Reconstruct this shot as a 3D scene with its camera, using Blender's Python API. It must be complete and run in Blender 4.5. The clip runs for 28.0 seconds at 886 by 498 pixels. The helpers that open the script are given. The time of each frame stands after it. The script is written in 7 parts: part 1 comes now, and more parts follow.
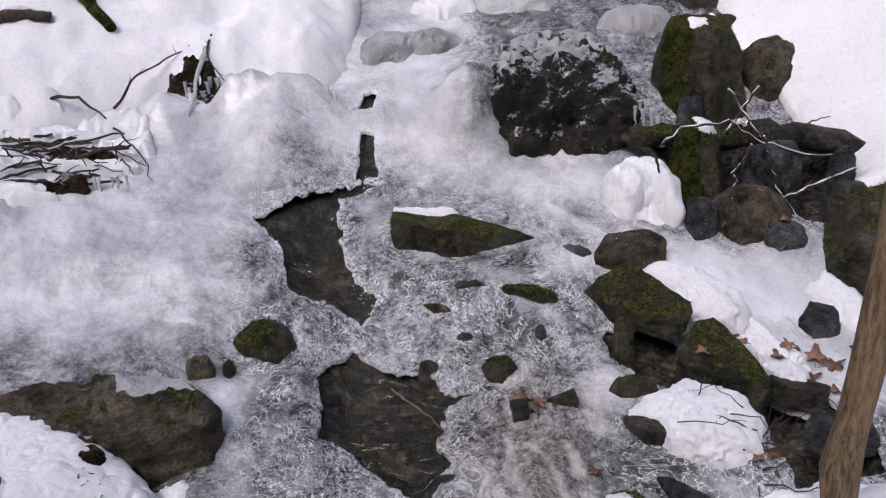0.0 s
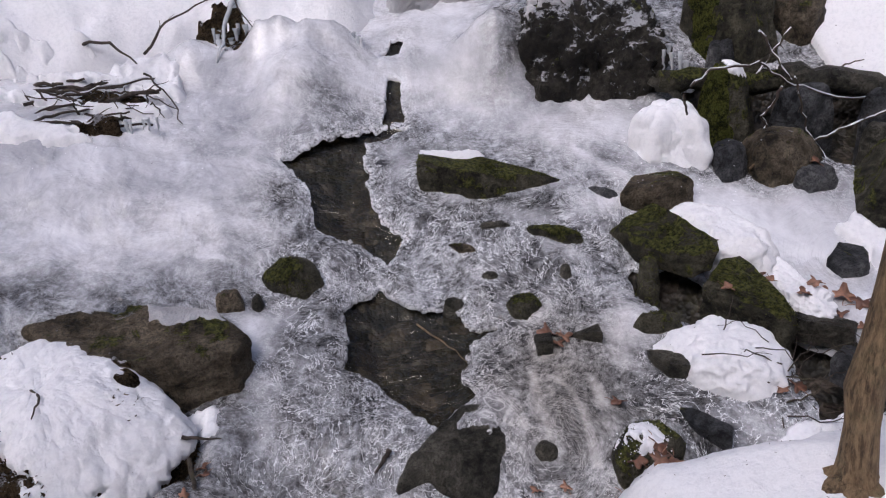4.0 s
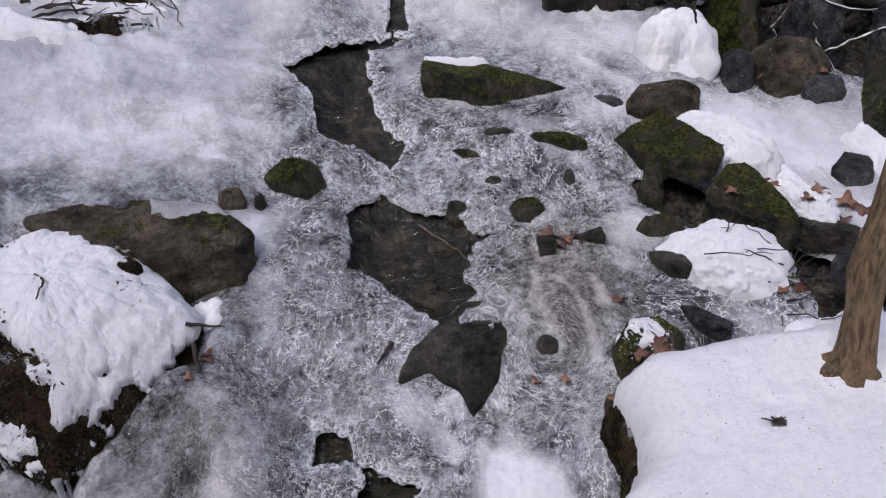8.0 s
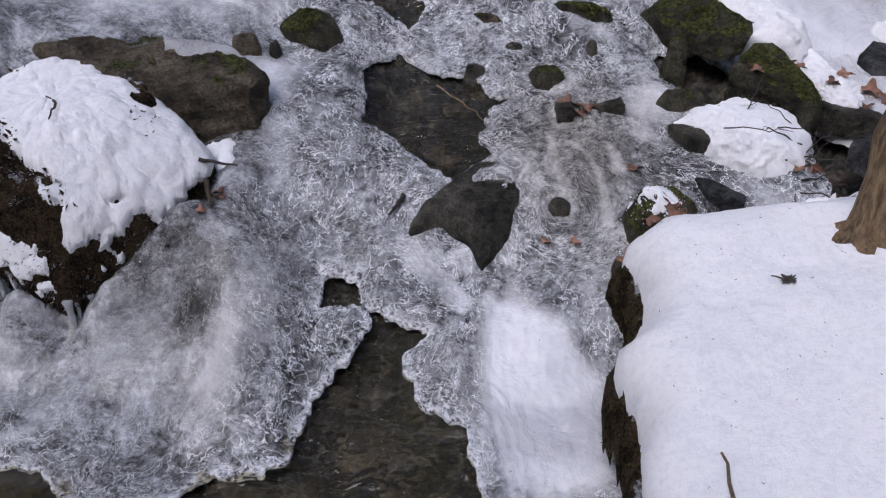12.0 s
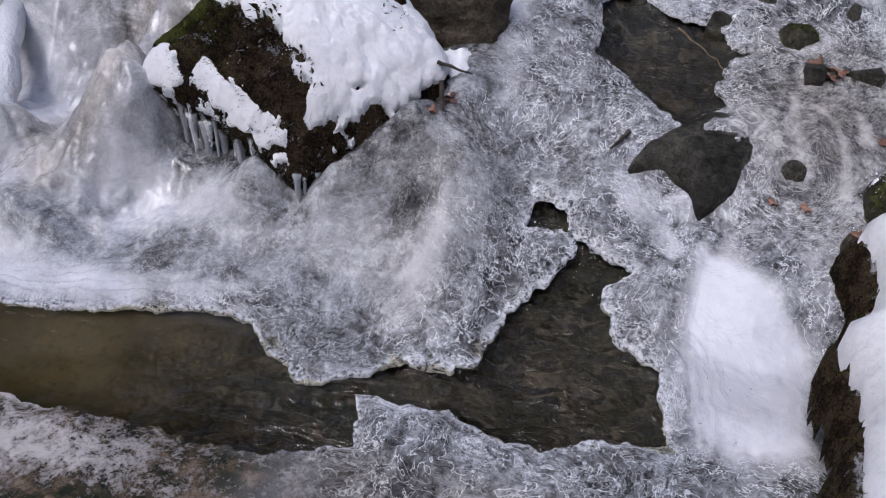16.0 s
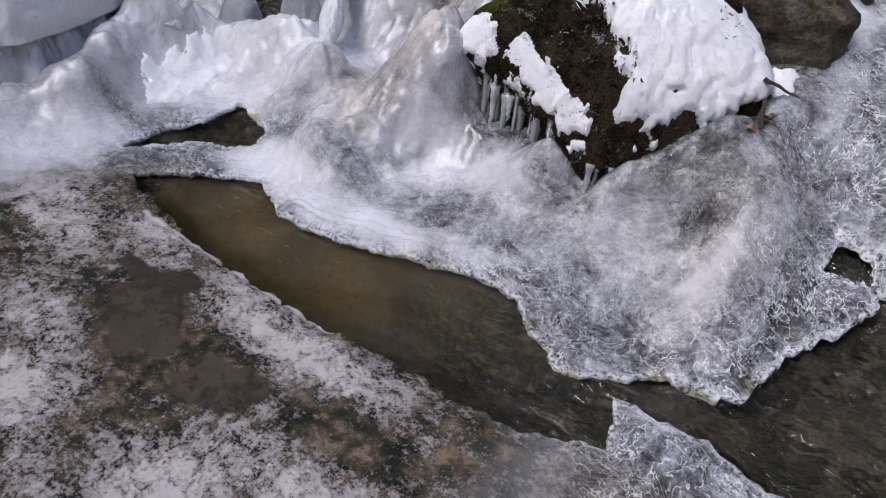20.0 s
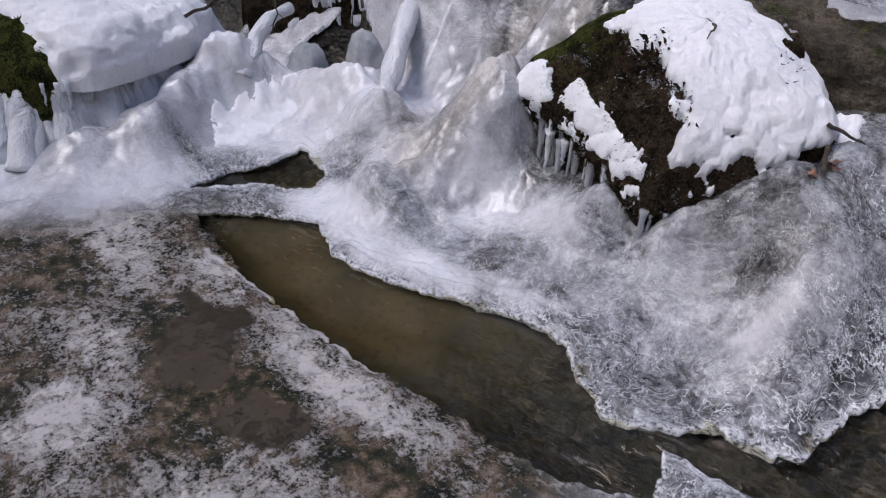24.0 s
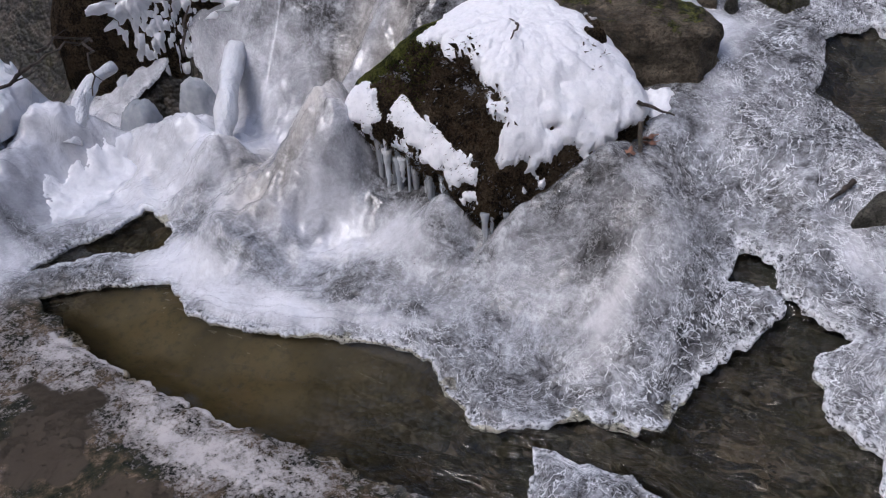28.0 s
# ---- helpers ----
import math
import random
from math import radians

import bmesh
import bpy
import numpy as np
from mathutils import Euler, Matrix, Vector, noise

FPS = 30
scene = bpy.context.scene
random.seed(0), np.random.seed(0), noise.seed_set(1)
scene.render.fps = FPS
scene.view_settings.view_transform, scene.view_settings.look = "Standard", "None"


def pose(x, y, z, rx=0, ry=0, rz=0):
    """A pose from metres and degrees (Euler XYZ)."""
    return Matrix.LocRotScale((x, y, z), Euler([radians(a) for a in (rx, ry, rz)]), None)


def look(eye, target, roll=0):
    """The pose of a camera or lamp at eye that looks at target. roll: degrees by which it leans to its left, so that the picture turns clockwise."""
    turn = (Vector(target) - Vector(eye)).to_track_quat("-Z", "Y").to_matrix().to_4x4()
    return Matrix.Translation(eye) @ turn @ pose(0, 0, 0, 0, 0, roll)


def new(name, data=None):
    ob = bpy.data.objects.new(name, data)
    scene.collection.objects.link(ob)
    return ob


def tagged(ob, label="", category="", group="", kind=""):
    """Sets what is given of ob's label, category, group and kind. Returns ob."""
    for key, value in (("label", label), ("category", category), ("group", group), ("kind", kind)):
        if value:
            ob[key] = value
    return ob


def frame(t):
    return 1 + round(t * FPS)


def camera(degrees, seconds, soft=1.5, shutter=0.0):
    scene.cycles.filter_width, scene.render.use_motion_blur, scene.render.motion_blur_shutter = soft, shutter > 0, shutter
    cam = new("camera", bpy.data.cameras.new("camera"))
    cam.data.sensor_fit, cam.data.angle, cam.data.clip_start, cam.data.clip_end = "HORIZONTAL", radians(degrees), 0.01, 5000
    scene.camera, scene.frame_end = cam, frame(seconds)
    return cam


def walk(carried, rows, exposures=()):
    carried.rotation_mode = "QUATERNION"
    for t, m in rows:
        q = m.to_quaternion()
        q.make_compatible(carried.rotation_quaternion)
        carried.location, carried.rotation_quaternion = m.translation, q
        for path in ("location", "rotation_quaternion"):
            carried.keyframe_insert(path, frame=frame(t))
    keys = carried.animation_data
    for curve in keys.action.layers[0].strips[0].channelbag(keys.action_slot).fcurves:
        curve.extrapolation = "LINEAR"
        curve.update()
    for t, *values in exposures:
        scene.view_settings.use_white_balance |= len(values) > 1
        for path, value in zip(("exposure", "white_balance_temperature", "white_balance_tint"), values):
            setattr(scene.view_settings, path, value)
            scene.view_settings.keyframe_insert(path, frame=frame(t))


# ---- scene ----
cam = camera(60.0, 28.0, soft=1.1)
PATH = [
    (0, (-0.031, 0.206, 1.531), (-0.051, 2.071, 0.809), -4.9),
    (0.5, (-0.034, 0.196, 1.522), (-0.069, 2.059, 0.796), -5.0),
    (1, (-0.036, 0.186, 1.504), (-0.083, 2.048, 0.776), -5.0),
    (1.5, (-0.031, 0.176, 1.492), (-0.092, 2.033, 0.753), -5.2),
    (2, (-0.032, 0.174, 1.479), (-0.104, 2.028, 0.733), -5.3),
    (2.5, (-0.037, 0.17, 1.47), (-0.115, 2.023, 0.721), -5.4),
    (3, (-0.038, 0.16, 1.457), (-0.122, 2.01, 0.7), -5.4),
    (3.5, (-0.038, 0.156, 1.447), (-0.126, 2.001, 0.682), -5.4),
    (5.5, (-0.046, 0.132, 1.393), (-0.146, 1.963, 0.595), -5.5),
    (6, (-0.045, 0.123, 1.379), (-0.149, 1.947, 0.566), -5.4),
    (6.5, (-0.049, 0.115, 1.366), (-0.152, 1.931, 0.534), -5.4),
    (7, (-0.061, 0.115, 1.352), (-0.157, 1.923, 0.501), -5.2),
    (7.5, (-0.062, 0.106, 1.331), (-0.155, 1.905, 0.464), -4.8),
    (8, (-0.068, 0.1, 1.312), (-0.157, 1.89, 0.424), -4.5),
    (8.5, (-0.078, 0.098, 1.295), (-0.164, 1.877, 0.385), -4.1),
    (9, (-0.082, 0.093, 1.283), (-0.166, 1.864, 0.358), -3.8),
    (9.5, (-0.085, 0.081, 1.27), (-0.167, 1.845, 0.331), -3.3),
    (10, (-0.088, 0.07, 1.249), (-0.172, 1.822, 0.289), -2.8),
    (10.5, (-0.094, 0.056, 1.228), (-0.178, 1.794, 0.242), -2.1),
    (11, (-0.109, 0.05, 1.215), (-0.184, 1.774, 0.205), -1.5),
    (11.5, (-0.115, 0.044, 1.201), (-0.188, 1.749, 0.159), -1.0),
    (13.5, (-0.16, 0.006, 1.139), (-0.259, 1.635, -0.017), 2.1),
    (14, (-0.165, -0.001, 1.131), (-0.333, 1.62, -0.028), 2.1),
    (14.5, (-0.188, -0.01, 1.125), (-0.428, 1.599, -0.038), 2.1),
    (15, (-0.209, -0.014, 1.12), (-0.503, 1.584, -0.046), 2.3),
    (15.5, (-0.237, -0.026, 1.108), (-0.594, 1.56, -0.056), 2.7),
    (16, (-0.267, -0.042, 1.096), (-0.688, 1.534, -0.061), 3.4),
    (16.5, (-0.289, -0.06, 1.085), (-0.773, 1.497, -0.074), 4.1),
    (17, (-0.301, -0.069, 1.078), (-0.833, 1.472, -0.079), 4.7),
    (17.5, (-0.325, -0.078, 1.08), (-0.894, 1.443, -0.088), 5.8),
    (18, (-0.355, -0.091, 1.08), (-0.984, 1.399, -0.096), 6.4),
    (18.5, (-0.38, -0.102, 1.077), (-1.084, 1.35, -0.104), 6.4),
    (19, (-0.408, -0.105, 1.08), (-1.149, 1.32, -0.111), 6.7),
    (19.5, (-0.435, -0.117, 1.071), (-1.226, 1.276, -0.126), 6.8),
    (20, (-0.462, -0.127, 1.071), (-1.289, 1.236, -0.138), 7.1),
    (20.5, (-0.478, -0.139, 1.074), (-1.33, 1.199, -0.145), 7.5),
    (22.5, (-0.405, -0.1, 1.038), (-1.362, 1.196, -0.147), 5.5),
    (23, (-0.41, -0.101, 1.039), (-1.391, 1.186, -0.136), 5.1),
    (23.5, (-0.412, -0.096, 1.05), (-1.416, 1.188, -0.108), 4.5),
    (24, (-0.418, -0.102, 1.062), (-1.444, 1.2, -0.058), 4.3),
    (24.5, (-0.415, -0.099, 1.062), (-1.454, 1.208, -0.039), 4.2),
    (25, (-0.414, -0.094, 1.061), (-1.466, 1.215, -0.025), 3.9),
    (25.5, (-0.414, -0.089, 1.057), (-1.482, 1.212, -0.022), 3.5),
    (26, (-0.413, -0.083, 1.067), (-1.488, 1.217, -0.006), 2.4),
    (26.5, (-0.39, -0.06, 1.068), (-1.459, 1.245, -0.007), 0.8),
    (27, (-0.37, -0.037, 1.076), (-1.384, 1.308, -0.003), -0.8),
    (27.5, (-0.335, -0.014, 1.076), (-1.265, 1.392, 0.0), -1.7),
    (28, (-0.308, 0.001, 1.085), (-1.167, 1.441, -0.005), -2.2),
]
walk(cam, [(t, look(eye, target, roll)) for t, eye, target, roll in PATH], [(0, 0.72, 5900, 17), (6, 0.68, 5800, 17), (11, 0.70, 5650, 16), (14, 0.78, 5600, 15), (17, 0.94, 5700, 15), (20, 1.04, 5800, 15), (24, 0.95, 5750, 15), (28, 1.00, 5700, 14)])

# ---- an overcast winter sky ----
SUN_UP, SUN_ROUND = radians(48), radians(215)
world = bpy.data.worlds.new("sky")
scene.world = world
world.use_nodes = True
_sky = world.node_tree.nodes.new("ShaderNodeTexSky")
_sky.sky_type, _sky.sun_disc = "NISHITA", False
_sky.sun_elevation, _sky.sun_rotation = SUN_UP, SUN_ROUND
_sky.air_density, _sky.dust_density, _sky.ozone_density = 1.0, 6.0, 1.0
world.node_tree.links.new(_sky.outputs[0], world.node_tree.nodes["Background"].inputs[0])
world.node_tree.nodes["Background"].inputs[1].default_value = 0.11
sun = new("sun", bpy.data.lights.new("sun", "SUN"))
sun.data.energy, sun.data.angle, sun.data.color = 1.0, radians(40), (1.0, 0.96, 0.92)
sun.matrix_world = look((0, 0, 0), (-math.sin(SUN_ROUND) * math.cos(SUN_UP), -math.cos(SUN_ROUND) * math.cos(SUN_UP), -math.sin(SUN_UP)))

# ---- the lie of the stream, in metres: x across, y upstream, pool level at z = 0 ----
_rng = np.random.RandomState(7)
_PERM = _rng.permutation(512)
_VAL = _rng.rand(512)


def vnoise(x, y, z=0.0):
    """Smooth value noise from 0 to 1 on numpy arrays."""
    x, y, z = np.broadcast_arrays(np.asarray(x, float), np.asarray(y, float), np.asarray(z, float))
    xi, yi, zi = np.floor(x).astype(int), np.floor(y).astype(int), np.floor(z).astype(int)
    u, v, w = x - xi, y - yi, z - zi
    u, v, w = (a * a * (3 - 2 * a) for a in (u, v, w))

    def at(i, j, k):
        return _VAL[(_PERM[(_PERM[(_PERM[(xi + i) & 511] + yi + j) & 511] + zi + k) & 511])]

    lo = (at(0, 0, 0) * (1 - u) + at(1, 0, 0) * u) * (1 - v) + (at(0, 1, 0) * (1 - u) + at(1, 1, 0) * u) * v
    hi = (at(0, 0, 1) * (1 - u) + at(1, 0, 1) * u) * (1 - v) + (at(0, 1, 1) * (1 - u) + at(1, 1, 1) * u) * v
    return lo * (1 - w) + hi * w


def fbm(x, y, z=0.0, octaves=4):
    """Layered noise about 0, mostly within -1 and 1."""
    total, size = 0.0, 1.0
    for n in range(octaves):
        f = 2.0 ** n
        total = total + size * (2 * vnoise(np.asarray(x) * f + 17.3 * n, np.asarray(y) * f - 9.1 * n, np.asarray(z) * f + 3.7 * n) - 1)
        size *= 0.5
    return total / 1.4


def smooth(a, b, v):
    s = np.clip((v - a) / (b - a), 0, 1)
    return s * s * (3 - 2 * s)


def inside(poly, x, y):
    """Distance to the outline, positive inside it."""
    x, y = np.asarray(x, float), np.asarray(y, float)
    best, odd = np.full(x.shape, 1e9), np.zeros(x.shape, bool)
    n = len(poly)
    for i in range(n):
        (ax, ay), (bx, by) = poly[i], poly[(i + 1) % n]
        ex, ey = bx - ax, by - ay
        s = np.clip(((x - ax) * ex + (y - ay) * ey) / (ex * ex + ey * ey + 1e-12), 0, 1)
        best = np.minimum(best, (x - ax - s * ex) ** 2 + (y - ay - s * ey) ** 2)
        if ay != by:
            odd ^= ((ay > y) != (by > y)) & (x < ex * (y - ay) / (by - ay) + ax)
    return np.where(odd, 1, -1) * np.sqrt(best)


def bump(x, y, cx, cy, rx, ry, h):
    d = ((x - cx) / rx) ** 2 + ((y - cy) / ry) ** 2
    return h * np.exp(-d)


FALL_Y = (-80, 1.02, 1.2, 1.36, 1.48, 1.7, 2.15, 2.45, 2.8, 2.95, 3.4, 5.0, 9.0, 90)
FALL_Z = (0.0, 0.0, 0.055, 0.135, 0.18, 0.33, 0.485, 0.68, 0.855, 1.0, 1.25, 2.0, 3.6, 14)


def stream(x, y):
    """Height of the ice and the water along the stream."""
    x, y = np.asarray(x, float), np.asarray(y, float)
    z = np.interp(y, FALL_Y, FALL_Z)
    left = np.clip((-x - 0.35) / 0.9, 0, 1.6)
    z = z + 0.24 * left * smooth(1.55, 1.9, y) * (1 - 0.5 * smooth(2.5, 3.0, y))
    # lower ground by the second small fall, beyond the mossy boulder
    z = z * (1 - smooth(-1.2, -1.5, x) * smooth(2.1, 1.5, y) * 0.45)
    # the frozen spill at the boulder's foot, and the ice hump of the second fall
    z = z + bump(x, y, -0.665, 1.42, 0.13, 0.13, 0.13) + bump(x, y, -0.69, 1.60, 0.09, 0.12, 0.07) + bump(x, y, -0.62, 1.22, 0.10, 0.12, 0.05)
    s = np.clip(((x + 1.40) * -0.22 + (y - 1.80) * -0.58) / 0.385, 0, 1)
    away = np.hypot(x + 1.40 + 0.22 * s, y - 1.80 + 0.58 * s)
    z = z + 0.19 * np.exp(-((away / 0.135) ** 4)) * (1 - 0.55 * s) * (1 + 0.25 * fbm(x * 9, y * 9, 4.0, 3))
    # folds on the frozen apron
    fold = smooth(1.06, 1.25, y) * smooth(1.75, 1.4, y) * smooth(-0.3, -0.5, x) * smooth(-1.7, -1.3, x)
    z = z + 0.03 * fold * fbm(x * 7, y * 4, 3.3, 2)
    # swellings of the far ice
    z = z + bump(x, y, -0.56, 2.83, 0.20, 0.10, 0.07) + bump(x, y, -1.0, 2.3, 0.25, 0.12, 0.03) + bump(x, y, 0.03, 2.93, 0.12, 0.09, 0.10)
    z = z + 0.012 * smooth(1.6, 2.2, y) * fbm(x * 4, y * 4, 8.1, 2)
    return z

# ---- materials ----
def material(name):
    m = bpy.data.materials.new(name)
    m.use_nodes = True
    t = m.node_tree
    return m, t, t.nodes["Principled BSDF"]


def node(t, kind, **inputs):
    n = t.nodes.new("ShaderNode" + kind)
    for key, value in inputs.items():
        socket = n.inputs[key.replace("_", " ")]
        if isinstance(value, bpy.types.NodeSocket):
            t.links.new(value, socket)
        else:
            socket.default_value = value
    return n


def coords(t, scale=(1, 1, 1), turn=0.0):
    m = node(t, "Mapping", Vector=node(t, "TexCoord").outputs["Object"])
    m.inputs["Scale"].default_value = scale
    m.inputs["Rotation"].default_value = (0, 0, turn)
    return m.outputs[0]


def noisy(t, vec, scale, detail=5.0, rough=0.55, warp=0.0):
    return node(t, "TexNoise", Vector=vec, Scale=scale, Detail=detail, Roughness=rough, Distortion=warp).outputs[0]


def ramp(t, value, *stops):
    r = node(t, "ValToRGB", Fac=value)
    e = r.color_ramp.elements
    for n, (at, colour) in enumerate(stops):
        spot = e[n] if n < 2 else e.new(at)
        spot.position = at
        spot.color = (*colour, 1) if isinstance(colour, tuple) else (colour, colour, colour, 1)
    return r.outputs[0]


def mixed(t, fac, a, b, how="MIX"):
    n = t.nodes.new("ShaderNodeMix")
    n.data_type, n.blend_type = "RGBA", how
    for socket, value in ((n.inputs[0], fac), (n.inputs[6], a), (n.inputs[7], b)):
        if isinstance(value, bpy.types.NodeSocket):
            t.links.new(value, socket)
        else:
            socket.default_value = (*value, 1) if isinstance(value, tuple) else value
    return n.outputs[2]


def calc(t, how, a, b=0.0, c=0.0):
    n = t.nodes.new("ShaderNodeMath")
    n.operation = how
    for socket, value in zip(n.inputs, (a, b, c)):
        if isinstance(value, bpy.types.NodeSocket):
            t.links.new(value, socket)
        else:
            socket.default_value = value
    return n.outputs[0]


def relief(t, b, height, strength, distance, under=None):
    n = node(t, "Bump", Strength=strength, Distance=distance, Height=height)
    if under is not None:
        t.links.new(under, n.inputs["Normal"])
    t.links.new(n.outputs[0], b.inputs["Normal"])
    return n.outputs[0]


def attribute(t, name):
    n = t.nodes.new("ShaderNodeAttribute")
    n.attribute_name = name
    return n.outputs["Fac"]


def make_snow():
    m, t, b = material("snow")
    v = coords(t)
    lumps, crumbs, grain = noisy(t, v, 14, 4, 0.55), noisy(t, v, 75, 6, 0.72), noisy(t, v, 330, 4, 0.75)
    colour = ramp(t, crumbs, (0.34, (0.78, 0.785, 0.805)), (0.54, (0.87, 0.87, 0.885)))
    specks = ramp(t, noisy(t, v, 150, 3, 0.5), (0.245, (0.20, 0.16, 0.13)), (0.275, (1.0, 1.0, 1.0)))
    t.links.new(mixed(t, ramp(t, noisy(t, v, 7, 4), (0.48, 0.0), (0.66, 0.8)), colour, mixed(t, 1.0, colour, specks, "MULTIPLY")), b.inputs["Base Color"])
    b.inputs["Roughness"].default_value = 0.8
    b.inputs["Specular IOR Level"].default_value = 0.2
    first = relief(t, b, lumps, 0.3, 0.012)
    first = relief(t, b, crumbs, 0.5, 0.009, first)
    relief(t, b, grain, 0.5, 0.003, first)
    return m


def make_ice():
    """Frozen stream. frost: milky share; soil: stony share; shore: metres from open water; rim: the thin lacy edge there; tea: peat
    stain; bare: thawed stone; wavy: share of frozen ripples."""
    m, t, b = material("stream_ice")
    v = coords(t)
    frost, soil, tea, rim, bare, shore, wavy = (attribute(t, k) for k in ("frost", "soil", "tea", "rim", "bare", "shore", "wavy"))
    crust, ridge = attribute(t, "crust"), attribute(t, "thread")

    def bent(scale, amount):
        warp = node(t, "VectorMath", Vector=node(t, "TexNoise", Vector=v, Scale=scale, Detail=2.0, Roughness=0.5).outputs["Color"])
        warp.operation = "MULTIPLY_ADD"
        warp.inputs[1].default_value = (amount, amount, amount)
        t.links.new(v, warp.inputs[2])
        return warp.outputs[0]

    def thread(value, width, at=0.5):
        return ramp(t, calc(t, "ABSOLUTE", calc(t, "SUBTRACT", value, at)), (0.0, 1.0), (0.35 * width, 0.7), (width, 0.0))

    def shown(value, low, high):
        return ramp(t, value, (low, 0.0), (high, 1.0))

    def times(a, c):
        return calc(t, "MULTIPLY", a, c)

    def plus(a, c):
        return calc(t, "ADD", a, c)

    loose = bent(4.0, 0.16)
    beside = node(t, "VectorMath", Vector=v)
    beside.operation = "MULTIPLY_ADD"
    beside.inputs[1].default_value = (0.6, 0.6, 0.6)
    t.links.new(node(t, "CombineXYZ", Z=times(shore, 6.0)).outputs[0], beside.inputs[2])
    cloud = noisy(t, loose, 3.2, 3, 0.5, 0.5)
    wide, mid, fine = noisy(t, v, 5.0, 4, 0.5, 0.6), noisy(t, loose, 11, 4, 0.55, 0.5), noisy(t, v, 110, 3, 0.6, 0.3)
    ripple, band = noisy(t, loose, 15, 4.0, 0.6, 0.3), noisy(t, beside.outputs[0], 15, 3, 0.55, 0.5)
    crackle = noisy(t, loose, 40, 6.0, 0.72, 0.3)
    coast = times(ramp(t, shore, (0.0, 1.0), (0.05, 0.75), (0.22, 0.0)), calc(t, "SUBTRACT", 1.0, soil))
    calm = calc(t, "SUBTRACT", 1.0, ramp(t, frost, (0.45, 0.0), (0.80, 1.0)))
    rough = times(calm, wavy)
    # white frost lines, which also paint the ridges' glints into the colour
    vein_glints = times(thread(ripple, 0.012), shown(noisy(t, v, 8, 3, 0.6), 0.42, 0.54))
    vein_glints = calc(t, "MAXIMUM", vein_glints, times(thread(noisy(t, loose, 24, 4.0, 0.6, 0.4), 0.015, 0.54), shown(noisy(t, v, 6, 4, 0.6, 0.3), 0.42, 0.56)))
    vein_glints = calc(t, "MAXIMUM", vein_glints, times(thread(noisy(t, bent(7.0, 0.10), 36, 3.0, 0.55, 0.5), 0.018, 0.47), shown(noisy(t, v, 7, 4, 0.6, 0.5), 0.47, 0.60)))
    vein_glints = calc(t, "MAXIMUM", vein_glints, times(times(thread(crackle, 0.020), 0.65), shown(noisy(t, v, 7, 4, 0.65, 0.6), 0.50, 0.61)))
    vein_glints = times(vein_glints, rough)
    vein_glints = calc(t, "MAXIMUM", vein_glints, times(times(shown(ridge, 0.45, 0.95), times(rough, 0.3)), shown(noisy(t, v, 5.5, 4, 0.6, 0.4), 0.42, 0.60)))
    edge_lines = times(calc(t, "MAXIMUM", thread(band, 0.026), calc(t, "MAXIMUM", thread(band, 0.020, 0.60), thread(band, 0.018, 0.42))), times(coast, shown(noisy(t, v, 10, 3, 0.6, 0.3), 0.45, 0.60)))
    vein_glints = calc(t, "MAXIMUM", vein_glints, times(edge_lines, plus(times(calm, 0.5), 0.15)))
    milky = plus(plus(frost, times(calc(t, "SUBTRACT", wide, 0.5), 0.9)), times(times(calc(t, "SUBTRACT", mid, 0.5), 0.55), plus(times(calm, 0.8), 0.2)))
    milky = plus(milky, times(calc(t, "SUBTRACT", fine, 0.5), 0.20))
    tone = plus(times(cloud, 0.22), plus(times(mid, 0.22), plus(times(crackle, 0.42), times(fine, 0.14))))
    clear = ramp(t, tone, (0.42, (0.020, 0.018, 0.016)), (0.485, (0.075, 0.074, 0.074)), (0.54, (0.21, 0.215, 0.225)), (0.60, (0.42, 0.43, 0.45)))
    white = ramp(t, plus(times(cloud, 0.8), times(crackle, 0.2)), (0.38, (0.47, 0.475, 0.50)), (0.50, (0.65, 0.655, 0.68)), (0.60, (0.78, 0.78, 0.80)))
    colour = mixed(t, ramp(t, milky, (0.15, 0.0), (0.85, 1.0)), clear, white)
    colour = mixed(t, times(vein_glints, 0.95), colour, (0.92, 0.94, 0.96))
    lace = times(rim, shown(fine, 0.40, 0.54))
    colour = mixed(t, times(lace, 0.9), colour, (0.82, 0.83, 0.85))
    colour = mixed(t, tea, colour, mixed(t, 1.0, colour, (0.92, 0.85, 0.74), "MULTIPLY"))
    stone = ramp(t, noisy(t, v, 17, 7, 0.70, 0.4), (0.40, (0.005, 0.007, 0.003)), (0.47, (0.026, 0.026, 0.011)), (0.53, (0.085, 0.060, 0.034)), (0.61, (0.20, 0.152, 0.108)))
    stone = mixed(t, ramp(t, noisy(t, v, 120, 4, 0.7), (0.36, 0.7), (0.50, 0.0)), stone, (0.012, 0.012, 0.006))
    grit = plus(times(calc(t, "SUBTRACT", noisy(t, v, 130, 5, 0.8), 0.5), 2.0), times(calc(t, "SUBTRACT", noisy(t, v, 30, 6, 0.75, 0.3), 0.5), 2.2))
    rime = ramp(t, plus(crust, grit), (0.40, 0.0), (0.55, 0.75), (0.85, 1.0))
    pale = mixed(t, plus(crust, times(grit, 0.8)), (0.20, 0.165, 0.135), (0.50, 0.47, 0.45))
    ground = mixed(t, calc(t, "MULTIPLY", rime, calc(t, "SUBTRACT", 1.0, bare)), mixed(t, bare, stone, (0.060, 0.046, 0.030)), pale)
    colour = mixed(t, soil, colour, ground)
    t.links.new(colour, b.inputs["Base Color"])
    t.links.new(calc(t, "MAXIMUM", ramp(t, milky, (0.2, 0.08), (0.8, 0.38)), times(soil, 0.75)), b.inputs["Roughness"])
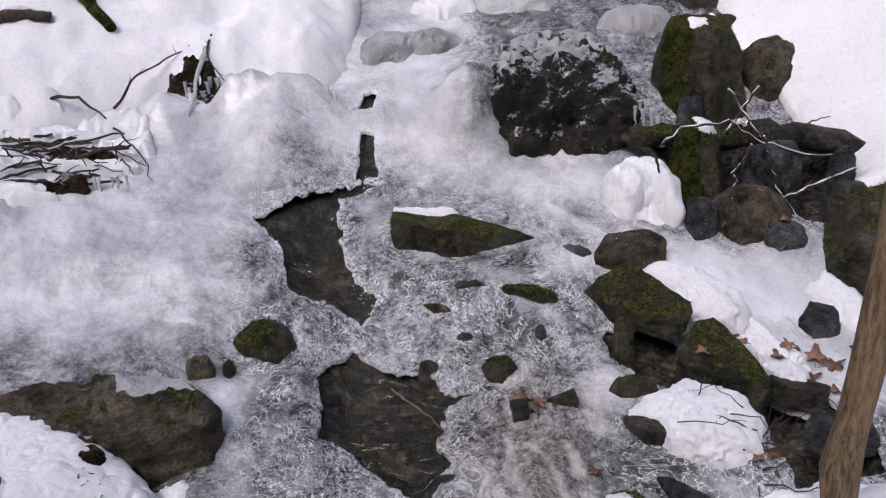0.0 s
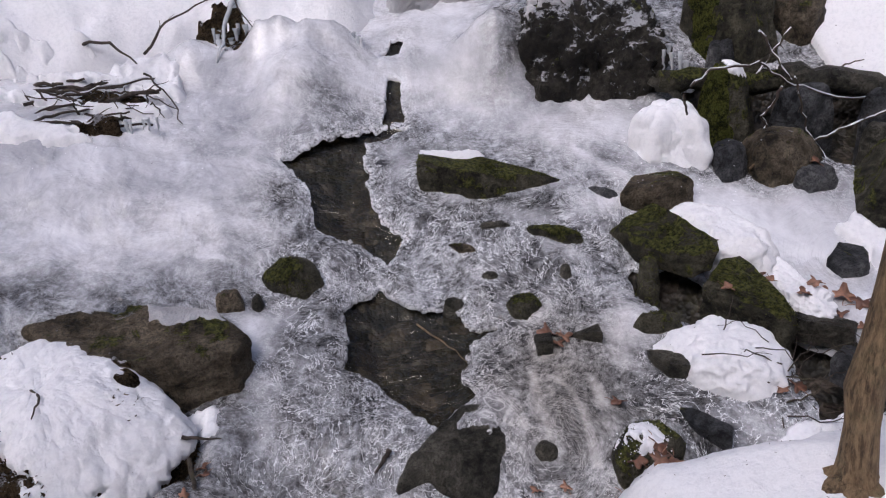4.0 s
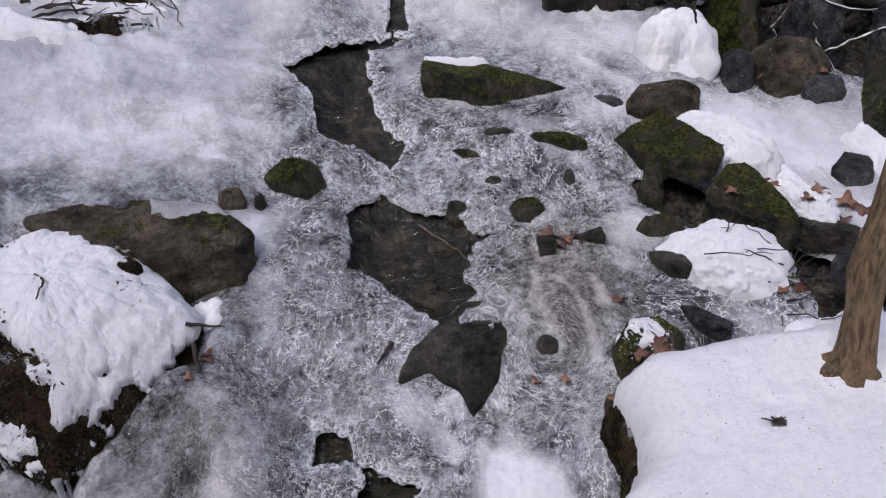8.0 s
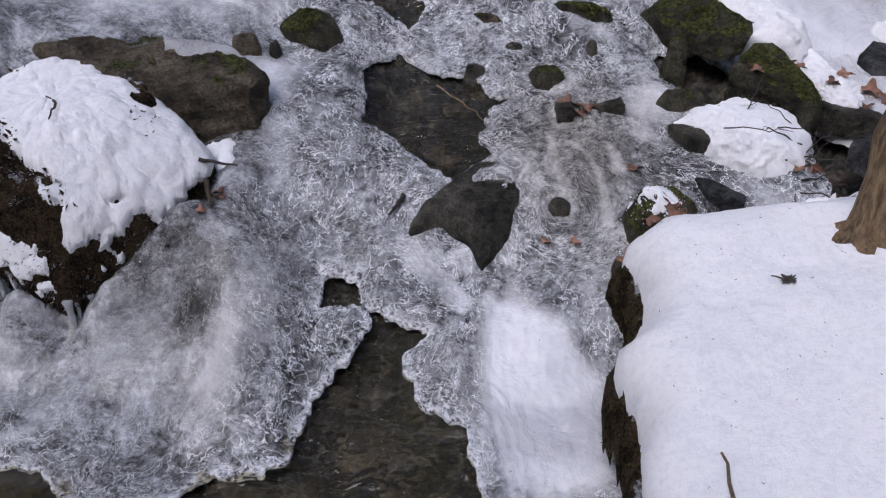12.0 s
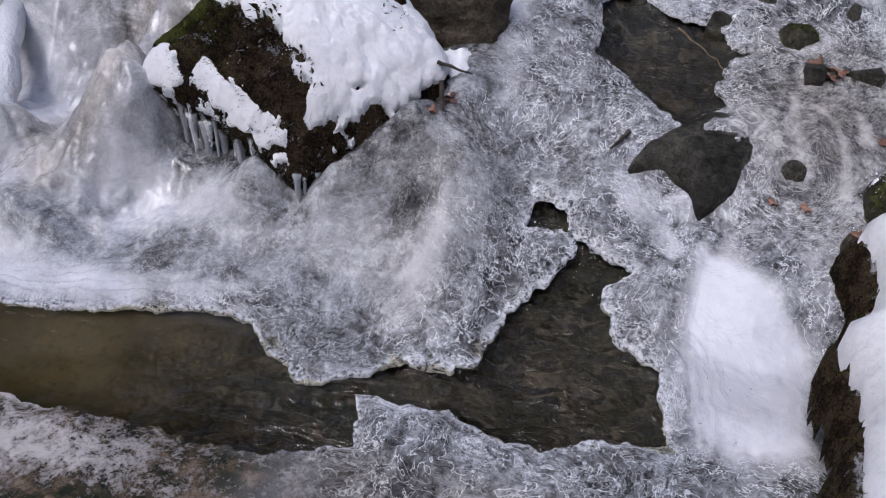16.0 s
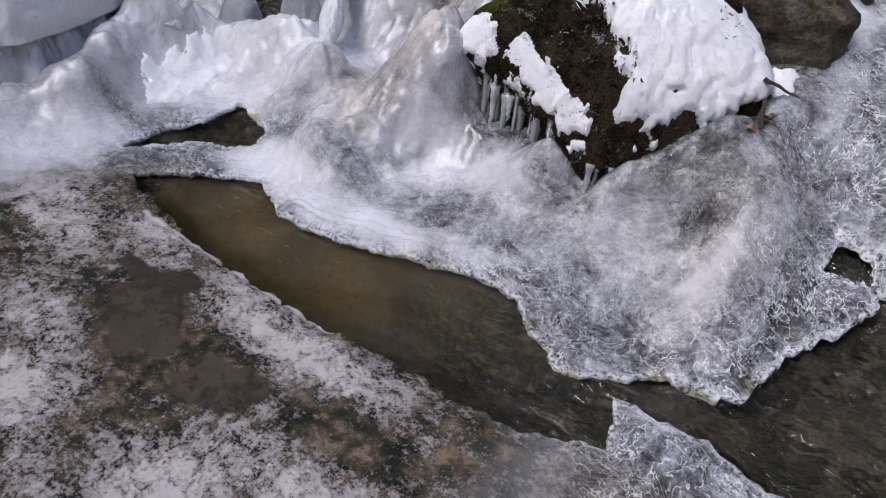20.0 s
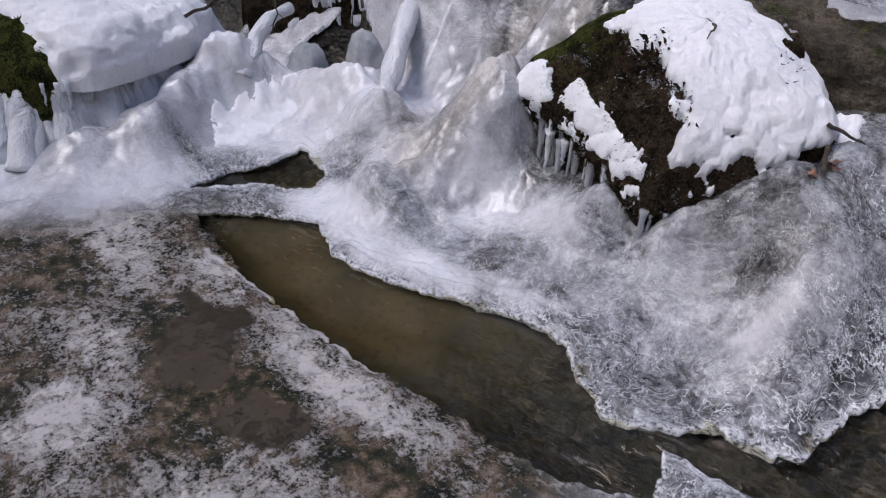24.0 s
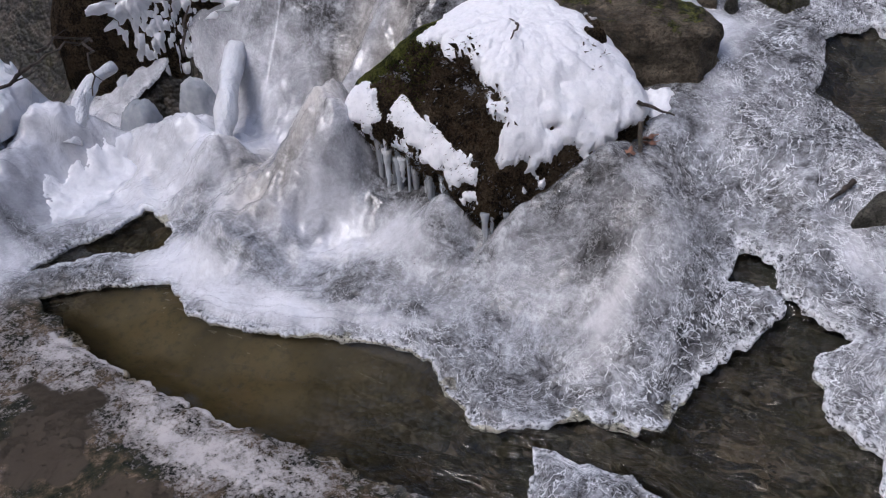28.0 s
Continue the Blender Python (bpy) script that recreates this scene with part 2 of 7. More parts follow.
    b.inputs["IOR"].default_value = 1.33
    t.links.new(ramp(t, soil, (0.0, 1.0), (1.0, 0.06)), b.inputs["Coat Weight"])
    b.inputs["Coat Roughness"].default_value = 0.05
    swell = plus(times(plus(ripple, times(crackle, 0.35)), rough), times(times(band, coast), 0.5))
    gloss = node(t, "Bump", Strength=1.0, Distance=0.06, Height=plus(swell, times(vein_glints, 0.15))).outputs[0]
    t.links.new(gloss, b.inputs["Coat Normal"])
    first = relief(t, b, plus(plus(times(mid, 2.0), times(swell, 1.2)), times(times(rime, soil), 0.8)), 0.8, 0.006)
    relief(t, b, plus(times(vein_glints, 0.5), lace), 0.4, 0.003, first)
    return m


def make_milk_ice(name, low, high):
    m, t, b = material(name)
    v = coords(t)
    wide, fine = noisy(t, v, 9, 5, 0.6, 0.5), noisy(t, v, 70, 4, 0.6, 0.5)
    t.links.new(ramp(t, wide, (0.28, low), (0.68, high)), b.inputs["Base Color"])
    b.inputs["Roughness"].default_value = 0.3
    b.inputs["IOR"].default_value = 1.31
    b.inputs["Subsurface Weight"].default_value = 0.25
    b.inputs["Subsurface Radius"].default_value = (0.02, 0.022, 0.025)
    first = relief(t, b, wide, 0.9, 0.04)
    relief(t, b, fine, 0.7, 0.006, first)
    return m


def make_clear_ice():
    m, t, b = material("clear_ice")
    v = coords(t)
    t.links.new(ramp(t, noisy(t, v, 40, 4), (0.3, (0.62, 0.66, 0.70)), (0.7, (0.88, 0.90, 0.92))), b.inputs["Base Color"])
    b.inputs["Roughness"].default_value = 0.12
    b.inputs["IOR"].default_value = 1.31
    b.inputs["Transmission Weight"].default_value = 0.55
    relief(t, b, noisy(t, coords(t, (1, 1, 0.25)), 90, 3), 0.4, 0.004)
    return m


def make_rock(name, dark, mid, pale, moss=0.0, wet=0.5, frost=0.0):
    m, t, b = material(name)
    v = coords(t)
    wide, fine, tiny = noisy(t, v, 8, 6, 0.62, 0.4), noisy(t, v, 38, 6, 0.7, 0.3), noisy(t, v, 170, 4, 0.7)
    layer = noisy(t, coords(t, (0.5, 0.7, 3.2), 0.4), 22, 5, 0.65, 0.5)
    colour = mixed(t, ramp(t, fine, (0.42, 0.0), (0.60, 1.0)), ramp(t, wide, (0.40, dark), (0.56, mid)), ramp(t, wide, (0.42, mid), (0.60, pale)))
    colour = mixed(t, ramp(t, tiny, (0.38, 0.55), (0.52, 0.0)), colour, dark)
    height = calc(t, "ADD", calc(t, "ADD", calc(t, "MULTIPLY", fine, 0.8), calc(t, "MULTIPLY", layer, 0.3)), calc(t, "MULTIPLY", tiny, 0.25))
    up = node(t, "SeparateXYZ", Vector=node(t, "NewGeometry").outputs["Normal"]).outputs[2]
    if moss > 0:
        grow = calc(t, "ADD", noisy(t, v, 9, 7, 0.72, 0.4), calc(t, "MULTIPLY", up, 0.14))
        mask = ramp(t, grow, (0.78 - 0.24 * moss, 0.0), (0.83 - 0.24 * moss, 1.0))
        green = ramp(t, noisy(t, v, 95, 5, 0.75), (0.36, (0.014, 0.018, 0.005)), (0.47, (0.070, 0.077, 0.017)), (0.60, (0.20, 0.20, 0.050)))
        colour = mixed(t, mask, colour, green)
        height = calc(t, "ADD", height, calc(t, "MULTIPLY", calc(t, "MULTIPLY", mask, noisy(t, v, 120, 4, 0.7)), 1.4))
    if frost > 0:
        rime = calc(t, "ADD", noisy(t, v, 16, 7, 0.75), calc(t, "MULTIPLY", up, 0.12))
        colour = mixed(t, ramp(t, rime, (0.76 - 0.2 * frost, 0.0), (0.82 - 0.2 * frost, 0.9)), colour, (0.62, 0.63, 0.66) if frost < 1 else (0.82, 0.82, 0.85))
    t.links.new(colour, b.inputs["Base Color"])
    t.links.new(ramp(t, fine, (0.40, 0.72 - 0.45 * wet), (0.60, 0.9 - 0.3 * wet)), b.inputs["Roughness"])
    b.inputs["Specular IOR Level"].default_value = 0.22
    first = relief(t, b, wide, 1.0, 0.06)
    relief(t, b, height, 1.0, 0.035, first)
    return m


def make_moss(name, a, c, e, snowy=0.0):
    m, t, b = material(name)
    v = coords(t)
    strands, clumps = noisy(t, v, 160, 5, 0.75), noisy(t, v, 20, 5, 0.7)
    colour = mixed(t, ramp(t, clumps, (0.44, 0.0), (0.56, 1.0)), ramp(t, strands, (0.40, a), (0.60, c)), ramp(t, strands, (0.38, c), (0.62, e)))
    if snowy:
        up = node(t, "SeparateXYZ", Vector=node(t, "NewGeometry").outputs["Normal"]).outputs[2]
        powder = calc(t, "ADD", noisy(t, v, 15, 8, 0.78), calc(t, "MULTIPLY", up, 0.16))
        colour = mixed(t, ramp(t, powder, (0.70 - 0.1 * snowy, 0.0), (0.75 - 0.1 * snowy, 0.95)), colour, (0.80, 0.80, 0.83))
    t.links.new(colour, b.inputs["Base Color"])
    b.inputs["Roughness"].default_value = 0.95
    b.inputs["Specular IOR Level"].default_value = 0.1
    first = relief(t, b, clumps, 1.0, 0.06)
    relief(t, b, strands, 1.0, 0.03, first)
    return m


def make_water():
    m, t, b = material("water")
    swell = noisy(t, coords(t, (0.6, 1.0, 1.0), 0.3), 13, 1, 0.4, 0.6)
    chop = noisy(t, coords(t, (0.5, 1.0, 1.0), -0.1), 30, 1, 0.4, 0.8)
    b.inputs["Base Color"].default_value = (0.66, 0.60, 0.42, 1)
    b.inputs["Roughness"].default_value = 0.02
    b.inputs["IOR"].default_value = 1.33
    b.inputs["Transmission Weight"].default_value = 1.0
    run = attribute(t, "run")
    first = relief(t, b, calc(t, "MULTIPLY", swell, run), 0.6, 0.06)
    relief(t, b, calc(t, "MULTIPLY", chop, run), 0.9, 0.05, first)
    return m


def make_bed():
    m, t, b = material("stream_bed")
    v = coords(t)
    pebble = node(t, "TexVoronoi", Vector=v, Scale=26.0, Randomness=1.0)
    grit = node(t, "TexVoronoi", Vector=v, Scale=70.0)
    pick = node(t, "SeparateXYZ", Vector=pebble.outputs["Color"]).outputs[0]
    stones = ramp(t, pick, (0.1, (0.002, 0.002, 0.001)), (0.5, (0.008, 0.006, 0.003)), (0.8, (0.028, 0.019, 0.011)), (0.95, (0.080, 0.060, 0.042)))
    silt = ramp(t, noisy(t, v, 24, 6, 0.7), (0.42, (0.004, 0.0035, 0.0012)), (0.50, (0.012, 0.0105, 0.0035)), (0.60, (0.030, 0.026, 0.009)))
    mud = ramp(t, noisy(t, v, 5, 3, 0.5, 0.6), (0.34, (0.040, 0.031, 0.011)), (0.50, (0.070, 0.053, 0.020)), (0.66, (0.098, 0.074, 0.030)))
    mud = mixed(t, ramp(t, noisy(t, v, 60, 5, 0.7), (0.50, 0.0), (0.64, 0.7)), mud, (0.030, 0.026, 0.010))
    colour = mixed(t, ramp(t, noisy(t, v, 6, 4, 0.6), (0.44, 0.0), (0.56, 0.85)), silt, stones)
    # light streaks of the running water, painted pale into the bed's colour
    ripple_glints = ramp(t, noisy(t, coords(t, (1.0, 3.2, 1.0), 0.35), 9, 6, 0.68, 0.5), (0.50, 0.0), (0.62, 0.55))
    colour = mixed(t, ripple_glints, colour, ramp(t, noisy(t, v, 45, 4, 0.6), (0.40, (0.045, 0.032, 0.022)), (0.60, (0.14, 0.115, 0.090))))
    colour = mixed(t, attribute(t, "silt"), colour, mud)
    colour = mixed(t, attribute(t, "snowed"), colour, ramp(t, noisy(t, v, 3, 5, 0.6), (0.4, (0.66, 0.67, 0.70)), (0.6, (0.80, 0.80, 0.82))))
    t.links.new(colour, b.inputs["Base Color"])
    b.inputs["Roughness"].default_value = 0.6
    stony = calc(t, "SUBTRACT", attribute(t, "silt"), 1.0)
    first = relief(t, b, calc(t, "MULTIPLY", pebble.outputs["Distance"], stony), 0.8, 0.012)
    relief(t, b, calc(t, "MULTIPLY", grit.outputs["Distance"], stony), 0.6, 0.01, first)
    return m


def make_bark(name, dark, mid, pale, stretch=0.2):
    m, t, b = material(name)
    v = coords(t, (1, 1, stretch))
    wide, fine = noisy(t, v, 22, 6, 0.65, 0.6), noisy(t, v, 110, 5, 0.7)
    colour = mixed(t, ramp(t, fine, (0.40, 0.0), (0.62, 0.85)), ramp(t, wide, (0.40, dark), (0.56, mid)), pale)
    green = ramp(t, noisy(t, coords(t), 12, 5, 0.7), (0.52, 0.0), (0.66, 0.5))
    t.links.new(mixed(t, green, colour, (0.10, 0.10, 0.045)), b.inputs["Base Color"])
    b.inputs["Roughness"].default_value = 0.8
    first = relief(t, b, wide, 1.0, 0.03)
    relief(t, b, fine, 1.0, 0.009, first)
    return m


def make_leaf():
    m, t, b = material("dead_leaf")
    hue = node(t, "ObjectInfo").outputs["Random"]
    v = coords(t)
    base = ramp(t, hue, (0.0, (0.13, 0.055, 0.03)), (0.5, (0.26, 0.13, 0.075)), (1.0, (0.36, 0.19, 0.12)))
    t.links.new(mixed(t, ramp(t, noisy(t, v, 60, 5), (0.4, 0.0), (0.7, 0.6)), base, (0.07, 0.035, 0.025)), b.inputs["Base Color"])
    b.inputs["Roughness"].default_value = 0.5
    relief(t, b, noisy(t, v, 150, 3), 0.4, 0.003)
    return m


SNOW, ICE, WATER, BED, LEAF = make_snow(), make_ice(), make_water(), make_bed(), make_leaf()
MILK = make_milk_ice("milky_ice", (0.55, 0.565, 0.585), (0.80, 0.81, 0.83))
TEA = make_milk_ice("peat_stained_ice", (0.30, 0.275, 0.26), (0.56, 0.535, 0.525))
GREY_ICE = make_milk_ice("grey_ice", (0.24, 0.24, 0.245), (0.44, 0.44, 0.45))
CLEAR = make_clear_ice()
ROCK_GREY = make_rock("grey_stone", (0.010, 0.011, 0.012), (0.075, 0.077, 0.082), (0.19, 0.19, 0.19), 0.12, 0.5, 0.1)
ROCK_BROWN = make_rock("brown_stone", (0.012, 0.010, 0.006), (0.118, 0.094, 0.062), (0.24, 0.198, 0.142), 0.45, 0.5, 0.1)
ROCK_MOSS = make_rock("mossy_stone", (0.008, 0.008, 0.005), (0.072, 0.066, 0.044), (0.155, 0.142, 0.10), 0.85, 0.3, 0.0)
ROCK_RIME = make_rock("rimed_stone", (0.010, 0.009, 0.008), (0.030, 0.027, 0.021), (0.09, 0.08, 0.065), 0.5, 0.4, 0.85)
ROCK_SNOWY = make_rock("snow_dusted_stone", (0.010, 0.011, 0.012), (0.075, 0.077, 0.082), (0.19, 0.19, 0.19), 0.1, 0.4, 1.3)
ROCK_WET = make_rock("wet_slate", (0.008, 0.008, 0.006), (0.070, 0.065, 0.051), (0.165, 0.152, 0.120), 0.0, 0.75)
MOSS = make_moss("moss", (0.016, 0.020, 0.006), (0.085, 0.098, 0.022), (0.26, 0.27, 0.065))
MOSS_BROWN = make_moss("brown_moss", (0.014, 0.010, 0.006), (0.080, 0.055, 0.031), (0.20, 0.145, 0.088), 0.25)
BARK = make_bark("pale_bark", (0.060, 0.038, 0.018), (0.20, 0.130, 0.066), (0.34, 0.235, 0.125))
TWIG = make_bark("dark_twig_bark", (0.020, 0.014, 0.011), (0.055, 0.038, 0.028), (0.10, 0.075, 0.06))


# dark trunk pattern for the unseen ring that dims the low sky
def make_shade_ring():
    m, t, b = material("shade_ring_woods")
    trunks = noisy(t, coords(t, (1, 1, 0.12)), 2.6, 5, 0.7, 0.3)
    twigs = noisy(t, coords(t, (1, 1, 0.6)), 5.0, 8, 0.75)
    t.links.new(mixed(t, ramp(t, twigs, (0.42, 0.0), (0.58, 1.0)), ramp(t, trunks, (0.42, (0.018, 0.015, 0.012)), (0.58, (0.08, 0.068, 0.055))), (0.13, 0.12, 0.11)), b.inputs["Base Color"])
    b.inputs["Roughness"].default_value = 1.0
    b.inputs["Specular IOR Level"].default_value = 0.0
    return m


SHADE_RING = make_shade_ring()

# ---- building ----
SOLID = []  # vertices and faces of all that snow, leaves and twigs can lie on


def mesh_of(name, verts, faces, mat, sharp=None, attrs=None):
    me = bpy.data.meshes.new(name)
    me.from_pydata([tuple(v) for v in np.asarray(verts).tolist()], [], [tuple(f) for f in faces])
    me.materials.append(mat)
    me.polygons.foreach_set("use_smooth", [True] * len(me.polygons))
    if sharp:
        me.set_sharp_from_angle(angle=radians(sharp))
    for key, values in (attrs or {}).items():
        me.attributes.new(key, "FLOAT", "POINT").data.foreach_set("value", np.asarray(values, np.float32))
    return me


def solid(verts, faces):
    SOLID.append((np.asarray(verts, float), [tuple(int(i) for i in f) for f in faces]))


def tree_of_solids():
    from mathutils.bvhtree import BVHTree
    points, faces, start = [], [], 0
    for v, f in SOLID:
        points += v.tolist()
        faces += [tuple(i + start for i in q) for q in f]
        start += len(v)
    return BVHTree.FromPolygons(points, faces)


def top_of(bvh, x, y, fallback=0.0):
    hit = bvh.ray_cast(Vector((x, y, 6.0)), Vector((0, 0, -1)))
    return hit[0].z if hit[0] is not None else fallback


def sheet(field, box, cell, height, lip=0.012, even=0, axes=None):
    """A curved sheet where field(x, y) is positive, its rim drawn onto the outline and turned down by lip."""
    xs, ys = axes or (np.arange(box[0], box[1] + cell, cell), np.arange(box[2], box[3] + cell, cell))
    X, Y = np.meshgrid(xs, ys)
    F = field(X, Y)
    gy, gx = np.gradient(F, ys, xs)
    cell = np.minimum(np.gradient(xs)[None, :], np.gradient(ys)[:, None])
    n = np.maximum(gx * gx + gy * gy, 0.05)
    mid = (F[:-1, :-1] + F[1:, :-1] + F[:-1, 1:] + F[1:, 1:]) / 4
    keep = mid > 0
    cols = X.shape[1]
    idx = np.arange(X.size).reshape(X.shape)
    quads = np.stack([idx[:-1, :-1], idx[:-1, 1:], idx[1:, 1:], idx[1:, :-1]], -1)[keep]
    use = np.zeros(X.size, bool)
    use[quads.ravel()] = True
    edges = np.concatenate([quads[:, [0, 1]], quads[:, [1, 2]], quads[:, [2, 3]], quads[:, [3, 0]]])
    key = np.sort(edges, 1)
    key = key[:, 0] * X.size + key[:, 1]
    _, first, count = np.unique(key, return_index=True, return_counts=True)
    rim = edges[first[count == 1]]
    onrim = np.zeros(X.size, bool)
    onrim[rim.ravel()] = True
    step = np.clip(F / n, -0.9 * cell / np.sqrt(n), 0.9 * cell / np.sqrt(n)) * onrim.reshape(X.shape)
    X, Y = X - step * gx, Y - step * gy
    Z = height(X, Y, F)
    pts = np.stack([X.ravel(), Y.ravel(), Z.ravel()], 1)
    near = onrim.copy()
    for k in range(2 * even):  # calm the rim first, then the two rows of faces behind it
        links = rim if k < even else edges
        if k == even:
            for _ in range(2):
                near[edges[near[edges].any(1)].ravel()] = True
        total, count = pts * 0, np.zeros(len(pts))
        for a, b in (links.T, links.T[::-1]):
            np.add.at(total, a, pts[b])
            np.add.at(count, a, 1)
        move = near & (count > 0) if k >= even else onrim & (count > 0)
        pts[move] = 0.5 * pts[move] + 0.5 * total[move] / count[move, None]
    number = np.cumsum(use) - 1
    pts = pts[use]
    faces = number[quads].tolist()
    if lip and len(rim):
        low = np.unique(rim.ravel())
        seat = {int(v): len(pts) + i for i, v in enumerate(low)}
        under = pts[number[low]].copy()
        under[:, 2] -= lip
        pts = np.concatenate([pts, under])
        faces += [[int(number[b]), int(number[a]), seat[int(a)], seat[int(b)]] for a, b in rim]
    return pts, faces


def part(name, me, parent, label=""):
    ob = new(name, me)
    ob.parent = parent
    if label:
        tagged(ob, label)
    return ob


def thing(name, me, label, category, group="", kind=""):
    return tagged(new(name, me), label, category, group, kind)


def boulder(outline, top, lean=(0.0, 0.0), edge=0.5, rough=0.02, sink=0.20, seed=0, rings=18, turns=80, facets=0.0, foot=None, tuft=0.0):
    """A stone with the given plan; top: height above the ice at its middle; edge: 0.2 boxy, 1 round."""
    o = np.array(outline)
    cx, cy = o.mean(0)
    base = float(np.min(stream(o[:, 0], o[:, 1]))) - sink
    tip = foot or (base, 0.0)
    peak = float(stream(cx, cy)) + top
    reach = []
    for a in np.linspace(0, 2 * math.pi, turns, endpoint=False):
        dx, dy, best = math.cos(a), math.sin(a), 0.02
        for i in range(len(o)):
            p, q = o[i] - (cx, cy), o[(i + 1) % len(o)] - (cx, cy)
            e = q - p
            den = dx * e[1] - dy * e[0]
            if abs(den) > 1e-9:
                s, u = (p[0] * e[1] - p[1] * e[0]) / den, (p[0] * dy - p[1] * dx) / den
                if s > 0 and -1e-6 <= u <= 1 + 1e-6:
                    best = max(best, s)
        reach.append(best)
    r = np.array(reach)
    r = 0.25 * np.roll(r, 1) + 0.5 * r + 0.25 * np.roll(r, -1)
    a = np.linspace(0, 2 * math.pi, turns, endpoint=False)
    verts = []
    for k in range(rings):
        phi = 0.5 * math.pi * k / rings
        rr, h = math.cos(phi) ** edge, math.sin(phi) ** edge if k else 0.0
        x, y = cx + np.cos(a) * r * rr, cy + np.sin(a) * r * rr
        low = tip[0] + tip[1] * (x - cx)
        z = low + (peak + lean[0] * (x - cx) + lean[1] * (y - cy) - low) * h
        verts.append(np.stack([x, y, z], 1))
    verts = np.concatenate(verts + [np.array([[cx, cy, peak]])])
    size = float(np.mean(r))
    out = verts - (cx, cy, (base + peak) / 2)
    out /= np.linalg.norm(out, axis=1)[:, None] + 1e-9
    f = 1.6 / size
    push = rough * fbm(verts[:, 0] * f + seed * 3.1, verts[:, 1] * f, verts[:, 2] * f, 5)
    push = push + 0.25 * rough * fbm(verts[:, 0] * f * 5, verts[:, 1] * f * 5 + seed, verts[:, 2] * f * 5, 3)
    if tuft:
        push = push + tuft * fbm(verts[:, 0] * 42, verts[:, 1] * 42, verts[:, 2] * 42, 3)
    if facets:
        rnd = np.random.RandomState(seed + 40)
        for _ in range(9):  # flat breaks: what stands out past a plane is cut back to it
            n = rnd.normal(size=3) * (1, 1, 0.8)
            n[2] = abs(n[2])
            n /= np.linalg.norm(n)
            rel = verts - (cx, cy, (base + peak) / 2)
            d = rel @ n
            cut = np.percentile(d, 100 - 100 * facets)
            over = np.maximum(d - cut, 0)
            verts = verts - 0.85 * over[:, None] * n
    verts = verts + out * push[:, None]
    faces = []
    for k in range(rings - 1):
        for j in range(turns):
            n = (j + 1) % turns
            faces.append((k * turns + j, k * turns + n, (k + 1) * turns + n, (k + 1) * turns + j))
    last = (rings - 1) * turns
    faces += [(last + j, last + (j + 1) % turns, rings * turns) for j in range(turns)]
    return verts, faces


def lofted(loops, turns, rows, rough, seed, tuft=0.0, freq=7.0):
    """A closed stone through rings of the same number of points, from its foot to the middle of its top; the rings are joined by smooth curves."""
    def curve(a, b, c, d, s):
        return 0.5 * (2 * b + (c - a) * s + (2 * a - 5 * b + 4 * c - d) * s * s + (3 * b - a - 3 * c + d) * s ** 3)

    rings = []
    for loop in loops:
        o = np.array(loop, float)
        n = len(o)
        s = np.arange(turns) * n / turns
        i = s.astype(int)
        q = (s - i)[:, None]
        rings.append(curve(o[(i - 1) % n], o[i % n], o[(i + 1) % n], o[(i + 2) % n], q))
    rings = np.array(rings)
    last = len(rings) - 1
    verts = []
    for k in range(rows + 1):
        s = min(k / rows * last, last - 1e-6)
        i = int(s)
        verts.append(curve(rings[max(i - 1, 0)], rings[i], rings[i + 1], rings[min(i + 2, last)], s - i))
    verts = np.concatenate(verts)
    out = verts - verts.mean(0)
    out /= np.linalg.norm(out, axis=1)[:, None] + 1e-9
    x, y, z = verts.T
    push = rough * fbm(x * freq + seed, y * freq, z * freq, 5) + tuft * fbm(x * 45, y * 45 + seed, z * 45, 4)
    verts = verts + out * push[:, None]
    faces = [(k * turns + j, k * turns + (j + 1) % turns, (k + 1) * turns + (j + 1) % turns, (k + 1) * turns + j) for k in range(rows) for j in range(turns)]
    top = rows * turns
    verts = np.concatenate([verts, verts[top:].mean(0)[None]])
    faces += [(top + j, top + (j + 1) % turns, len(verts) - 1) for j in range(turns)]
    return verts, faces


def shaped(name, label, mat, loops, turns, rows, rough, seed, tuft=0.0, category="rock", sharp=40):
    v, f = lofted(loops, turns, rows, rough, seed, tuft)
    solid(v, f)
    LAID[label] = (v, f)
    return thing(name, mesh_of(name, v, f, mat, sharp), label, category)


def stone(name, label, outline, top, mat, lean=(0.0, 0.0), edge=0.5, rough=0.02, sink=0.20, seed=0, facets=0.0, group="", rings=18, turns=80, foot=None, category="rock", tuft=0.0):
    v, f = boulder(outline, top, lean, edge, rough, sink, seed, rings, turns, facets, foot, tuft)
    solid(v, f)
    LAID[label] = (v, f)
    return thing(name, mesh_of(name, v, f, mat, 32), label, category, group)


